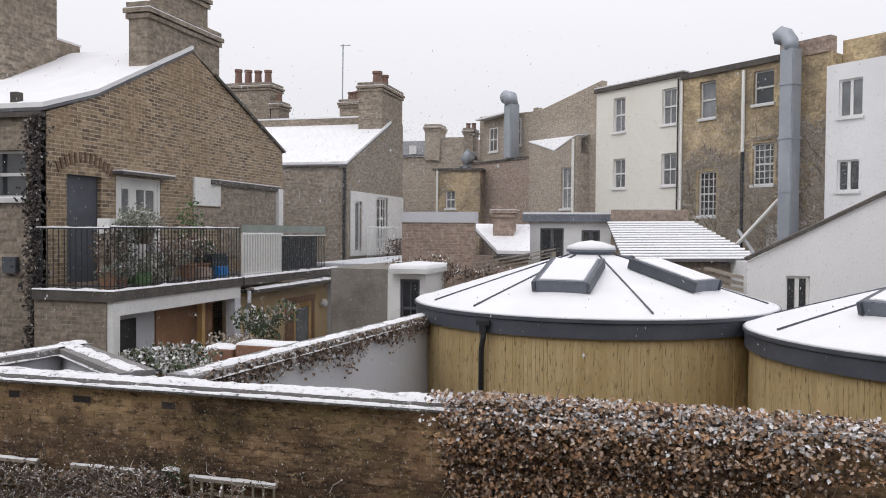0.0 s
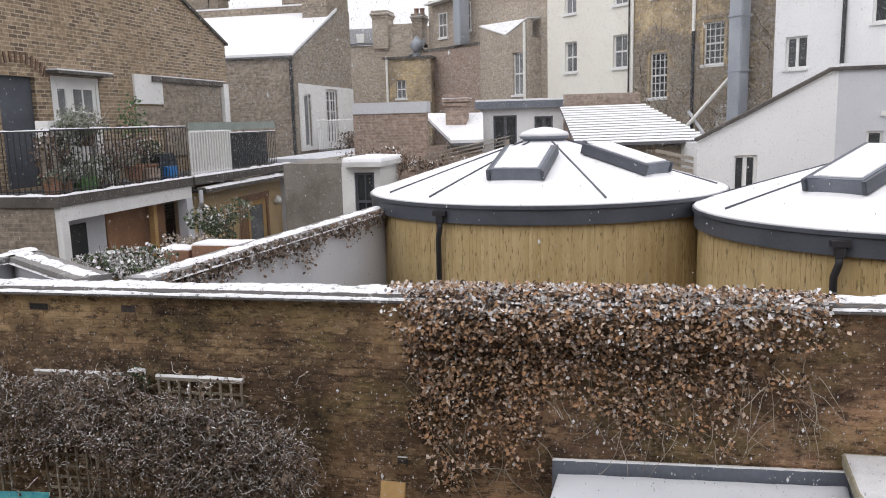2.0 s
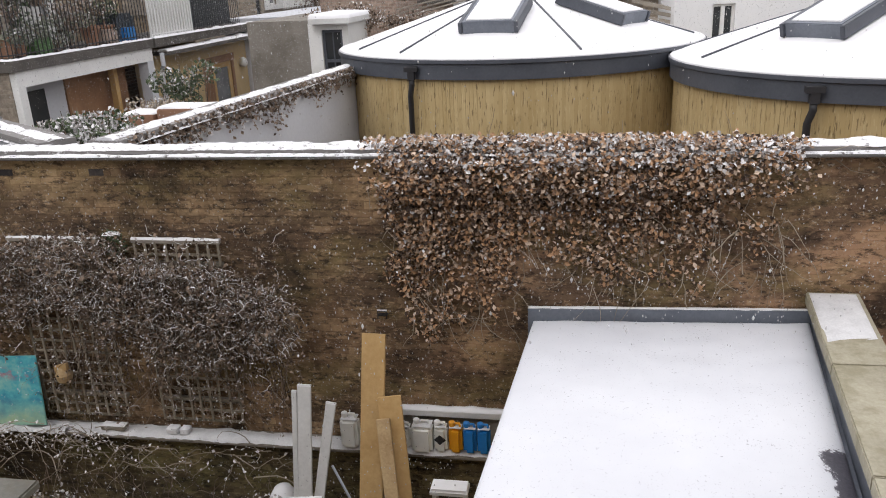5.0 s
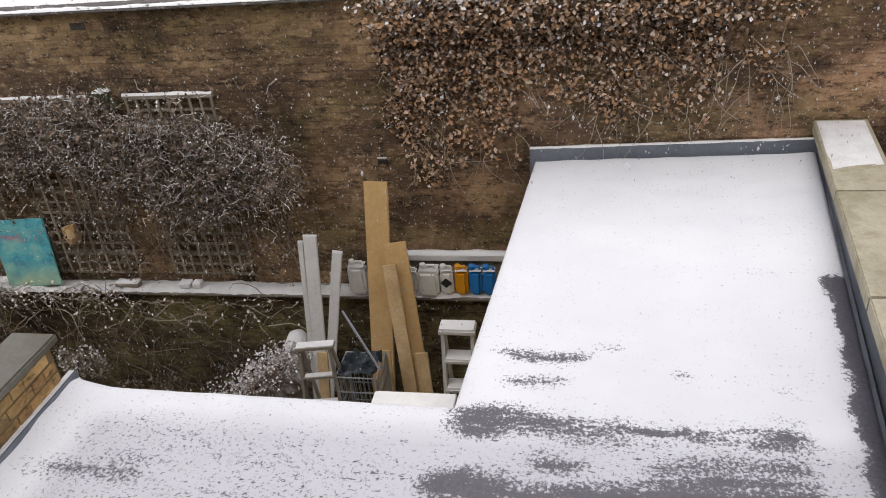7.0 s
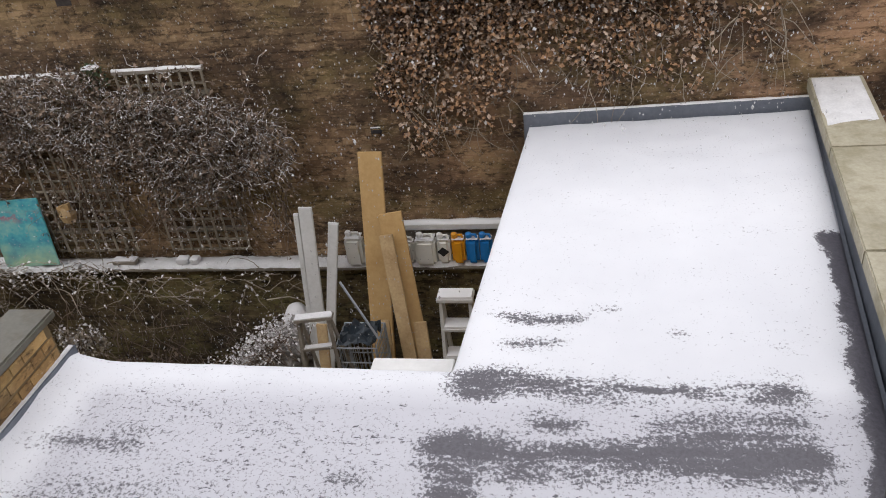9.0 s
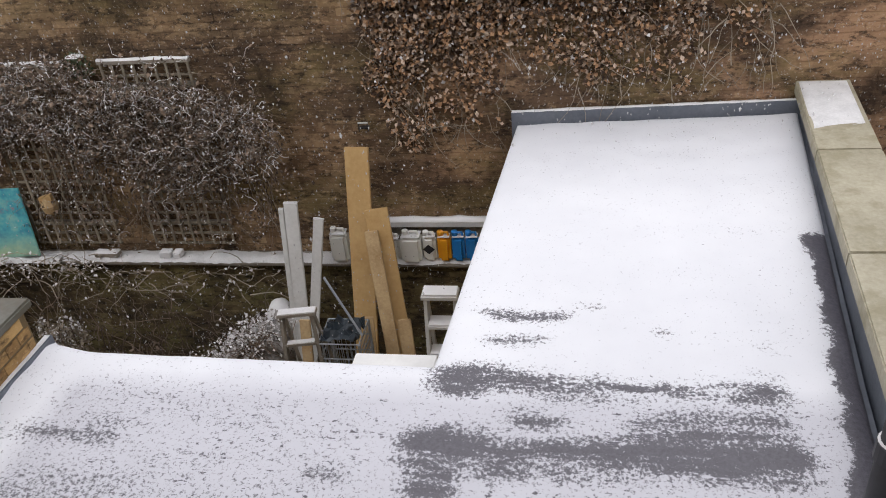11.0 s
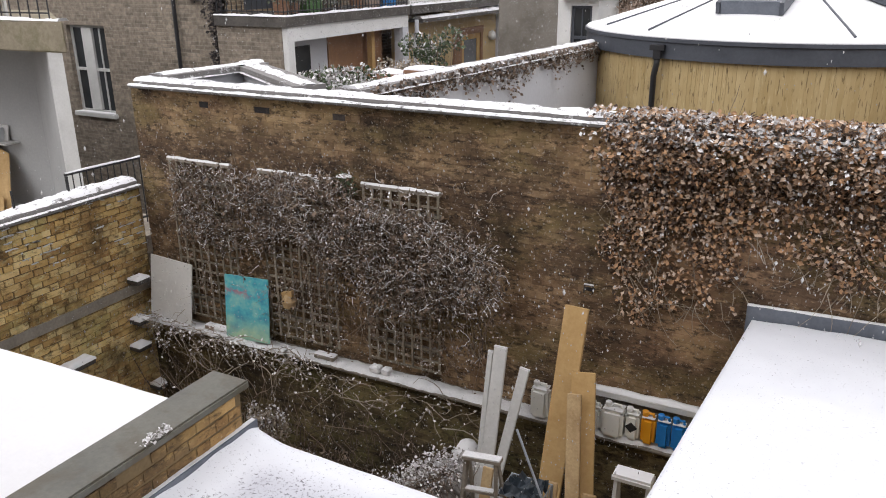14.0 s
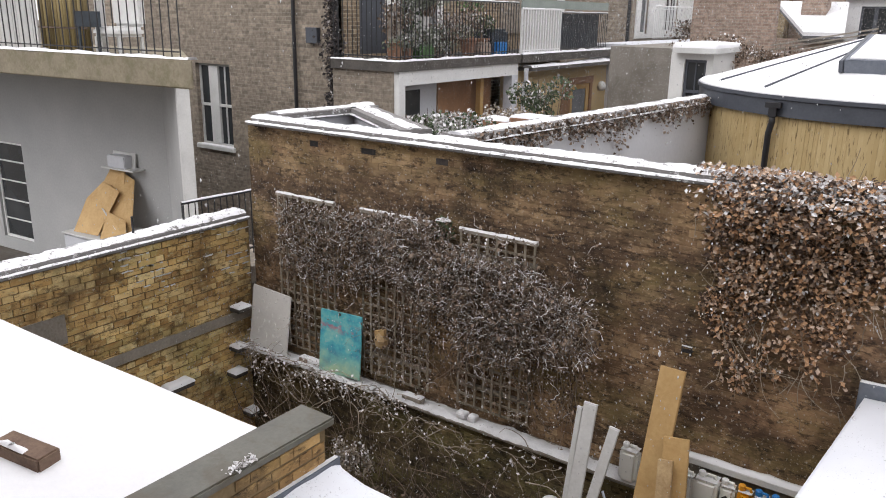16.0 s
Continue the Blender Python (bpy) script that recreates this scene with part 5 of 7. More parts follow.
part("body", Shape().box(-1.27, 3.30, 0, -0.80, 3.60, 2.56), WHITE_OLD, cab, bevel=0.008)
part("top", Shape().box(-1.29, 3.29, 2.56, -0.78, 3.63, 2.585), WHITE, cab, bevel=0.006)
part("door", Shape().box(-1.25, 3.60, 0.1, -0.82, 3.615, 2.5), WHITE_OLD, cab)


# ---------------------------------------------------------------- the two timber drums behind the wall
def drum(cx, cy, r, z_rim, rise, windows, seams, pipes, label, seed, low_end=0.30, high_end=0.73):
    rr = random.Random(seed)
    t = thing("round_pavilion", label, "round building", "round pavilions")
    part("core", Shape().lathe((cx, cy, 0), [(r - 0.072, 0), (r - 0.072, z_rim - 0.1)], 144), BATTEN, t)
    n = int(2 * math.pi * r / 0.062)
    s = Shape()
    pieces = 0
    shared = Shape().box(-0.0285, -0.012, 0, 0.0285, 0.012, z_rim - 0.25).mesh("slat", BATTEN)
    for k in range(n):
        a = 2 * math.pi * k / n
        facing = -math.sin(a)
        c, w = Vector((math.cos(a), math.sin(a), 0)), Vector((-math.sin(a), math.cos(a), 0))
        off = rr.uniform(-0.004, 0.004)
        if facing > 0.25 and pieces < 110:
            ob = new("slat", shared)
            ob.parent = t
            ob.matrix_world = Matrix.Translation((cx + c.x * (r - 0.08 + off), cy + c.y * (r - 0.08 + off), 0)) @ Matrix.Rotation(a - math.pi / 2, 4, "Z")
            pieces += 1
            continue
        s.obox((cx + c.x * (r - 0.08 + off), cy + c.y * (r - 0.08 + off), (z_rim - 0.25) / 2), w * 0.0285, c * 0.012, (0, 0, (z_rim - 0.25) / 2))
    part("slats", s, BATTEN, t, "upright honey-coloured timber slats", kind="stuff")
    part("fascia", Shape().lathe((cx, cy, z_rim), [(r - 0.07, -0.28), (r, -0.28), (r, -0.06), (r + 0.03, -0.05), (r + 0.03, 0.0), (r - 0.1, 0.02)], 96), FASCIA, t, "dark grey fascia band", smooth=False)
    prof = [(r + 0.02, 0.0), (r - 0.02, 0.03)]
    top_r = r * 0.115
    for k in range(7):
        f = k / 6
        prof.append(((r - 0.12) * (1 - f) + top_r * f, 0.05 + rise * f ** 0.97))
    part("snow_roof", Shape().lathe((cx, cy, z_rim), prof, 96), SNOW, t, "shallow cone roof under white snow", smooth=True)
    zt = z_rim + rise
    part("lantern", Shape().lathe((cx, cy, zt - 0.02), [(top_r + 0.03, 0), (top_r + 0.03, 0.10), (top_r + 0.08, 0.11), (top_r + 0.08, 0.15)], 32), LEAD, t, "grey roof lantern")
    part("lantern_snow", Shape().lathe((cx, cy, zt + 0.13), [(top_r + 0.08, 0), (top_r + 0.06, 0.06), (top_r * 0.6, 0.13), (0.02, 0.16)], 32), SNOW, t, "dome of snow", smooth=True)

    def on_roof(a, f, lift):
        rad = (r - 0.12) * (1 - f) + top_r * f
        return Vector((cx + rad * math.cos(a), cy + rad * math.sin(a), z_rim + 0.05 + rise * f ** 0.97 + lift))

    for deg in seams:
        a = radians(deg)
        part("seam", Shape().beam(on_roof(a, 0.02, 0.008), on_roof(a, 0.97, 0.008), 0.022, 0.035), FASCIA, t, "dark standing seam")
    for deg in windows:
        a = radians(deg)
        out, side = Vector((math.cos(a), math.sin(a), 0)), Vector((-math.sin(a), math.cos(a), 0))
        lo, hi = on_roof(a, low_end, 0.06), on_roof(a, high_end, 0.05)
        d = (hi - lo)
        nrm = side.cross(d).normalized()
        if nrm.z < 0:
            nrm = -nrm
        wl = 0.40 * r / 3.1
        w = thing("roof_window", "", "")
        w.parent = t
        part("frame", Shape().obox((lo + hi) / 2 + nrm * 0.02, d / 2, side * wl, nrm * 0.10), LEAD, w, "raised lead-grey frame", 0.01)
        part("snow", Shape().obox((lo + hi) / 2 + nrm * 0.125, d / 2 * 0.90, side * wl * 0.86, nrm * 0.012), SNOW, w, "snow on the glass", 0.008)
        for sgn in (-1, 1):
            part("side_flashing", Shape().obox((lo + hi) / 2 + nrm * 0.03 + side * wl * 1.06 * sgn, d / 2 * 1.05, side * 0.03, nrm * 0.085), FASCIA, w, "dark side flashing", 0.008)
    for a in pipes:
        a = radians(a)
        c = Vector((math.cos(a), math.sin(a), 0))
        p = Vector((cx, cy, 0)) + c * (r + 0.07)
        d = thing("downpipe", "", "")
        d.parent = t
        part("hopper", Shape().box(p.x - 0.1, p.y - 0.06, z_rim - 0.16, p.x + 0.1, p.y + 0.06, z_rim - 0.09).box(p.x - 0.05, p.y - 0.05, z_rim - 0.28, p.x + 0.05, p.y + 0.05, z_rim - 0.16), BLACK, d, "black rain hopper")
        q = Vector((cx, cy, 0)) + c * (r - 0.0)
        part("pipe", Shape().tube([(p.x, p.y, z_rim - 0.25), (p.x, p.y, z_rim - 0.36), (q.x - 0.07, q.y, z_rim - 0.52), (q.x - 0.07, q.y, 0)], 0.042, 10), BLACK, d, "black downpipe", smooth=True)
    return t


drum(-1.22, 14.40, 3.15, 4.65, 0.80, (-97, -30, 76), (-145, -122, -68, -8, 20, 50, 100, 150), (-114.5,), "timber-clad round pavilion with a snowy cone roof", 1)
drum(4.06, 11.85, 2.90, 4.56, 0.76, (-136, -50, 60), (-162, -87, -25, 20, 95, 150), (-122.5,), "second timber-clad round pavilion beside the first", 2, 0.35, 0.90)


# ---------------------------------------------------------------- yard walls beyond
def coped_wall(name, label, p, q, z0, z1, mat, thick=0.24, zq=None):
    """A wall from p to q with its own coping and snow."""
    zq = z1 if zq is None else zq
    p, q = Vector((*p, 0)), Vector((*q, 0))
    side = (q - p).cross(Vector((0, 0, 1))).normalized()
    h = side * thick / 2
    up = Vector((0, 0, 1))
    s = Shape().extrude([p + up * z0, q + up * z0, q + up * (zq - 0.10), p + up * (z1 - 0.10)], side * thick)
    w = structure(name, s, mat, label, "wall")
    a, b = p + h + up * (z1 - 0.06), q + h + up * (zq - 0.06)
    part("coping", Shape().beam(a, b, thick + 0.12, 0.055), COPING, w, "snow-flecked dark tile coping")
    part("snow", snow_ridge([a + up * 0.0275, b + up * 0.0275], thick * 0.8, 0.03, rng, 0.04), CRUSTED, w, smooth=True)
    part("snow", snow_ridge([a + side * (thick / 2 + 0.06) - up * 0.045, b + side * (thick / 2 + 0.06) - up * 0.045], 0.05, 0.015, rng), CRUSTED, w, smooth=True)
    return w


coped_wall("yard_wall_east", "rendered yard wall with ivy under its snowy coping", (-4.62, 6.68), (-3.98, 12.9), 0, 4.50, RENDER_GREY)
coped_wall("yard_wall_west", "pale rendered yard wall with a snowy coping", (-7.25, 6.68), (-7.05, 8.2), 0, 4.50, RENDER_GREY)
coped_wall("yard_wall_back", "low yard wall with a snowy coping", (-6.98, 8.15), (-4.95, 6.80), 0, 4.50, RENDER_GREY)


def wall_creeper():
    r = random.Random(77)
    b, w = Shape(), Shape()
    for _ in range(3200):
        f = r.random()
        x, y = -4.62 + 0.64 * f + 0.265, 6.75 + 6.15 * f
        z = 4.47 - abs(r.gauss(0, 0.13)) * (1.3 - 0.8 * abs(f - 0.45)) * (0.6 + 0.8 * noise.noise(Vector((f * 9, 0, 5))) + 0.3)
        leaf(w if r.random() < 0.22 else b, Vector((x + r.uniform(0, 0.06), y, z)), r.uniform(0.03, 0.07), r, (0.8, -0.4, 0.4))
    root = thing("wall_creeper", "withered creeper hanging under the yard wall's coping", "climbing plant", kind="stuff")
    part("leaves", b, TWIG, root)
    part("snowy_leaves", w, LEAF_SNOW, root)


wall_creeper()
part("drip_pipe", Shape().tube([(-4.02, 11.6, 4.3), (-4.02, 11.6, 0)], 0.03, 6), BLACK, bpy.data.objects["yard_wall_east"])
shrub("snowy_shrub", "evergreen shrub laden with snow behind the wall", (-6.60, 9.5, 4.05), (0.95, 0.5, 0.36), 1200, 0.075, GREEN, 1.2, 41, 0.0)
shrub("potted_tree", "grey-green bushy tree in a roof planter", (-6.95, 13.0, 4.22), (0.5, 0.5, 0.46), 900, 0.07, GREEN, 0.30, 42, 0.0)
shrub("dry_grass", "pale dry shrub beside the planters", (-6.75, 11.6, 4.02), (0.45, 0.4, 0.25), 500, 0.06, TWIG_PALE, 0.35, 43, 0.0)
for x0, x1, z in ((-7.0, -6.45, 4.0), (-6.4, -5.5, 4.08)):
    pl = thing("planter", "terracotta planter box with snow on its soil", "planter", "planters behind the wall")
    part("box", Shape().box(x0, 11.0, 0, x1, 11.4, z - 0.25).box(x0, 10.95, z - 0.25, x1, 11.45, z), POT, pl, bevel=0.015)
    part("snow", snow_sheet([(x0, 10.97), (x1, 10.97), (x1, 11.43), (x0, 11.43)], z, 0.04, rng, 0.1, 0.02), SNOW, pl, smooth=True)


# ---------------------------------------------------------------- houses
def holed_wall(length, z0, z1, holes, thick=0.25, tops=None):
    """A wall along x from 0 to length, its face at y = 0 looking to -y, with openings (x0, x1, z0, z1) through it. tops: extra outline above z1."""
    s = Shape()
    xs = sorted({0.0, length, *[h[0] for h in holes], *[h[1] for h in holes]})
    zs = sorted({z0, z1, *[h[2] for h in holes], *[h[3] for h in holes]})
    for xa, xb in zip(xs, xs[1:]):
        for za, zb in zip(zs, zs[1:]):
            cx, cz = (xa + xb) / 2, (za + zb) / 2
            if not any(h[0] < cx < h[1] and h[2] < cz < h[3] for h in holes):
                s.face((xa, 0, za), (xb, 0, za), (xb, 0, zb), (xa, 0, zb))
                s.face((xb, thick, za), (xa, thick, za), (xa, thick, zb), (xb, thick, zb))
    for x0, x1, a, b in holes:
        s.face((x0, 0, a), (x0, thick, a), (x1, thick, a), (x1, 0, a))
        s.face((x0, 0, b), (x1, 0, b), (x1, thick, b), (x0, thick, b))
        s.face((x0, 0, a), (x0, 0, b), (x0, thick, b), (x0, thick, a))
        s.face((x1, 0, a), (x1, thick, a), (x1, thick, b), (x1, 0, b))
    if tops:
        s.extrude([(x, 0, z) for x, z in tops], (0, thick, 0))
    else:
        s.face((0, 0, z1), (length, 0, z1), (length, thick, z1), (0, thick, z1))
    s.face((0, 0, z0), (0, 0, z1), (0, thick, z1), (0, thick, z0))
    s.face((length, 0, z0), (length, thick, z0), (length, thick, z1), (length, 0, z1))
    return s


def window(parent, x0, x1, z0, z1, style="sash", pane=None, timber=None, sill=True, y=0.10, bars=(1, 1), snowsill=True):
    """A window set y behind the wall's face; style: sash, casement or french."""
    timber, pane = timber or WHITE, pane or GLASS
    w = thing("window", "", "")
    w.parent = parent
    e = 0.10 if style == "french" else 0.055
    part("frame", Shape().box(x0, y, z0, x0 + e, y + 0.06, z1).box(x1 - e, y, z0, x1, y + 0.06, z1).box(x0 + e, y, z0, x1 - e, y + 0.06, z0 + e).box(x0 + e, y, z1 - e, x1 - e, y + 0.06, z1), timber, w)
    xm, zm = (x0 + x1) / 2, (z0 + z1) / 2
    if style == "sash":
        part("meeting_rail", Shape().box(x0 + e, y - 0.01, zm - 0.03, x1 - e, y + 0.05, zm + 0.03), timber, w)
    if style in ("casement", "french"):
        part("mullion", Shape().box(xm - 0.045, y - 0.01, z0 + e, xm + 0.045, y + 0.05, z1 - e), timber, w)
    for k in range(1, bars[0] + 1):
        if bars[0] > 0 and not (style == "casement" and bars[0] == 1):
            x = x0 + (x1 - x0) * k / (bars[0] + 1)
            part("glazing_bar", Shape().box(x - 0.014, y + 0.005, z0 + e, x + 0.014, y + 0.045, z1 - e), timber, w)
    for k in range(1, bars[1] + 1):
        z = z0 + (z1 - z0) * k / (bars[1] + 1)
        if style != "sash" or bars[1] > 1:
            part("glazing_bar", Shape().box(x0 + e, y + 0.006, z - 0.014, x1 - e, y + 0.044, z + 0.014), timber, w)
    part("pane", Shape().box(x0 + e, y + 0.03, z0 + e, x1 - e, y + 0.035, z1 - e), pane, w)
    if sill:
        part("sill", Shape().box(x0 - 0.06, -0.07, z0 - 0.08, x1 + 0.06, y + 0.02, z0 - 0.003), timber, w)
        if snowsill:
            part("snow", Shape().box(x0 - 0.05, -0.065, z0 - 0.003, x1 + 0.05, y - 0.012, z0 + 0.02), SNOW, w)
    return w


def railing(parent, p, q, z0, z1, spacing, mat, r=0.009):
    p, q = Vector((*p, 0)), Vector((*q, 0))
    n = int((q - p).length / spacing)
    shared = Shape().tube([(0, 0, z0), (0, 0, z1)], r, 5).mesh("bar", mat)
    for k in range(n + 1):
        ob = new("bar", shared)
        ob.parent = parent
        ob.location = p.lerp(q, k / n)
    up = Vector((0, 0, 1))
    part("top_rail", Shape().beam(p + up * z1, q + up * z1, 0.045, 0.025), mat, parent)
    part("bottom_rail", Shape().beam(p + up * (z0 + 0.08), q + up * (z0 + 0.08), 0.03, 0.02), mat, parent)
    part("snow", snow_ridge([p + up * (z1 + 0.0125), q + up * (z1 + 0.0125)], 0.04, 0.022, rng), SNOW, parent, smooth=True)


def chimney(name, label, x0, x1, y0, y1, z0, z1, pots, mat, rot=None):
    c = thing(name, label, "chimney")
    if rot is not None:
        c.matrix_world = rot
    part("shaft", Shape().box(x0, y0, z0, x1, y1, z1), mat, c)
    for k, (dz, o) in enumerate(((-0.32, 0.05), (-0.2, 0.09), (-0.06, 0.04))):
        part("cornice", Shape().box(x0 - o, y0 - o, z1 + dz, x1 + o, y1 + o, z1 + dz + 0.09), mat, c)
    part("snow", Shape().box(x0 - 0.08, y0 - 0.08, z1 - 0.108, x1 + 0.08, y1 + 0.08, z1 - 0.085), SNOW, c)
    for x, y, r, h in pots:
        part("pot", Shape().lathe((x, y, z1), [(r * 1.1, 0), (r, 0.05), (r * 0.85, h * 0.8), (r * 1.05, h * 0.85), (r * 1.05, h)], 12), CHIMNEY_POT, c, "sooty clay chimney pot")
    return c


def roof_slab(parent, pts, lift=0.09, mat=None, label="snow-covered roof slope"):
    """A roof slope through its four corners, with a snow blanket."""
    up = Vector((0, 0, 1))
    part("roof", Shape().extrude([Vector(p) for p in pts], (0, 0, 0.06)), SLATE, parent, "slate roof slope")
    part("snow", Shape().extrude([Vector(p) + up * 0.064 for p in pts], (0, 0, lift)), mat or SNOW, parent, label)


# the balcony house: its gable looks east (+x); local x runs north along the gable
HA = pose(-10.7, 11.8, 0, 0, 0, 90)
house_a = thing("balcony_house", "brown brick house with a snowy gable roof and a roof terrace", "house", at=HA)
door_holes = [(1.88, 3.38, 4.84, 6.95), (0.5, 1.45, 4.84, 6.9)]
part("wall", holed_wall(9.2, 0, 7.98, door_holes, 0.3, [(0, 7.98), (9.2, 7.98), (9.2, 8.15), (5.6, 9.62), (4.6, 10.05), (3.6, 9.72), (2.9, 9.35), (1.3, 8.45)]), GABLE, house_a, "brown brick gable wall")
def terrace_doors(parent, x0, x1, z0, z1):
    """Two white leaves: a narrow one with one tall light, a broad one with two by three lights."""
    w = thing("terrace_doors", "", "")
    w.parent = parent
    w["label"] = "white glazed terrace doors"
    part("frame", Shape().box(x0, 0.02, z0, x0 + 0.09, 0.12, z1).box(x1 - 0.09, 0.02, z0, x1, 0.12, z1).box(x0 + 0.09, 0.02, z1 - 0.1, x1 - 0.09, 0.12, z1), WHITE, w)
    xm = x0 + 0.56
    for a, b, cols in ((x0 + 0.09, xm, 1), (xm, x1 - 0.09, 2)):
        leaf_ = part("leaf", Shape().box(a, 0.04, z0, a + 0.13, 0.09, z1 - 0.1).box(b - 0.11, 0.04, z0, b, 0.09, z1 - 0.1).box(a + 0.13, 0.04, z0, b - 0.11, 0.09, z0 + 0.45).box(a + 0.13, 0.04, z1 - 0.24, b - 0.11, 0.09, z1 - 0.1), WHITE, w)
        part("pane", Shape().box(a + 0.13, 0.06, z0 + 0.45, b - 0.11, 0.066, z1 - 0.24), GLASS_PALE, leaf_)
        for k in range(1, cols):
            x = a + 0.13 + (b - a - 0.24) * k / cols
            part("glazing_bar", Shape().box(x - 0.02, 0.045, z0 + 0.45, x + 0.02, 0.085, z1 - 0.24), WHITE, leaf_)
        for k in range(1, 3 if cols == 2 else 1):
            z = z0 + 0.45 + (z1 - z0 - 0.69) * k / 3
            part("glazing_bar", Shape().box(a + 0.13, 0.046, z - 0.02, b - 0.11, 0.084, z + 0.02), WHITE, leaf_)


terrace_doors(house_a, 1.88, 3.38, 4.84, 6.95)
# a shallow arch of headers over the blue door
for k in range(13):
    a = math.pi * (0.22 + 0.56 * k / 12)
    x, z = 1.0 - 0.95 * math.cos(a), 6.62 + 0.62 * math.sin(a)
    part("arch_brick", Shape().obox((x, -0.012, z), (0.028, 0, 0.01 * math.cos(a)), (0, 0.012, 0), (0.05 * math.cos(a) * -1, 0, 0.10)), BLOCK, house_a)
part("canopy", Shape().box(1.75, -0.28, 6.98, 3.5, 0, 7.04), DARK_TILE, house_a, "thin door canopy")
part("canopy_snow", Shape().box(1.75, -0.28, 7.042, 3.5, -0.01, 7.07), SNOW, house_a)
part("side_door", Shape().box(0.5, 0.1, 4.84, 1.45, 0.15, 6.9), BLUEGREY, house_a, "slate-blue painted door")
part("wall_panel", Shape().box(4.6, -0.06, 6.45, 5.75, -0.005, 7.12), WHITE, house_a, "white board fixed to the wall")
# a panel laid on the wall face stands in for the dark recess
part("wall_panel", Shape().box(5.75, -0.05, 5.2, 8.7, -0.005, 6.98), SOOT, house_a, "dark brick panel in place of a recess")
part("wall_panel", Shape().box(4.6, -0.04, 5.9, 5.75, -0.005, 6.4), SOOT, house_a, "dark brick panel under the white board")
part("lintel", Shape().box(5.3, -0.12, 6.98, 8.9, -0.005, 7.10), DARK_TILE, house_a, "dark lintel with snow")
part("lintel_snow", Shape().box(5.6, -0.12, 7.102, 8.9, -0.01, 7.125), SNOW, house_a)
part("post", Shape().box(8.72, -0.14, 4.84, 9.0, -0.005, 7.05), WHITE, house_a, "white painted post")
part("body", Shape().box(0.62, 0.3, 0, 9.18, 11, 7.95), SOOT, house_a, "rear rooms of the house")
roof_slab(house_a, [(-0.12, -0.03, 7.98), (1.3, -0.03, 8.45), (1.3, 11, 8.45), (-0.12, 11, 7.98)])
roof_slab(house_a, [(1.3, -0.03, 8.45), (4.6, -0.03, 10.05), (4.6, 11, 10.05), (1.3, 11, 8.45)])
roof_slab(house_a, [(4.6, 0.02, 10.0), (9.3, 0.02, 8.12), (9.3, 11, 8.12), (4.6, 11, 10.0)], 0.03)
part("verge", Shape().beam((5.55, -0.03, 9.68), (9.3, -0.03, 8.16), 0.06, 0.07), DARK_TILE, house_a, "dark verge")
part("firewall", Shape().box(3.6, 3.4, 9.3, 4.9, 11, 10.42), SOOT, house_a, "parapet wall along the ridge")
part("firewall_snow", Shape().box(3.55, 3.4, 10.42, 4.95, 11, 10.47), SNOW, house_a)
part("roof_vent", Shape().box(-0.05, 0.6, 8.0, 0.1, 0.75, 8.35), DARK_TILE, house_a, "short vent pipe at the eaves")
chimney("chimney_stack", "massive brown brick chimney with a stepped snowy top", 2.95, 5.80, 0.02, 0.50, 8.9, 10.75, [], SOOT, HA)
chimney("chimney_stack", "upper brick stack with snow on its ledges", 3.6, 5.4, 0.10, 0.45, 10.74, 11.6, [(3.8, 0.28, 0.13, 0.5), (4.4, 0.28, 0.13, 0.5), (5.0, 0.28, 0.13, 0.5)], SOOT, HA)
chimney("chimney_stack", "dark sooty chimney behind the snowy roof", 2.4, 4.0, 3.3, 4.9, 8.9, 11.7, [], SOOT, HA)

HB = pose(-21.7, 11.8, 0)
side_a = thing("house_side_wall", "sooty brown side wall of the terrace house with sash windows", "house wall", at=HB)
part("wall", holed_wall(10.98, 0, 7.96, [(6.45, 7.62, 2.65, 4.5), (9.6, 10.55, 6.42, 7.3)], 0.28), SOOT, side_a)
pair_window = window(side_a, 6.45, 7.62, 2.65, 4.5, "sash", GLASS, WHITE_OLD, True, 0.1, (0, 1))
part("mullion", Shape().box(6.82, 0.07, 2.72, 7.12, 0.16, 4.44), WHITE_OLD, pair_window, "broad white box mullion")
part("glazing_bar", Shape().box(7.30, 0.105, 2.72, 7.33, 0.145, 4.44), WHITE_OLD, pair_window)
window(side_a, 9.6, 10.55, 6.42, 7.3, "sash", GLASS, WHITE_OLD, True, 0.1, (0, 1))
for x, r in ((10.88, 0.055), (9.75, 0.04)):
    part("drainpipe", Shape().tube([(x, -0.08, 0), (x, -0.08, 7.9)], r, 8), BLACK, side_a, "black cast-iron drainpipe")
part("gutter", Shape().box(0, -0.12, 7.88, 10.98, -0.01, 7.97), DARK_TILE, side_a, "dark gutter")
part("vent_box", Shape().box(10.1, -0.1, 5.05, 10.4, -0.003, 5.35), BLUEGREY, side_a, "small grey-blue vent box")

def pipe_growth():
    r = random.Random(64)
    b, w = Shape(), Shape()
    for _ in range(2600):
        z = r.uniform(2.6, 7.9)
        x = -10.82 + r.gauss(0, 0.17) * (0.7 + 0.6 * noise.noise(Vector((z * 1.3, 0, 4))))
        leaf(w if r.random() < 0.04 else b, Vector((x, 11.66 - abs(r.gauss(0, 0.05)), z)), r.uniform(0.04, 0.09), r, (0.2, -0.8, 0.4))
    root = thing("pipe_creeper", "dark withered creeper climbing the drainpipe", "climbing plant", kind="stuff")
    part("leaves", b, TWIG_DARK, root)
    part("snowy_leaves", w, LEAF_SNOW, root)


pipe_growth()

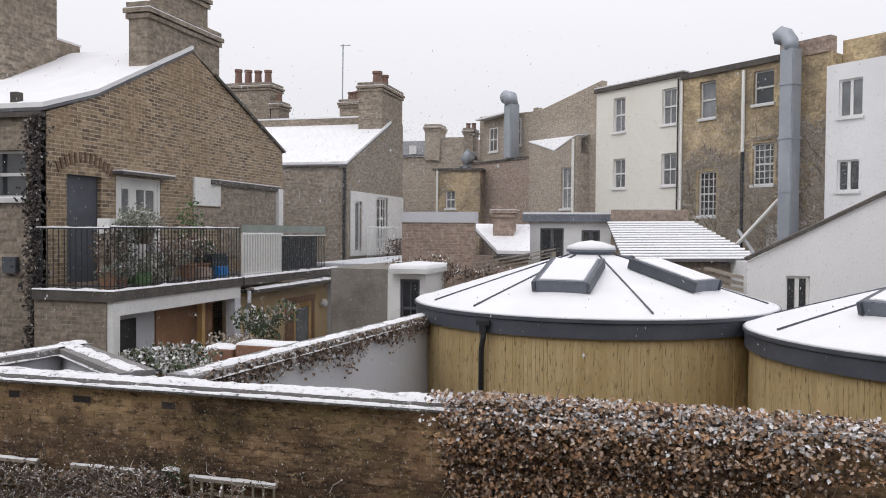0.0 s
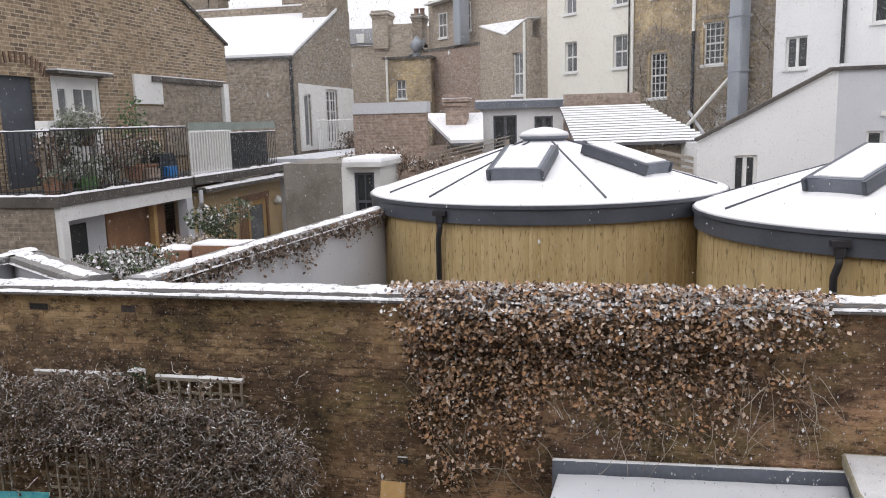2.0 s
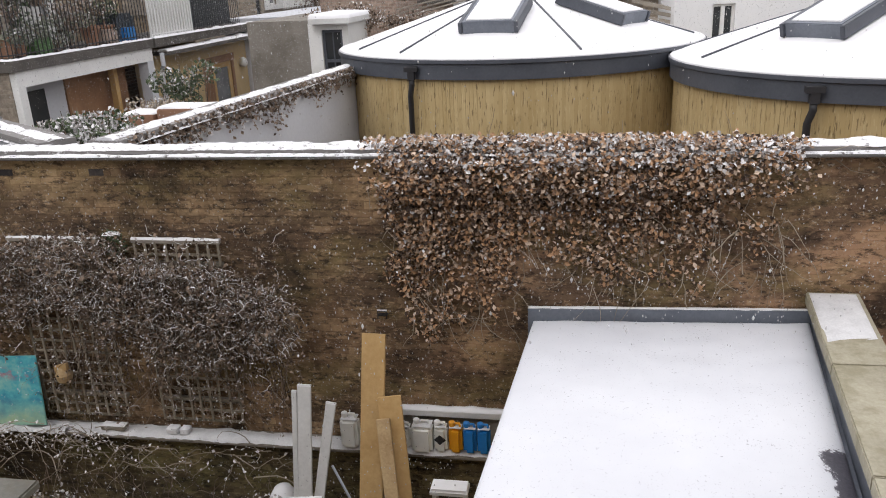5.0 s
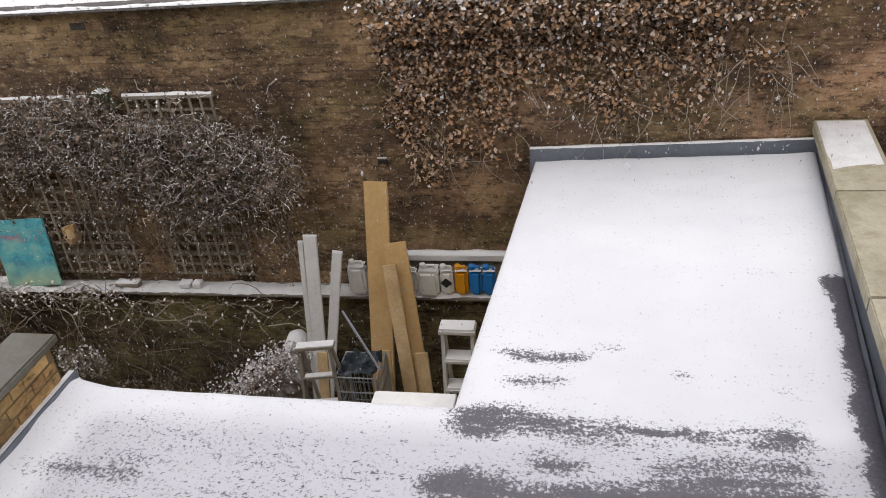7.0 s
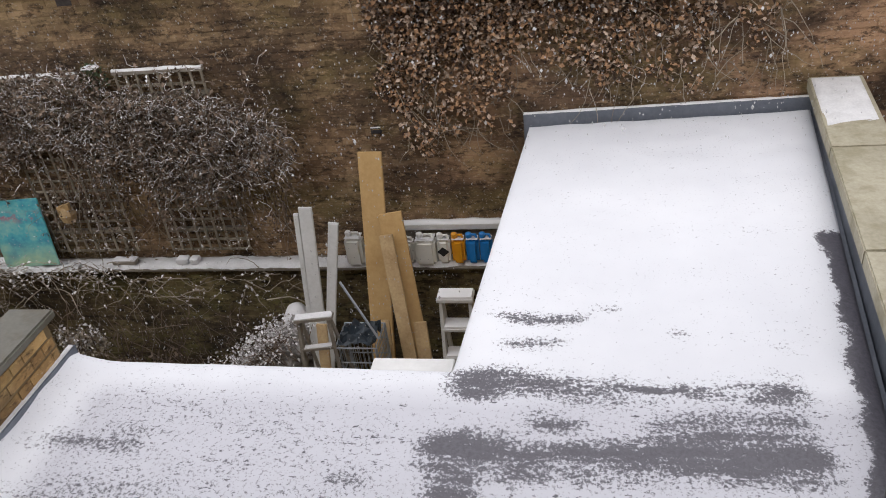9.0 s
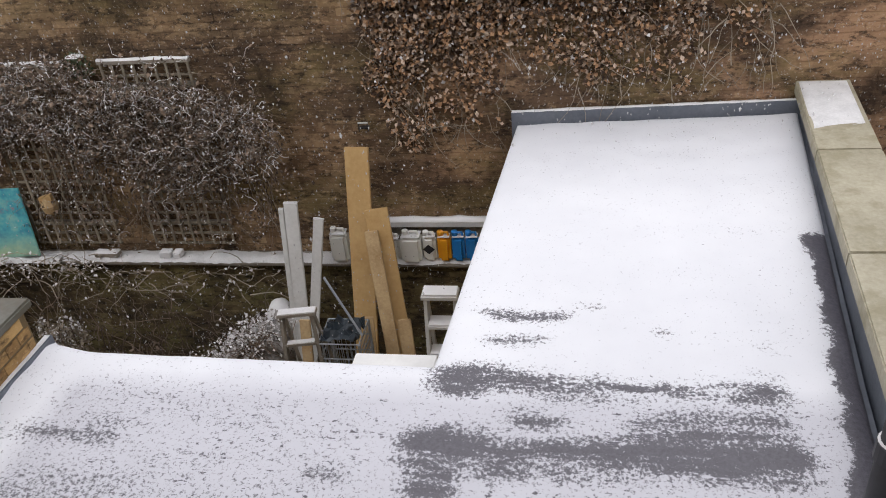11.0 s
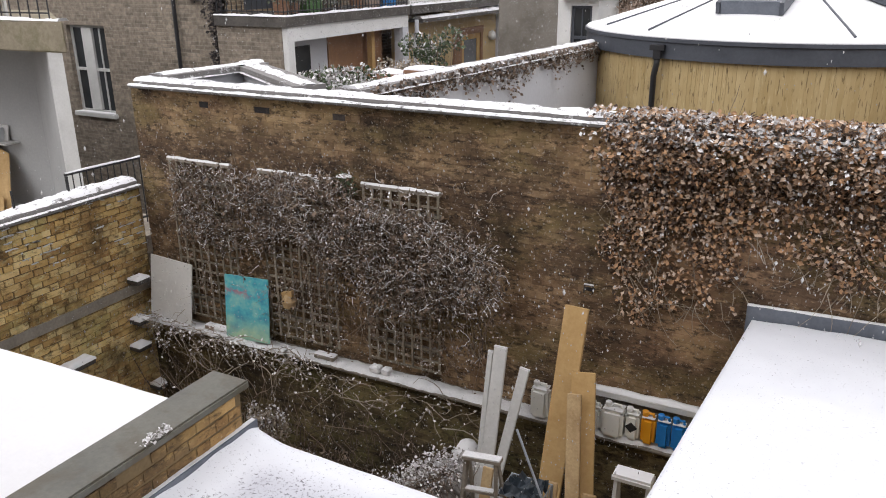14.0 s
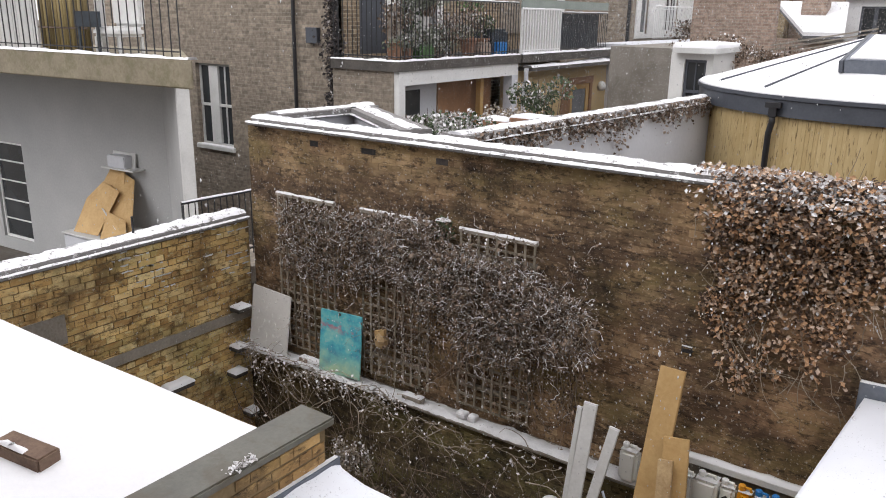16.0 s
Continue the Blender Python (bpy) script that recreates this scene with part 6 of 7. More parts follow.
# its terrace on the flat roof of the extension
ext = thing("terrace_extension", "flat-roofed extension with a white beam and open veranda", "extension", at=pose(-10.7, 11.5, 0))
part("side_wall", Shape().box(0, 0.0, 0, 1.50, 0.24, 4.62), SOOT, ext, "sooty brick end wall")
part("deck", Shape().box(-0.0, -0.06, 4.62, 1.66, 4.33, 4.80), DARK_TILE, ext, "dark roof edge with gutter")
part("snow", snow_ridge([(0.0, -0.03, 4.80), (1.62, -0.03, 4.80), (1.63, 4.3, 4.80)], 0.10, 0.045, rng), SNOW, ext, smooth=True)
part("beam", Shape().box(1.46, 0.02, 4.36, 1.62, 4.30, 4.62), WHITE, ext, "white painted beam")
part("column", Shape().box(1.46, 0.02, 0, 1.62, 0.20, 4.36), WHITE, ext, "white painted column")
part("column", Shape().box(1.40, 4.05, 0, 1.62, 4.30, 4.36), RENDER_GREY, ext, "grey rendered column")
part("back_wall", Shape().box(1.05, 0.3, 0, 1.10, 1.9, 4.6), RENDER_GREY, ext, "pale inner wall")
part("timber_wall", Shape().box(1.02, 1.95, 0, 1.10, 4.0, 4.6), DOORWOOD, ext, "brown timber inner wall")
part("door_post", Shape().box(1.22, 3.2, 0, 1.34, 3.32, 4.4), PINE, ext, "pale timber post")
part("inner_window", Shape().box(1.102, 0.7, 3.6, 1.13, 1.3, 4.2), GLASS, ext, "small dark window")
terrace_rail = thing("terrace_railing", "black iron terrace railing with snow on its top rail", "railing", at=pose(-10.7, 11.5, 0))
railing(terrace_rail, (0.05, 0.0), (1.58, 0.0), 4.80, 5.88, 0.11, BLACK)
railing(terrace_rail, (1.58, 0.0), (1.58, 4.3), 4.80, 5.90, 0.11, BLACK)

low = thing("garden_room", "ochre garden room with a wooden door and a snowy canopy", "garden room", at=pose(-9.35, 15.9, 0, 0, 0, 90))
part("wall", holed_wall(5.55, 0, 4.40, [(2.6, 4.45, 2.0, 4.1)], 0.25), OCHRE, low, "ochre rendered wall")
door_frame = part("door_frame", Shape().box(2.6, -0.02, 3.92, 4.45, 0.1, 4.1).box(2.6, 0.0, 2.0, 2.78, 0.1, 3.92).box(4.3, 0.0, 2.0, 4.45, 0.1, 3.92), DOORWOOD, low, "red-brown wooden door frame")
leaf_a = part("door", Shape().box(2.78, 0.03, 2.0, 3.2, 0.08, 3.92), DOORWOOD, low, "brown wooden door leaf")
leaf_b = part("door", Shape().box(3.2, 0.03, 2.0, 3.32, 0.08, 3.92).box(4.12, 0.03, 2.0, 4.3, 0.08, 3.92).box(3.32, 0.03, 3.78, 4.12, 0.08, 3.92).box(3.32, 0.03, 2.0, 4.12, 0.08, 2.4), PINE, low, "pale timber door leaf")
part("pane", Shape().box(3.32, 0.05, 2.4, 4.12, 0.056, 3.78), GLASS_PALE, leaf_b)
part("lamp", Shape().lathe((4.85, -0.09, 3.68), [(0.06, 0), (0.11, 0.05), (0.12, 0.13), (0.08, 0.22), (0.03, 0.25)], 12), HDPE, low, "small round pale wall lamp", smooth=True)
part("roof", Shape().box(-0.05, -0.35, 4.62, 5.25, 1.3, 4.80), DARK_TILE, low, "dark flat roof edge")
part("canopy", Shape().box(0.3, -0.42, 4.42, 5.6, 0.0, 4.50), DARK_TILE, low, "canopy")
part("canopy_snow", snow_ridge([(0.3, -0.28, 4.50), (5.6, -0.28, 4.50)], 0.28, 0.07, rng), SNOW, low, smooth=True)
part("roof_snow", snow_ridge([(-0.05, -0.3, 4.80), (5.25, -0.3, 4.80)], 0.14, 0.05, rng), SNOW, low, smooth=True)
part("gutter_pipe", Shape().tube([(0.05, -0.4, 4.5), (0.05, -0.4, 4.25), (0.3, -0.2, 4.05), (0.3, -0.2, 0)], 0.05, 8), RENDER_GREY, low, "grey drainpipe")
part("end_pipe", Shape().tube([(5.42, -0.1, 4.4), (5.42, -0.1, 0)], 0.05, 8), BLACK, low, "black drainpipe")
rail_b = thing("terrace_railing", "white picket terrace railing beside dark screens", "railing", at=pose(-9.12, 15.9, 0))
railing(rail_b, (0, 0.05), (0, 1.9), 4.80, 5.78, 0.12, WHITE, 0.03)
rail_c = thing("terrace_railing", "black iron railing with a pale green screen", "railing", at=pose(-9.12, 15.9, 0))
railing(rail_c, (0, 1.95), (0, 4.6), 4.80, 5.72, 0.11, BLACK)
part("screen", Shape().box(-0.03, 0.05, 5.80, 0.01, 4.6, 5.99), RAILGREEN, rail_c, "pale green top board")
part("dark_screen", Shape().box(-0.25, 2.3, 4.85, -0.2, 4.5, 5.7), TARP, rail_c, "dark cloth screen")


def potted(x, y, h, seed, label, mat=GREEN, snow=0.25):
    p = thing("potted_plant", label, "potted plant", "plants on the terrace")
    part("pot", Shape().lathe((x, y, 4.82), [(0.12, 0), (0.17, 0.28), (0.19, 0.3), (0.19, 0.34), (0.15, 0.34)], 14), POT, p)
    r = random.Random(seed)
    g, w = Shape(), Shape()
    leaf_cloud(g, (x, y, 5.2 + h / 2), (0.32, 0.36, h / 2), 300, 0.07, r)
    leaf_cloud(w, (x, y, 5.25 + h / 2), (0.30, 0.34, h / 2), int(300 * snow), 0.06, r)
    part("leaves", g, mat, p, kind="stuff")
    part("stem", Shape().tube([(x, y, 5.1), (x, y, 5.3 + h / 2)], 0.02, 6), TWIG, p)
    part("snow", w, LEAF_SNOW, p, kind="stuff")


potted(-9.45, 11.85, 0.75, 13, "dark leafy plant in a terracotta pot", TWIG, 0.3)
potted(-9.5, 12.25, 0.7, 3, "dark potted shrub behind the railing", GREEN, 0.25)
potted(-9.45, 14.3, 0.55, 14, "dark leafy plant in a terracotta pot", TWIG, 0.3)
potted(-9.5, 14.9, 0.45, 5, "dark potted shrub behind the railing", GREEN, 0.2)
potted(-10.35, 15.75, 1.45, 4, "bright green climbing plant in a pot", LEAFY, 0.02)
potted(-9.7, 17.9, 0.5, 6, "dark potted shrub on the next terrace", GREEN, 0.15)
shrub("terrace_bush", "grey-green bush dusted with snow spilling over the railing", (-9.42, 12.85, 6.0), (0.34, 0.95, 0.36), 2200, 0.05, GREY_LEAF, 0.3, 15, 5.6)
shrub("terrace_bush", "tangled dark plants along the foot of the railing", (-9.35, 13.0, 5.15), (0.2, 1.75, 0.34), 1500, 0.055, GREY_LEAF, 0.3, 17, 4.82)
shrub("terrace_bush", "dark bare bush against the railing", (-9.4, 13.55, 5.3), (0.25, 0.5, 0.4), 420, 0.06, TWIG, 0.35, 16, 4.82)
for y in (11.95, 12.3):
    tub = thing("white_planter", "small white planter standing behind the railing", "planter", "plants on the terrace")
    part("stand", Shape().box(-9.62, y - 0.09, 4.81, -9.42, y + 0.09, 5.78), GREYWOOD, tub, "grey stand")
    part("tub", Shape().prism([(-9.65, y - 0.13), (-9.39, y - 0.13), (-9.39, y + 0.13), (-9.65, y + 0.13)], 5.78, 6.06), WHITE, tub, bevel=0.01)
cover = thing("covered_bench", "bench under a dark blue cover on the terrace", "bench")
part("cover", Shape().box(-9.75, 14.95, 4.81, -9.3, 15.7, 5.35), TARP, cover, bevel=0.06)
chair = thing("garden_chair", "white slatted garden chair on the terrace", "chair")
for k in range(6):
    part("back_slat", Shape().box(-9.82, 12.78 + k * 0.11, 5.22, -9.79, 12.85 + k * 0.11, 5.75), WHITE, chair)
part("seat", Shape().box(-9.8, 12.75, 5.18, -9.35, 13.45, 5.22), WHITE, chair)
for x in (-9.78, -9.38):
    for y in (12.77, 13.4):
        part("leg", Shape().box(x - 0.02, y, 4.81, x + 0.02, y + 0.04, 5.18), WHITE, chair)
for x, y, m, lab in ((-9.35, 12.55, LEAFY, "green plastic tub on the terrace"), (-9.35, 14.6, RED, "dull red crate on the terrace"), (-9.35, 15.3, BLUE, "dark blue crate on the terrace")):
    solid("storage_tub", Shape().box(x - 0.16, y - 0.22, 4.81, x + 0.16, y + 0.22, 5.08), m, lab, "tub", bevel=0.03)

# second gabled house further along
HC = pose(-10.7, 25.95, 0, 0, 0, 90)
house_b = thing("gabled_house", "dark brick house with a snowy roof and white boarded terrace", "house", at=HC)
part("wall", holed_wall(6.25, 0, 8.2, [(0.7, 1.4, 5.1, 6.95), (2.9, 4.3, 5.1, 7.2)], 0.3, [(0, 8.2), (6.25, 8.2), (6.25, 10.4), (4.6, 10.2)]), SOOT, house_b, "sooty brick gable")
part("boarding", holed_wall(5.95, 4.95, 7.3, [(0.4, 1.1, 5.1, 6.95), (2.6, 4.0, 5.1, 7.2)], 0.04), WHITE, house_b, "white painted boarding")
bpy.data.objects["boarding"].location = (0.3, -0.045, 0)
window(house_b, 0.72, 1.38, 5.1, 6.95, "plain", GLASS_PALE, WHITE, False, 0.05, (0, 0))
window(house_b, 2.92, 4.28, 5.1, 7.2, "french", GLASS, WHITE, False, 0.05, (3, 4))
part("body", Shape().box(0.0, 0.3, 0, 6.2, 3.3, 8.18), SOOT, house_b, "front rooms of the house")
roof_slab(house_b, [(-0.15, -0.06, 8.15), (4.6, -0.06, 10.2), (4.6, 6.5, 10.2), (-0.15, 6.5, 8.15)])
part("ridge_wall", Shape().box(4.3, 1.2, 9.9, 4.9, 7.0, 10.5), SOOT, house_b, "dark parapet along the ridge")
part("ridge_snow", Shape().box(4.28, 1.2, 10.5, 4.9, 7.0, 10.56), SNOW, house_b)
part("side", Shape().box(-0.02, 0.3, 0, 0.3, 6.4, 8.1), SOOT, house_b, "sooty side wall")
part("drainpipe", Shape().tube([(-0.06, 0.08, 0), (-0.06, 0.08, 8.1)], 0.06, 8), BLACK, house_b)
chimney("chimney_stack", "tall sooty chimney at the roof's end", 3.6, 6.2, 0.02, 1.0, 9.6, 11.75, [(4.4, 0.5, 0.2, 0.6), (5.2, 0.5, 0.2, 0.6)], SOOT, HC)
chimney("chimney_stack", "low wide chimney with snow on its ledge", 5.0, 6.0, 1.3, 2.4, 10.2, 11.35, [(5.3, 1.6, 0.17, 0.42), (5.5, 1.85, 0.17, 0.42), (5.6, 2.1, 0.17, 0.42)], SOOT, HC)
terrace_b = thing("terrace_railing", "white railing in front of the boarded terrace", "railing", at=pose(-10.0, 26.2, 0))
railing(terrace_b, (0, 0), (0, 5.9), 4.95, 6.0, 0.16, WHITE, 0.012)
shrub("terrace_plants", "dark plants tangled through the white railing", (-9.9, 29.5, 5.3), (0.4, 2.4, 0.4), 500, 0.12, TWIG, 0.25, 61, 4.9)
aerial = thing("roof_aerial", "thin television aerial on a tall mast", "aerial")
part("mast", Shape().tube([(-13.0, 31, 10.8), (-12.98, 31, 13.7)], 0.025, 6), STEEL, aerial)
part("crossbar", Shape().beam((-13.1, 31, 13.65), (-12.65, 31, 13.65), 0.03, 0.03), STEEL, aerial)
chimney("chimney_stack", "far chimney with four clay pots", -19.1, -16.9, 32, 33.2, 8.0, 12.45, [(-18.75, 32.5, 0.17, 0.75), (-18.25, 32.5, 0.17, 0.7), (-17.75, 32.5, 0.17, 0.65), (-17.25, 32.5, 0.17, 0.65)], SOOT)
chimney("chimney_stack", "far low brick chimney with one pot", -16.85, -16.45, 32, 33.0, 8.0, 11.6, [(-16.65, 32.4, 0.12, 0.4)], SOOT)

# lower terrace block and white bay
low_wall = structure("terrace_block", Shape().box(-9.9, 21.2, 0, -7.6, 32, 4.92), RENDER_GREY, "grey rendered block below the terrace", "wall")
structure("yard_block", Shape().box(-7.0, 16.05, 0, -5.6, 20, 5.05), GREYBROWN, "grey-brown rendered yard building", "wall")
bay = thing("white_bay", "white bay with a window under a snowy flat roof", "bay", at=pose(-5.66, 16.0, 0))
part("wall", holed_wall(0.85, 0, 4.98, [(0.28, 0.72, 3.6, 4.85)], 0.2), WHITE, bay)
window(bay, 0.28, 0.72, 3.6, 4.85, "sash", GLASS, BLUEGREY, False, 0.06, (1, 1))
part("body", Shape().box(0.01, 0.2, 0, 0.84, 1.5, 4.97), WHITE, bay)
part("roof", Shape().box(0.10, -0.25, 4.98, 0.95, 1.5, 5.08), WHITE_OLD, bay)
part("snow", snow_sheet([(0.10, -0.25), (0.95, -0.25), (0.95, 1.5), (0.10, 1.5)], 5.08, 0.10, rng, 0.15, 0.02), SNOW, bay, smooth=True)

# building on the near side beyond the side wall: concrete-edged terrace over a white porch
porch = thing("porch_house", "white walled porch under a concrete-edged terrace", "house", at=pose(-9.9, 7.66, 0, 0, 0, 4))
part("slab", Shape().prism([(-13, -0.02), (0.0, -0.02), (-2.9, 2.3), (-13, 2.3)], 4.50, 4.93), CONCRETE, porch, "weathered concrete slab edge", 0.02)
part("slab_snow", snow_ridge([(-13, 0.08, 4.93), (-0.1, 0.08, 4.93)], 0.2, 0.045, rng), SNOW, porch, smooth=True)
part("pier", Shape().prism([(-0.42, 0.0), (-0.13, 0.0), (-0.50, 0.25), (-0.75, 0.25)], 0, 4.50), WHITE_OLD, porch, "white rendered pier")
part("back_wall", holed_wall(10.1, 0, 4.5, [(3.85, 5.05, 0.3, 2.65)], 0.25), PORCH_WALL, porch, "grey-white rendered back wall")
bpy.data.objects["back_wall.001"].location = (-13.2, 2.0, 0)
d = window(porch, -9.35, -8.15, 0.3, 2.65, "plain", GLASS, WHITE, False, 2.06, (0, 4))
d["label"] = "white glazed door with dark panes"
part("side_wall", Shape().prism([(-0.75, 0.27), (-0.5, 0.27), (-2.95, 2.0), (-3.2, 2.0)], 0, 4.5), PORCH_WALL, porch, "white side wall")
prail = thing("terrace_railing", "black iron railing along the concrete terrace edge", "railing", at=pose(-9.9, 7.66, 0, 0, 0, 4))
railing(prail, (-12.8, 0.12), (-0.4, 0.12), 4.95, 6.0, 0.19, BLACK, 0.011)
PM = pose(-9.9, 7.66, 0, 0, 0, 4)
board = thing("screen_panel", "white boarded screen on the terrace", "screen", at=PM)
for k in range(9):
    part("board", Shape().box(-5.9 + 0.15 * k, 0.5, 4.93, -5.765 + 0.15 * k, 0.53, 6.5), WHITE_OLD, board, bevel=0.004)
bamboo = thing("bamboo_screen", "weathered brown bamboo screen on the terrace", "screen", at=PM)
for k in range(17):
    x = -4.5 + 0.082 * k
    part("cane", Shape().tube([(x + 0.04, 0.53, 4.93), (x + 0.04, 0.53, 6.5 + 0.02 * (k % 3))], 0.038, 7), BAMBOO, bamboo, smooth=True)
for z in (5.3, 6.1):
    part("tie", Shape().box(-4.52, 0.487, z, -3.1, 0.497, z + 0.03), TWIG, bamboo)
seat = thing("garden_chair", "white chair under a snowy cover on the terrace", "chair", at=PM)
part("seat", Shape().box(-2.75, 0.3, 5.2, -2.0, 0.8, 5.36), WHITE, seat, bevel=0.05)
part("backrest", Shape().box(-2.75, 0.72, 5.36, -2.0, 0.85, 6.05), WHITE, seat, bevel=0.05)
for x in (-2.7, -2.1):
    for y in (0.32, 0.74):
        part("leg", Shape().box(x, y, 4.93, x + 0.05, y + 0.05, 5.2), WHITE_OLD, seat)
crate = thing("dark_planter", "dark planter box standing behind the railing", "planter", at=PM)
part("box", Shape().box(-3.1, 0.25, 5.35, -2.45, 0.29, 5.6).box(-3.05, 0.26, 4.93, -3.0, 0.29, 5.35).box(-2.55, 0.26, 4.93, -2.5, 0.29, 5.35), TARP, crate)
part("post", Shape().box(-3.02, 0.6, 4.93, -2.9, 0.72, 6.5), WHITE_OLD, crate, "white post")
cb = thing("cardboard_sheets", "tan cardboard sheets leaning in the porch corner", "cardboard", at=pose(-9.9, 7.66, 0, 0, 0, 4))
part("sheet", Shape().extrude([(-5.1, 1.2, 1.3), (-3.9, 1.3, 1.3), (-4.4, 1.9, 2.55), (-4.9, 1.95, 2.5)], (0, 0.03, 0.02)), CARDBOARD, cb)
part("sheet", Shape().extrude([(-4.6, 1.1, 1.3), (-3.5, 1.2, 1.3), (-4.1, 1.85, 2.3), (-4.5, 1.85, 2.45)], (0, 0.03, 0.02)), CARDBOARD, cb)
part("sheet", Shape().extrude([(-4.8, 1.9, 2.5), (-4.1, 1.9, 2.5), (-4.1, 1.96, 2.85), (-4.8, 1.96, 2.85)], (0, 0.03, 0)), WHITE_OLD, cb, "white box lid")
part("sheet", Shape().extrude([(-5.0, 1.0, 1.31), (-4.3, 1.05, 1.31), (-4.2, 1.55, 2.1), (-4.75, 1.6, 2.25), (-5.05, 1.4, 1.9)], (0, 0.02, 0.02)), CARDBOARD, cb)
part("sheet", Shape().extrude([(-4.1, 0.95, 1.31), (-3.4, 1.0, 1.31), (-3.75, 1.3, 1.62), (-4.2, 1.25, 1.75)], (0, 0.02, 0.02)), CARDBOARD, cb)
part("tape", Shape().beam((-4.45, 1.32, 1.8), (-3.8, 1.12, 1.5), 0.03, 0.01), WHITE_OLD, cb, "pale tape strip")
carton = thing("storage_box", "pale storage box in the porch corner", "box", at=pose(-9.9, 7.66, 0, 0, 0, 4))
part("box", Shape().box(-5.2, 0.9, 0, -2.6, 1.95, 1.26), RENDER_GREY, carton, bevel=0.02)
part("lid", Shape().box(-5.23, 0.87, 1.26, -2.57, 1.97, 1.30), WHITE_OLD, carton, bevel=0.01)
carton = thing("storage_box", "small grey box on the wall shelf in the porch", "box", at=pose(-9.9, 7.66, 0, 0, 0, 4))
part("box", Shape().box(-4.75, 1.75, 2.55, -4.2, 1.985, 2.80), RENDER_GREY, carton, bevel=0.02)
part("shelf", Shape().box(-4.9, 1.70, 2.52, -3.9, 1.99, 2.55), WHITE_OLD, carton)
gate = thing("iron_fence", "black spiked iron fence with snow on its rail", "fence", at=pose(-8.3, 6.1, 0))
railing(gate, (0, 0), (0.1, 1.15), 2.4, 3.28, 0.09, BLACK, 0.008)
structure("fence_wall", Shape().box(-8.6, 5.9, 0, -7.75, 7.4, 2.4), SOOT, "low wall below the iron fence", "wall")

# ---------------------------------------------------------------- the tall terrace at the back, at a slant
TD = pose(-2.67, 34.0, 0, 0, 0, -42.15)


def block(name, label, x0, x1, z1, mat, holes=(), depth=7.0, y=0.0, z0=0.0, tops=None):
    h = thing(name, label, "house", at=TD @ Matrix.Translation((x0, y, 0)))
    part("wall", holed_wall(x1 - x0, z0, z1, [(a - x0, b - x0, c, d) for a, b, c, d in holes], 0.3, [(a - x0, b) for a, b in tops] if tops else None), mat, h)
    part("body", Shape().box(0.02, 0.3, z0, x1 - x0 - 0.02, depth, z1 - 0.02), mat, h)
    return h


wh = [(1.0, 1.66, 10.0, 11.4), (1.02, 1.7, 7.7, 8.9), (3.6, 4.3, 10.03, 11.4), (3.6, 4.32, 7.7, 8.93)]
house_w = block("cream_house", "cream rendered terrace house with white sash windows", 0.0, 4.60, 11.75, RENDER_CREAM, wh)
for a, b, c, d in wh:
    window(house_w, a, b, c, d, "sash", GLASS_PALE, WHITE, True, 0.1, (1, 1))
part("parapet", Shape().box(-0.05, -0.12, 11.75, 4.65, 0.35, 11.92), DARK_TILE, house_w, "dark roof edge")
part("snow", Shape().box(-0.05, -0.1, 11.922, 4.65, 0.3, 11.97), DUST, house_w)
part("drainpipe", Shape().tube([(4.45, -0.08, 6.6), (4.45, -0.08, 11.7)], 0.03, 8), BLACK, house_w, "black drainpipe")
yh = [(5.43, 6.13, 10.04, 11.38), (5.4, 6.2, 6.5, 8.12), (7.68, 8.46, 10.26, 11.4), (7.68, 8.5, 7.53, 8.95)]
house_y = block("yellow_brick_house", "yellow brick terrace house streaked with soot", 4.60, 10.45, 11.6, YELLOW, yh, 7, -0.04)
for k, (a, b, c, d) in enumerate(yh):
    window(house_y, a - 4.6, b - 4.6, c, d, "sash", GLASS_PALE if k == 0 else GLASS, WHITE_OLD, True, 0.1, (3, 5) if k in (1, 3) else (0, 1))
part("parapet", Shape().box(0, -0.1, 11.6, 4.1, 0.3, 11.8), DARK_TILE, house_y, "dark parapet edge")
part("parapet", Shape().box(4.1, -0.05, 11.6, 5.85, 0.3, 12.1), RED, house_y, "raised brick parapet")
part("soil_pipe", Shape().tube([(2.75, -0.09, 8.7), (2.75, -0.09, 11.5)], 0.06, 8), HDPE, house_y, "pale soil pipe")
part("soil_pipe", Shape().tube([(2.75, -0.09, 5.0), (2.75, -0.09, 8.7)], 0.06, 8), BLACK, house_y, "dark soil pipe")
part("brace_pipe", Shape().tube([(2.95, -0.9, 5.2), (3.1, -0.8, 5.5), (4.5, -0.35, 7.15)], 0.06, 8), HDPE, house_y, "pale slanting pipe")
part("brace_pipe", Shape().tube([(3.0, -0.6, 6.0), (3.6, -0.5, 5.2)], 0.06, 8), RENDER_GREY, house_y)
part("rear_door", Shape().box(3.7, -0.05, 4.2, 4.5, -0.003, 6.2), WHITE_OLD, house_y, "pale door frame")
part("downpipe", Shape().tube([(0.05, -0.08, 6.6), (0.05, -0.08, 11.5)], 0.05, 8), HDPE, house_y)
rh = [(10.83, 11.53, 7.2, 8.15), (10.85, 11.6, 9.45, 10.6), (13.4, 14.3, 8.3, 9.3)]
house_r = block("white_terrace_house", "white rendered terrace house with small dark windows", 10.45, 18.0, 11.1, RENDER_WHITE, rh, 7, -0.25)
for k, (a, b, c, d) in enumerate(rh):
    window(house_r, a - 10.45, b - 10.45, c, d, "casement", GLASS if k != 1 else GLASS_PALE, WHITE, True, 0.08, (0, 0), False)
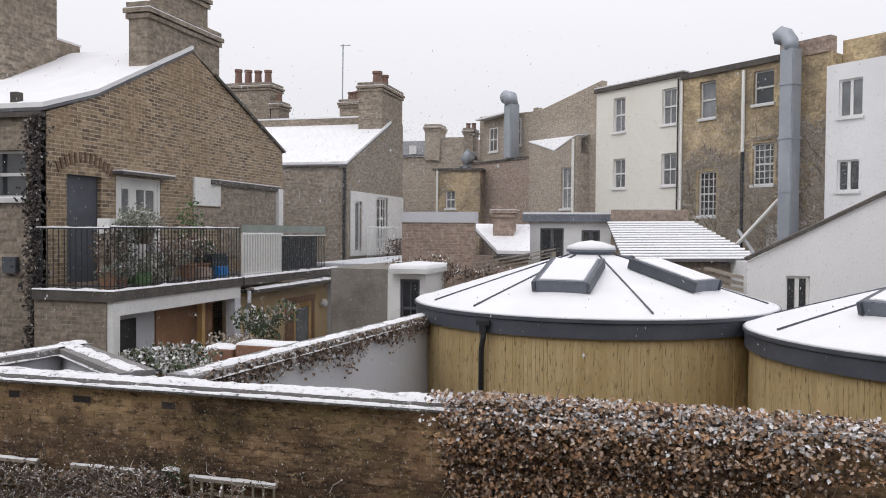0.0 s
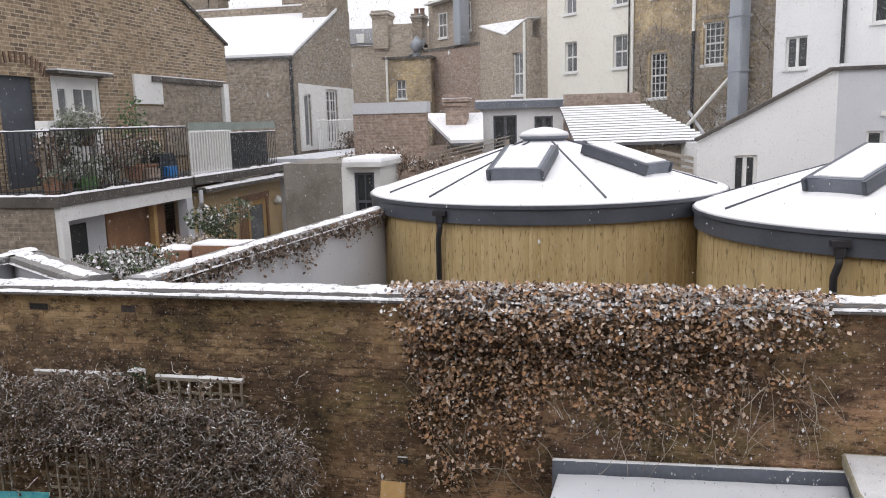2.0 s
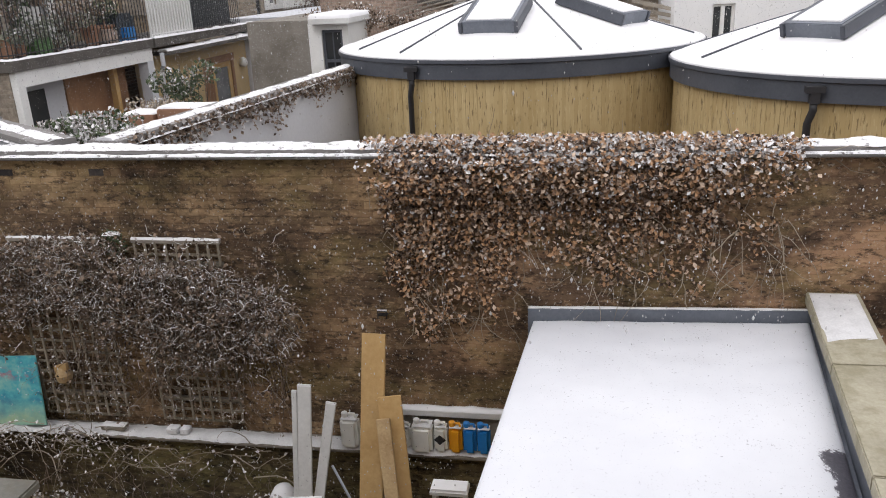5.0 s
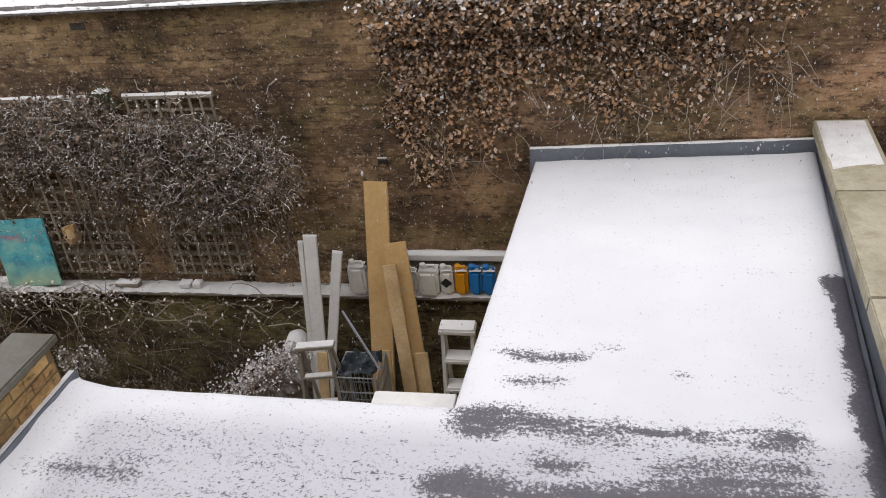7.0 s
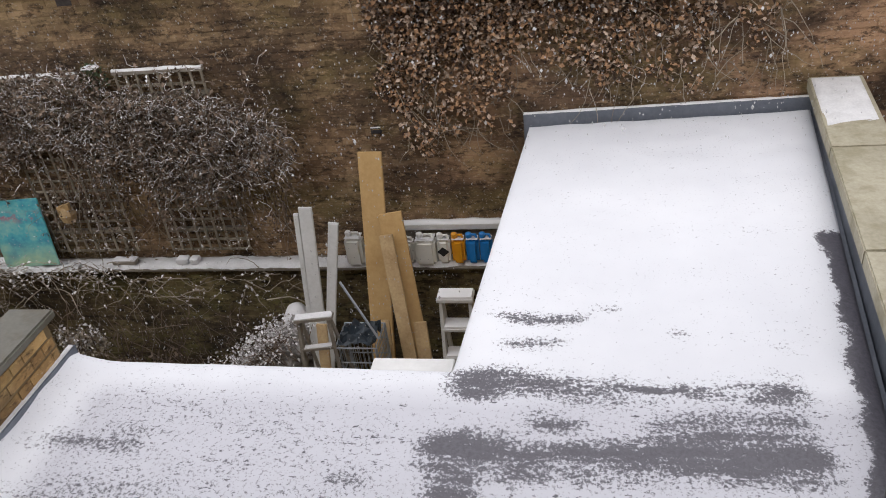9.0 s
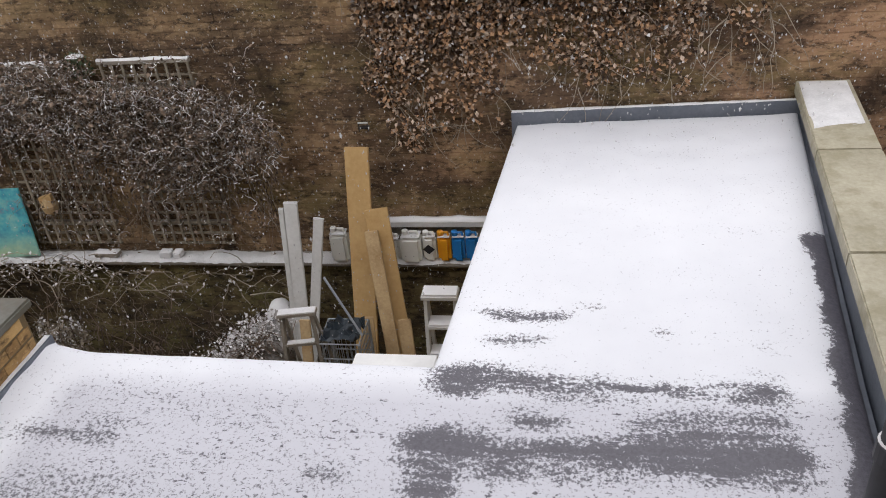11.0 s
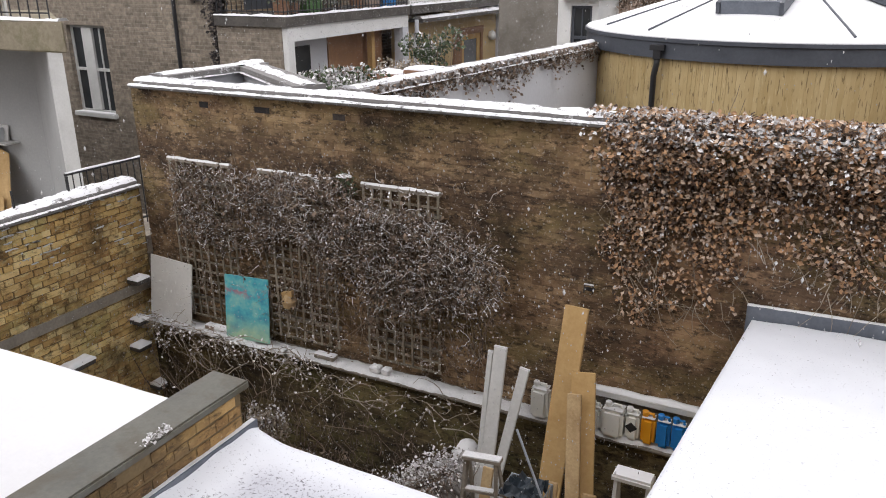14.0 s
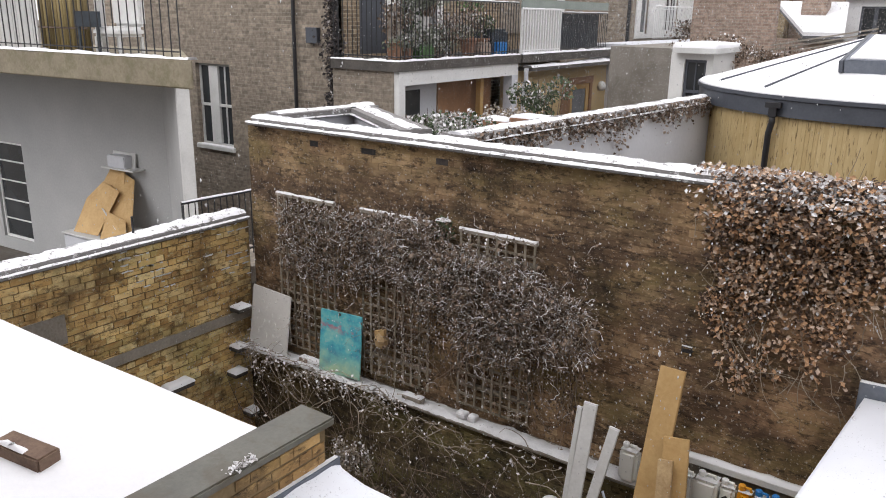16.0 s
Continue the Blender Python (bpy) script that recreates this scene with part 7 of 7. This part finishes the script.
part("drainpipe", Shape().tube([(2.2, -0.08, 4), (2.2, -0.08, 11)], 0.06, 8), BLACK, house_r)
back_r = block("raised_parapet_house", "yellow-red brick parapet behind the white house", 10.45, 18.0, 12.0, YELLOW, (), 7, 0.6)
chimney("chimney_stack", "distant stack of three clay pots on the cream house", -0.95, 0.15, 3.0, 4.0, 11.0, 12.2, [(-0.75, 3.5, 0.15, 0.5), (-0.4, 3.5, 0.15, 0.5), (-0.05, 3.5, 0.15, 0.5)], SOOT, TD)
duct = thing("extract_duct", "tall grey metal kitchen extract duct up the back wall", "duct", at=TD)
part("riser", Shape().box(9.25, -0.90, 5.6, 9.72, -0.42, 11.75), STEEL, duct, bevel=0.03)
for z in (7.2, 8.9, 10.6):
    part("flange", Shape().box(9.22, -0.93, z, 9.75, -0.39, z + 0.05), STEEL, duct)
part("cowl", Shape().tube([(9.48, -0.66, 11.70), (9.46, -0.66, 11.95), (9.32, -0.66, 12.16), (9.0, -0.66, 12.30)], 0.29, 4), STEEL, duct, "bent cowl", smooth=True)
# the cowl is capped; a dark disc paints the shade inside its opening
part("mouth_shade", Shape().tube([(9.01, -0.66, 12.295), (8.98, -0.66, 12.308)], 0.26, 4), FASCIA, duct)

def yellow_house_creeper():
    r = random.Random(88)
    b, st = Shape(), Shape()
    n = 0
    while n < 15000:
        x, z = r.uniform(4.65, 10.42), r.uniform(4.6, 10.2)
        top = 8.6 + 0.17 * (x - 4.7) + 0.7 * noise.noise(Vector((x * 0.8, 2, 0))) + r.uniform(-0.25, 0.1)
        if z > top or (noise.noise(Vector((x * 1.1, z * 1.1, 4))) < -0.22 and r.random() < 0.7):
            continue
        if any(u - 0.1 < x < v + 0.1 and c - 0.1 < z < d + 0.1 for u, v, c, d in yh):
            continue
        n += 1
        p = TD @ Vector((x, -0.07 - 0.03 * r.random(), z))
        leaf(b, p, r.uniform(0.05, 0.13), r, (-1.3, -1.6, 0.9))
        if r.random() < 0.008:
            twig_run(st, p, (r.uniform(-0.5, 0.5), 0, 1), r.uniform(0.4, 1.0), 0.012, r, 0.0, 4, 0.25)
    root = thing("house_creeper", "withered grey-brown creeper over the yellow brick wall", "climbing plant", kind="stuff")
    part("leaves", b, CREEPER_GREY, root)
    part("stems", st, TWIG, root)


yellow_house_creeper()
dk = block("brown_back_house", "dull brown brick back house with a sloping parapet", -9.0, 0.0, 9.6, FARBRICK, [], 7, 0.3, 0, [(-9.0, 9.6), (0.0, 9.6), (0.0, 12.35), (-4.3, 11.55), (-4.3, 11.75), (-4.6, 11.75), (-4.6, 11.6), (-9.0, 11.85)])
part("eaves_snow", Shape().beam((0.3, -0.25, 11.62), (3.2, -0.25, 11.70), 0.5, 0.08), SNOW, dk, "snow on the lower eaves")
wing_b = block("brick_wing", "brown brick rear wing with a valley roof full of snow", -3.9, -0.7, 9.3, FARBRICK, [(-1.65, -1.0, 6.9, 8.7)], 1.0, -0.5, 0, [(-3.9, 9.3), (-0.7, 9.3), (-0.7, 10.0), (-2.1, 9.45), (-3.9, 10.0)])
window(wing_b, 2.25, 2.9, 6.9, 8.7, "sash", GLASS_PALE, WHITE, True, 0.1, (1, 1))
part("valley_snow", Shape().extrude([(0.0, -0.03, 10.02), (1.8, -0.03, 9.47), (3.2, -0.03, 10.02), (3.2, 0.75, 10.1), (0.0, 0.75, 10.1)], (0, 0, 0.05)), SNOW, wing_b, "snow in the valley roof")
part("drainpipe", Shape().tube([(3.1, -0.08, 5), (3.1, -0.08, 9.9)], 0.06, 8), HDPE, wing_b, "pale drainpipe")
wing_c = block("brick_wing", "warm brown brick rear wing with a flat parapet", -8.8, -4.0, 9.3, RED, [], 0.8, -0.35)
part("parapet", Shape().box(0, -0.06, 9.3, 4.8, 0.3, 9.4), DARK_TILE, wing_c)
window(dk, 0.9, 1.6, 9.95, 11.15, "sash", GLASS_PALE, WHITE, True, -0.03, (1, 1))
window(dk, 3.0, 3.5, 10.1, 11.4, "sash", GLASS_PALE, WHITE, True, -0.03, (0, 1))
duct2 = thing("extract_duct", "grey extract duct on the brown back house", "duct", at=TD)
part("riser", Shape().box(-5.75, -0.6, 9.4, -5.2, -0.05, 12.0), STEEL, duct2, bevel=0.03)
part("cowl", Shape().tube([(-5.47, -0.35, 11.95), (-5.52, -0.35, 12.3), (-5.95, -0.35, 12.4)], 0.33, 12), STEEL, duct2, smooth=True)
# dark disc on the closed cowl end, painted as the shade within
part("mouth_shade", Shape().tube([(-5.94, -0.35, 12.4), (-5.98, -0.35, 12.405)], 0.29, 12), FASCIA, duct2)
duct3 = thing("extract_duct", "lower grey duct beside the rear wing", "duct", at=TD)
part("riser", Shape().box(-9.75, -0.55, 5.5, -9.05, -0.1, 9.3), STEEL, duct3, bevel=0.03)
part("elbow", Shape().tube([(-9.4, -0.32, 9.2), (-9.35, -0.32, 9.6), (-8.9, -0.32, 9.9)], 0.33, 12), STEEL, duct3, smooth=True)

# distant brick blocks in the gap between the houses
far = thing("distant_house", "distant brown house with a chimney and slate roof", "house")
part("wall", Shape().box(-15, 40, 0, -9.4, 46, 9.8), FARBRICK, far)
part("roof", Shape().extrude([(-15, 39.9, 9.8), (-11.9, 39.9, 9.8), (-11.9, 43, 10.9), (-15, 43, 10.9)], (0, 0, 0.1)), SLATE, far, "blue-grey slate roof")
part("parapet", Shape().box(-11.9, 40.05, 9.8, -9.45, 46, 10.8), FARBRICK, far)
part("window", Shape().box(-12.9, 39.93, 9.95, -12.5, 40.1, 10.4), WHITE, far)
chimney("chimney_stack", "distant squat brown brick chimney", -12.0, -11.2, 39.8, 41, 9.6, 11.45, [], FARBRICK)
chimney("chimney_stack", "distant brick chimney with two pots", -9.9, -9.4, 39.8, 41, 9.6, 11.2, [(-9.8, 40.4, 0.13, 0.35), (-9.5, 40.4, 0.13, 0.35)], SOOT)
yb = thing("yellow_annexe", "small yellow brick annexe with a white window", "house", at=pose(-10.9, 38.0, 0))
part("wall", holed_wall(2.3, 0, 8.9, [(0.55, 1.05, 7.0, 7.9)], 0.3), YELLOW, yb)
window(yb, 0.55, 1.05, 7.0, 7.9, "sash", GLASS_PALE, WHITE, True, 0.1, (1, 1))
part("body", Shape().box(0.02, 0.3, 0, 2.28, 2, 8.88), YELLOW, yb)
part("eaves_board", Shape().box(-0.1, -0.15, 8.9, 2.4, 2, 9.0), DARK_TILE, yb)
part("drainpipe", Shape().tube([(0.12, -0.08, 0), (0.12, -0.08, 8.9)], 0.06, 8), HDPE, yb)

# ---------------------------------------------------------------- low buildings in the middle distance
rw = structure("red_yard_wall", Shape().box(-7.0, 21.0, 0, -4.95, 21.3, 6.12), RED, "dull red brick yard wall", "wall")
part("band", Shape().box(-7.0, 20.97, 6.12, -4.9, 21.4, 6.42), RENDER_GREY, rw, "pale grey band along the top")
annex = thing("white_annexe", "low white annexe with dark windows and a flat roof", "annexe", at=pose(-3.95, 24.0, 0))
ah = [(0.40, 1.12, 4.9, 6.0), (1.65, 2.2, 5.45, 5.95)]
part("wall", holed_wall(2.6, 0, 6.2, ah, 0.25), RENDER_WHITE, annex)
for a, b, c, d in ah:
    window(annex, a, b, c, d, "casement", GLASS, BLUEGREY, False, 0.06, (0, 0))
part("fascia", Shape().box(-0.12, -0.2, 6.2, 2.75, 2, 6.42), LEAD, annex, "grey roof edge")
part("snow", Shape().box(-0.1, -0.18, 6.424, 2.72, 2, 6.48), SNOW, annex)
part("body", Shape().box(0.02, 0.25, 0, 2.58, 2, 6.18), RENDER_WHITE, annex)
lean = thing("lean_to", "lean-to with a snow-covered slope", "lean-to")
roof_slab(lean, [(-4.42, 21.7, 5.20), (-3.49, 21.7, 5.20), (-3.80, 23.6, 5.95), (-5.60, 23.6, 5.97)])
part("wall", Shape().prism([(-4.38, 21.8), (-3.55, 21.8), (-3.85, 23.5), (-5.45, 23.5)], 0, 5.15), RED, lean)
part("eaves_board", Shape().box(-4.5, 21.6, 5.1, -3.45, 21.75, 5.2), DARK_TILE, lean)
chimney("chimney_stack", "short brick chimney with snow on its cap", -4.75, -4.15, 22.7, 23.2, 5.5, 6.62, [], RED)
rib = thing("ribbed_roof_shed", "long shed with a ribbed roof striped by snow", "shed")
part("wall", Shape().prism([(-1.5, 20.3), (2.2, 20.3), (2.2, 23.4), (-1.5, 23.4)], 0, 5.15), SOOT, rib)
part("roof", Shape().extrude([(-0.9, 20.0, 5.16), (2.35, 20.0, 5.22), (0.85, 23.2, 6.16), (-1.5, 23.2, 6.14)], (0, 0, 0.06)), SLATE, rib, "grey sheet roof")
for k in range(15):
    f = (k + 0.4) / 15
    a, b = Vector((-0.9, 20.0, 5.232)).lerp(Vector((-1.5, 23.2, 6.212)), f), Vector((2.35, 20.0, 5.292)).lerp(Vector((0.85, 23.2, 6.232)), f)
    part("snow_band", Shape().beam(a, b, 0.145, 0.012, (0, -0.293, 0.956)), SNOW, rib, "band of snow between ribs")
part("back_wall", Shape().box(-1.4, 23.4, 0, 0.75, 23.7, 6.55), RED, rib, "red brick wall behind the roof")
for k in range(3):
    part("lath", Shape().beam((0.9 + 0.05 * k, 19.4, 4.75 + 0.16 * k), (2.0, 19.2, 4.55 + 0.14 * k), 0.05, 0.08), GREYWOOD, rib, "weathered timber lath")

shed_m = pose(1.90, 19.0, 0, 0, 0, 15.1)
shed = thing("white_lean_to_house", "white rendered house with a sloping roofline and dark windows", "house", at=shed_m)
sh = [(0.88, 1.42, 4.03, 4.93)]
part("wall", holed_wall(3.25, 0, 5.25, sh, 0.25, [(0, 5.25), (3.25, 5.25), (3.25, 6.78), (3.05, 6.78)]), RENDER_WHITE, shed)
window(shed, 0.88, 1.42, 4.03, 4.93, "casement", GLASS, WHITE, True, 0.06, (0, 0), False)
part("verge", Shape().beam((-0.05, -0.02, 5.31), (3.06, -0.02, 6.83), 0.12, 0.08), DARK_TILE, shed, "dark verge")
part("verge_top", Shape().beam((3.02, -0.02, 6.83), (3.3, -0.02, 6.83), 0.12, 0.08), DARK_TILE, shed)
part("body", Shape().box(0.1, 0.25, 0, 3.2, 5, 5.24), RENDER_WHITE, shed)
# side of the same white house; its shade is put into grey render
shed2 = thing("shaded_side_house", "side wall with a small window, its shade put into grey render", "house", at=pose(1.90 + 3.25 * 0.9655, 19.0 + 3.25 * 0.2605, 0, 0, 0, -8))
part("wall", holed_wall(7.0, 0, 6.80, [(0.64, 0.98, 4.82, 5.42)], 0.25), RENDER_GREY, shed2)
window(shed2, 0.64, 0.98, 4.82, 5.42, "plain", GLASS, WHITE, True, 0.06, (0, 0), False)
part("roof_edge", Shape().box(0, -0.08, 6.8, 7, 0.3, 6.88), DARK_TILE, shed2)
part("roof_snow", Shape().box(0.02, -0.06, 6.884, 7, 3, 6.95), SNOW, shed2)
part("body", Shape().box(0.02, 0.25, 0, 6.98, 3, 6.78), RENDER_GREY, shed2)
part("vent", Shape().box(0.90, -0.06, 5.75, 1.02, -0.003, 5.87), WHITE, shed2, "white wall vent")
shrub("far_shrubs", "bare brown shrubs in the far yards", (-5.6, 17.6, 5.0), (1.0, 0.6, 0.35), 700, 0.08, TWIG, 0.3, 71, 0.0)
shrub("far_shrubs", "bare brown shrubs beside the round roof", (-4.2, 17.5, 5.0), (1.2, 0.5, 0.25), 500, 0.07, TWIG, 0.3, 72, 0.0)
pergola = thing("pergola", "weathered timber rails beside the round pavilion", "pergola")
for k in range(4):
    part("rail", Shape().beam((-4.6 + 0.1 * k, 18.2, 4.75 + 0.12 * k), (-2.4, 18.8, 5.25 + 0.08 * k), 0.04, 0.03), GREYWOOD, pergola)
part("post", Shape().box(-4.5, 18.2, 0, -4.42, 18.3, 4.9), GREYWOOD, pergola)
part("post", Shape().box(-2.5, 18.75, 0, -2.42, 18.85, 5.4), GREYWOOD, pergola)


# ---------------------------------------------------------------- single bricks of the nearest walls, last
def bricks(parent, place, length, z0, z1, mat, near, seed, skip=None, gap=0.007, proud=0.006, wild=0.003):
    """Bricks in courses of 75 mm on a wall's face: those inside the stretch `near` are single parts, the rest one mesh."""
    r = random.Random(seed)
    s = Shape()
    half = {}
    count = 0
    for row in range(int((z1 - z0) / 0.075)):
        z = z0 + row * 0.075
        x = -0.165 * (row % 2) - r.uniform(0, 0.05)
        k = 0
        while x < length:
            w = (0.215 if k % 2 == 0 else 0.1025) * r.uniform(0.98, 1.02)
            k += 1
            a, b = max(0.0, x), min(length, x + w)
            x += w + gap
            if b - a < 0.04 or (skip and skip(a, z)):
                continue
            dy = r.uniform(-wild, wild)
            if r.random() < 0.02:
                dy -= 0.006
            if near[0] < a < near[1] and near[2] < z < near[3] and count < 290:
                key = round(b - a, 2)
                if key not in half:
                    half[key] = Shape().box(0, -0.001, 0, b - a, proud, 0.065).mesh("brick", mat, 0.002)
                ob = new("brick", half[key])
                ob.parent = parent
                ob.matrix_world = place @ Matrix.Translation((a, -proud - dy, z)) @ Matrix.Rotation(r.uniform(-2.6, 2.6) * wild, 4, "Y")
                count += 1
                continue
            q = len(s.v)
            z = z0 + row * 0.075 + r.uniform(-0.004, 0.004)
            s.v.extend([tuple(place @ Vector(p)) for p in ((a, -proud - dy, z), (b, -proud - dy, z), (b, -proud - dy, z + 0.065), (a, -proud - dy, z + 0.065), (a, 0.002, z), (b, 0.002, z), (b, 0.002, z + 0.065), (a, 0.002, z + 0.065))])
            s.f.extend([tuple(q + i for i in f) for f in ((0, 1, 2, 3), (1, 5, 6, 2), (4, 0, 3, 7), (3, 2, 6, 7), (0, 4, 5, 1))])
    part("brickwork", s, mat, parent, "courses of worn brick", kind="stuff")


bricks(wall_north, pose(-7.34, 6.43, 0), 12.5, 1.56, 4.36, BRICK, (3.2, 5.4, 3.6, 4.3), 1, lambda x, z: 4.15 < z < 4.22 and any(abs(x - c) < w for c, w in ((1.02, 0.07), (1.82, 0.10), (2.85, 0.06))), 0.006, 0.004)
# the wall core closes these gaps, so flat dark patches paint their shade
part("cavity", Shape().box(-6.36, 6.4275, 4.187, -6.19, 6.44, 4.25).box(-5.57, 6.4275, 4.187, -5.35, 6.44, 4.248).box(-4.56, 6.4275, 4.187, -4.41, 6.44, 4.25), TWIG_DARK, wall_north, "dark patch painted as shade where bricks are missing")
bricks(plinth, pose(-7.34, 6.28, 0), 6.9, 0.0, 1.51, BRICK_MOSSY, (3.5, 5.0, 0.6, 1.3), 2)
bricks(wall_west, pose(-7.43, 3.0, 0, 0, 0, 90), 3.4, 0.0, 3.15, BRICK_YELLOW, (0.9, 2.7, 2.2, 3.1), 3, None, 0.010, 0.012, 0.007)
bricks(party_wall, pose(-3.02, 0.6, 0, 0, 0, 90), 2.56, 2.97, 3.20, BRICK_ORANGE, (0, 9, 0, 9), 4, None, 0.006, 0.005)


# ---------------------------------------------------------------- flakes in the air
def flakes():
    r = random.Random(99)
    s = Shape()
    # zones chosen so the flakes stand against dark walls in the camera's view
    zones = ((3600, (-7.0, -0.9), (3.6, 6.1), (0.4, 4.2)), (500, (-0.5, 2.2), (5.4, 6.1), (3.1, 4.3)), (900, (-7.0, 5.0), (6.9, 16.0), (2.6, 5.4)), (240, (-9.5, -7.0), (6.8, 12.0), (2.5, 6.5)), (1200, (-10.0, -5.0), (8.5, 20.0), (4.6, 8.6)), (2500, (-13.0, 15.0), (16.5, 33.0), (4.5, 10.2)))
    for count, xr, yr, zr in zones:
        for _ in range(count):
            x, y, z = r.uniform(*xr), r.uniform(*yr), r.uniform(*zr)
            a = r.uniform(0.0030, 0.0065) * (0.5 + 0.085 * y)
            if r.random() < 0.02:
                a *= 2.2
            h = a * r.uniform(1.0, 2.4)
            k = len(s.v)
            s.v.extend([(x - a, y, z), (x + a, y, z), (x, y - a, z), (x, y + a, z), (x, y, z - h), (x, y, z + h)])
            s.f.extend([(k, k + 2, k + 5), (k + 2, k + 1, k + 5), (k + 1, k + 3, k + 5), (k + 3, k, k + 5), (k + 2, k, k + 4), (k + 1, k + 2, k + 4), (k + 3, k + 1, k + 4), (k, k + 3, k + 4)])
    # haze stand-in: sub-pixel flakes in a wedge across the camera's view
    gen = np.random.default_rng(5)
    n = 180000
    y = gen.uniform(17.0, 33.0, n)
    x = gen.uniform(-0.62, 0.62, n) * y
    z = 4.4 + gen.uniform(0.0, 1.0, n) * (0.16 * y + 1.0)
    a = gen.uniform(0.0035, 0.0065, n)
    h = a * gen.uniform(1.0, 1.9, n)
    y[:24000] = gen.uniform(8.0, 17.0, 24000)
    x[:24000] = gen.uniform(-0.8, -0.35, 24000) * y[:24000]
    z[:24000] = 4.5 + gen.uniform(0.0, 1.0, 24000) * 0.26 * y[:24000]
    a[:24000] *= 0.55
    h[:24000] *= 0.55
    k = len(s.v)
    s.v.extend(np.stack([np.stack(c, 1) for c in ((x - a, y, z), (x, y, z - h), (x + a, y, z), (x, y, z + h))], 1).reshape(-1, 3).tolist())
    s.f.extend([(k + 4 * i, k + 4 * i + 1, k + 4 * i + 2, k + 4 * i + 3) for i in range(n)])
    solid("falling_snow", s, FLAKE, "fine white snowflakes falling through the air", "snowflakes", "", "stuff")


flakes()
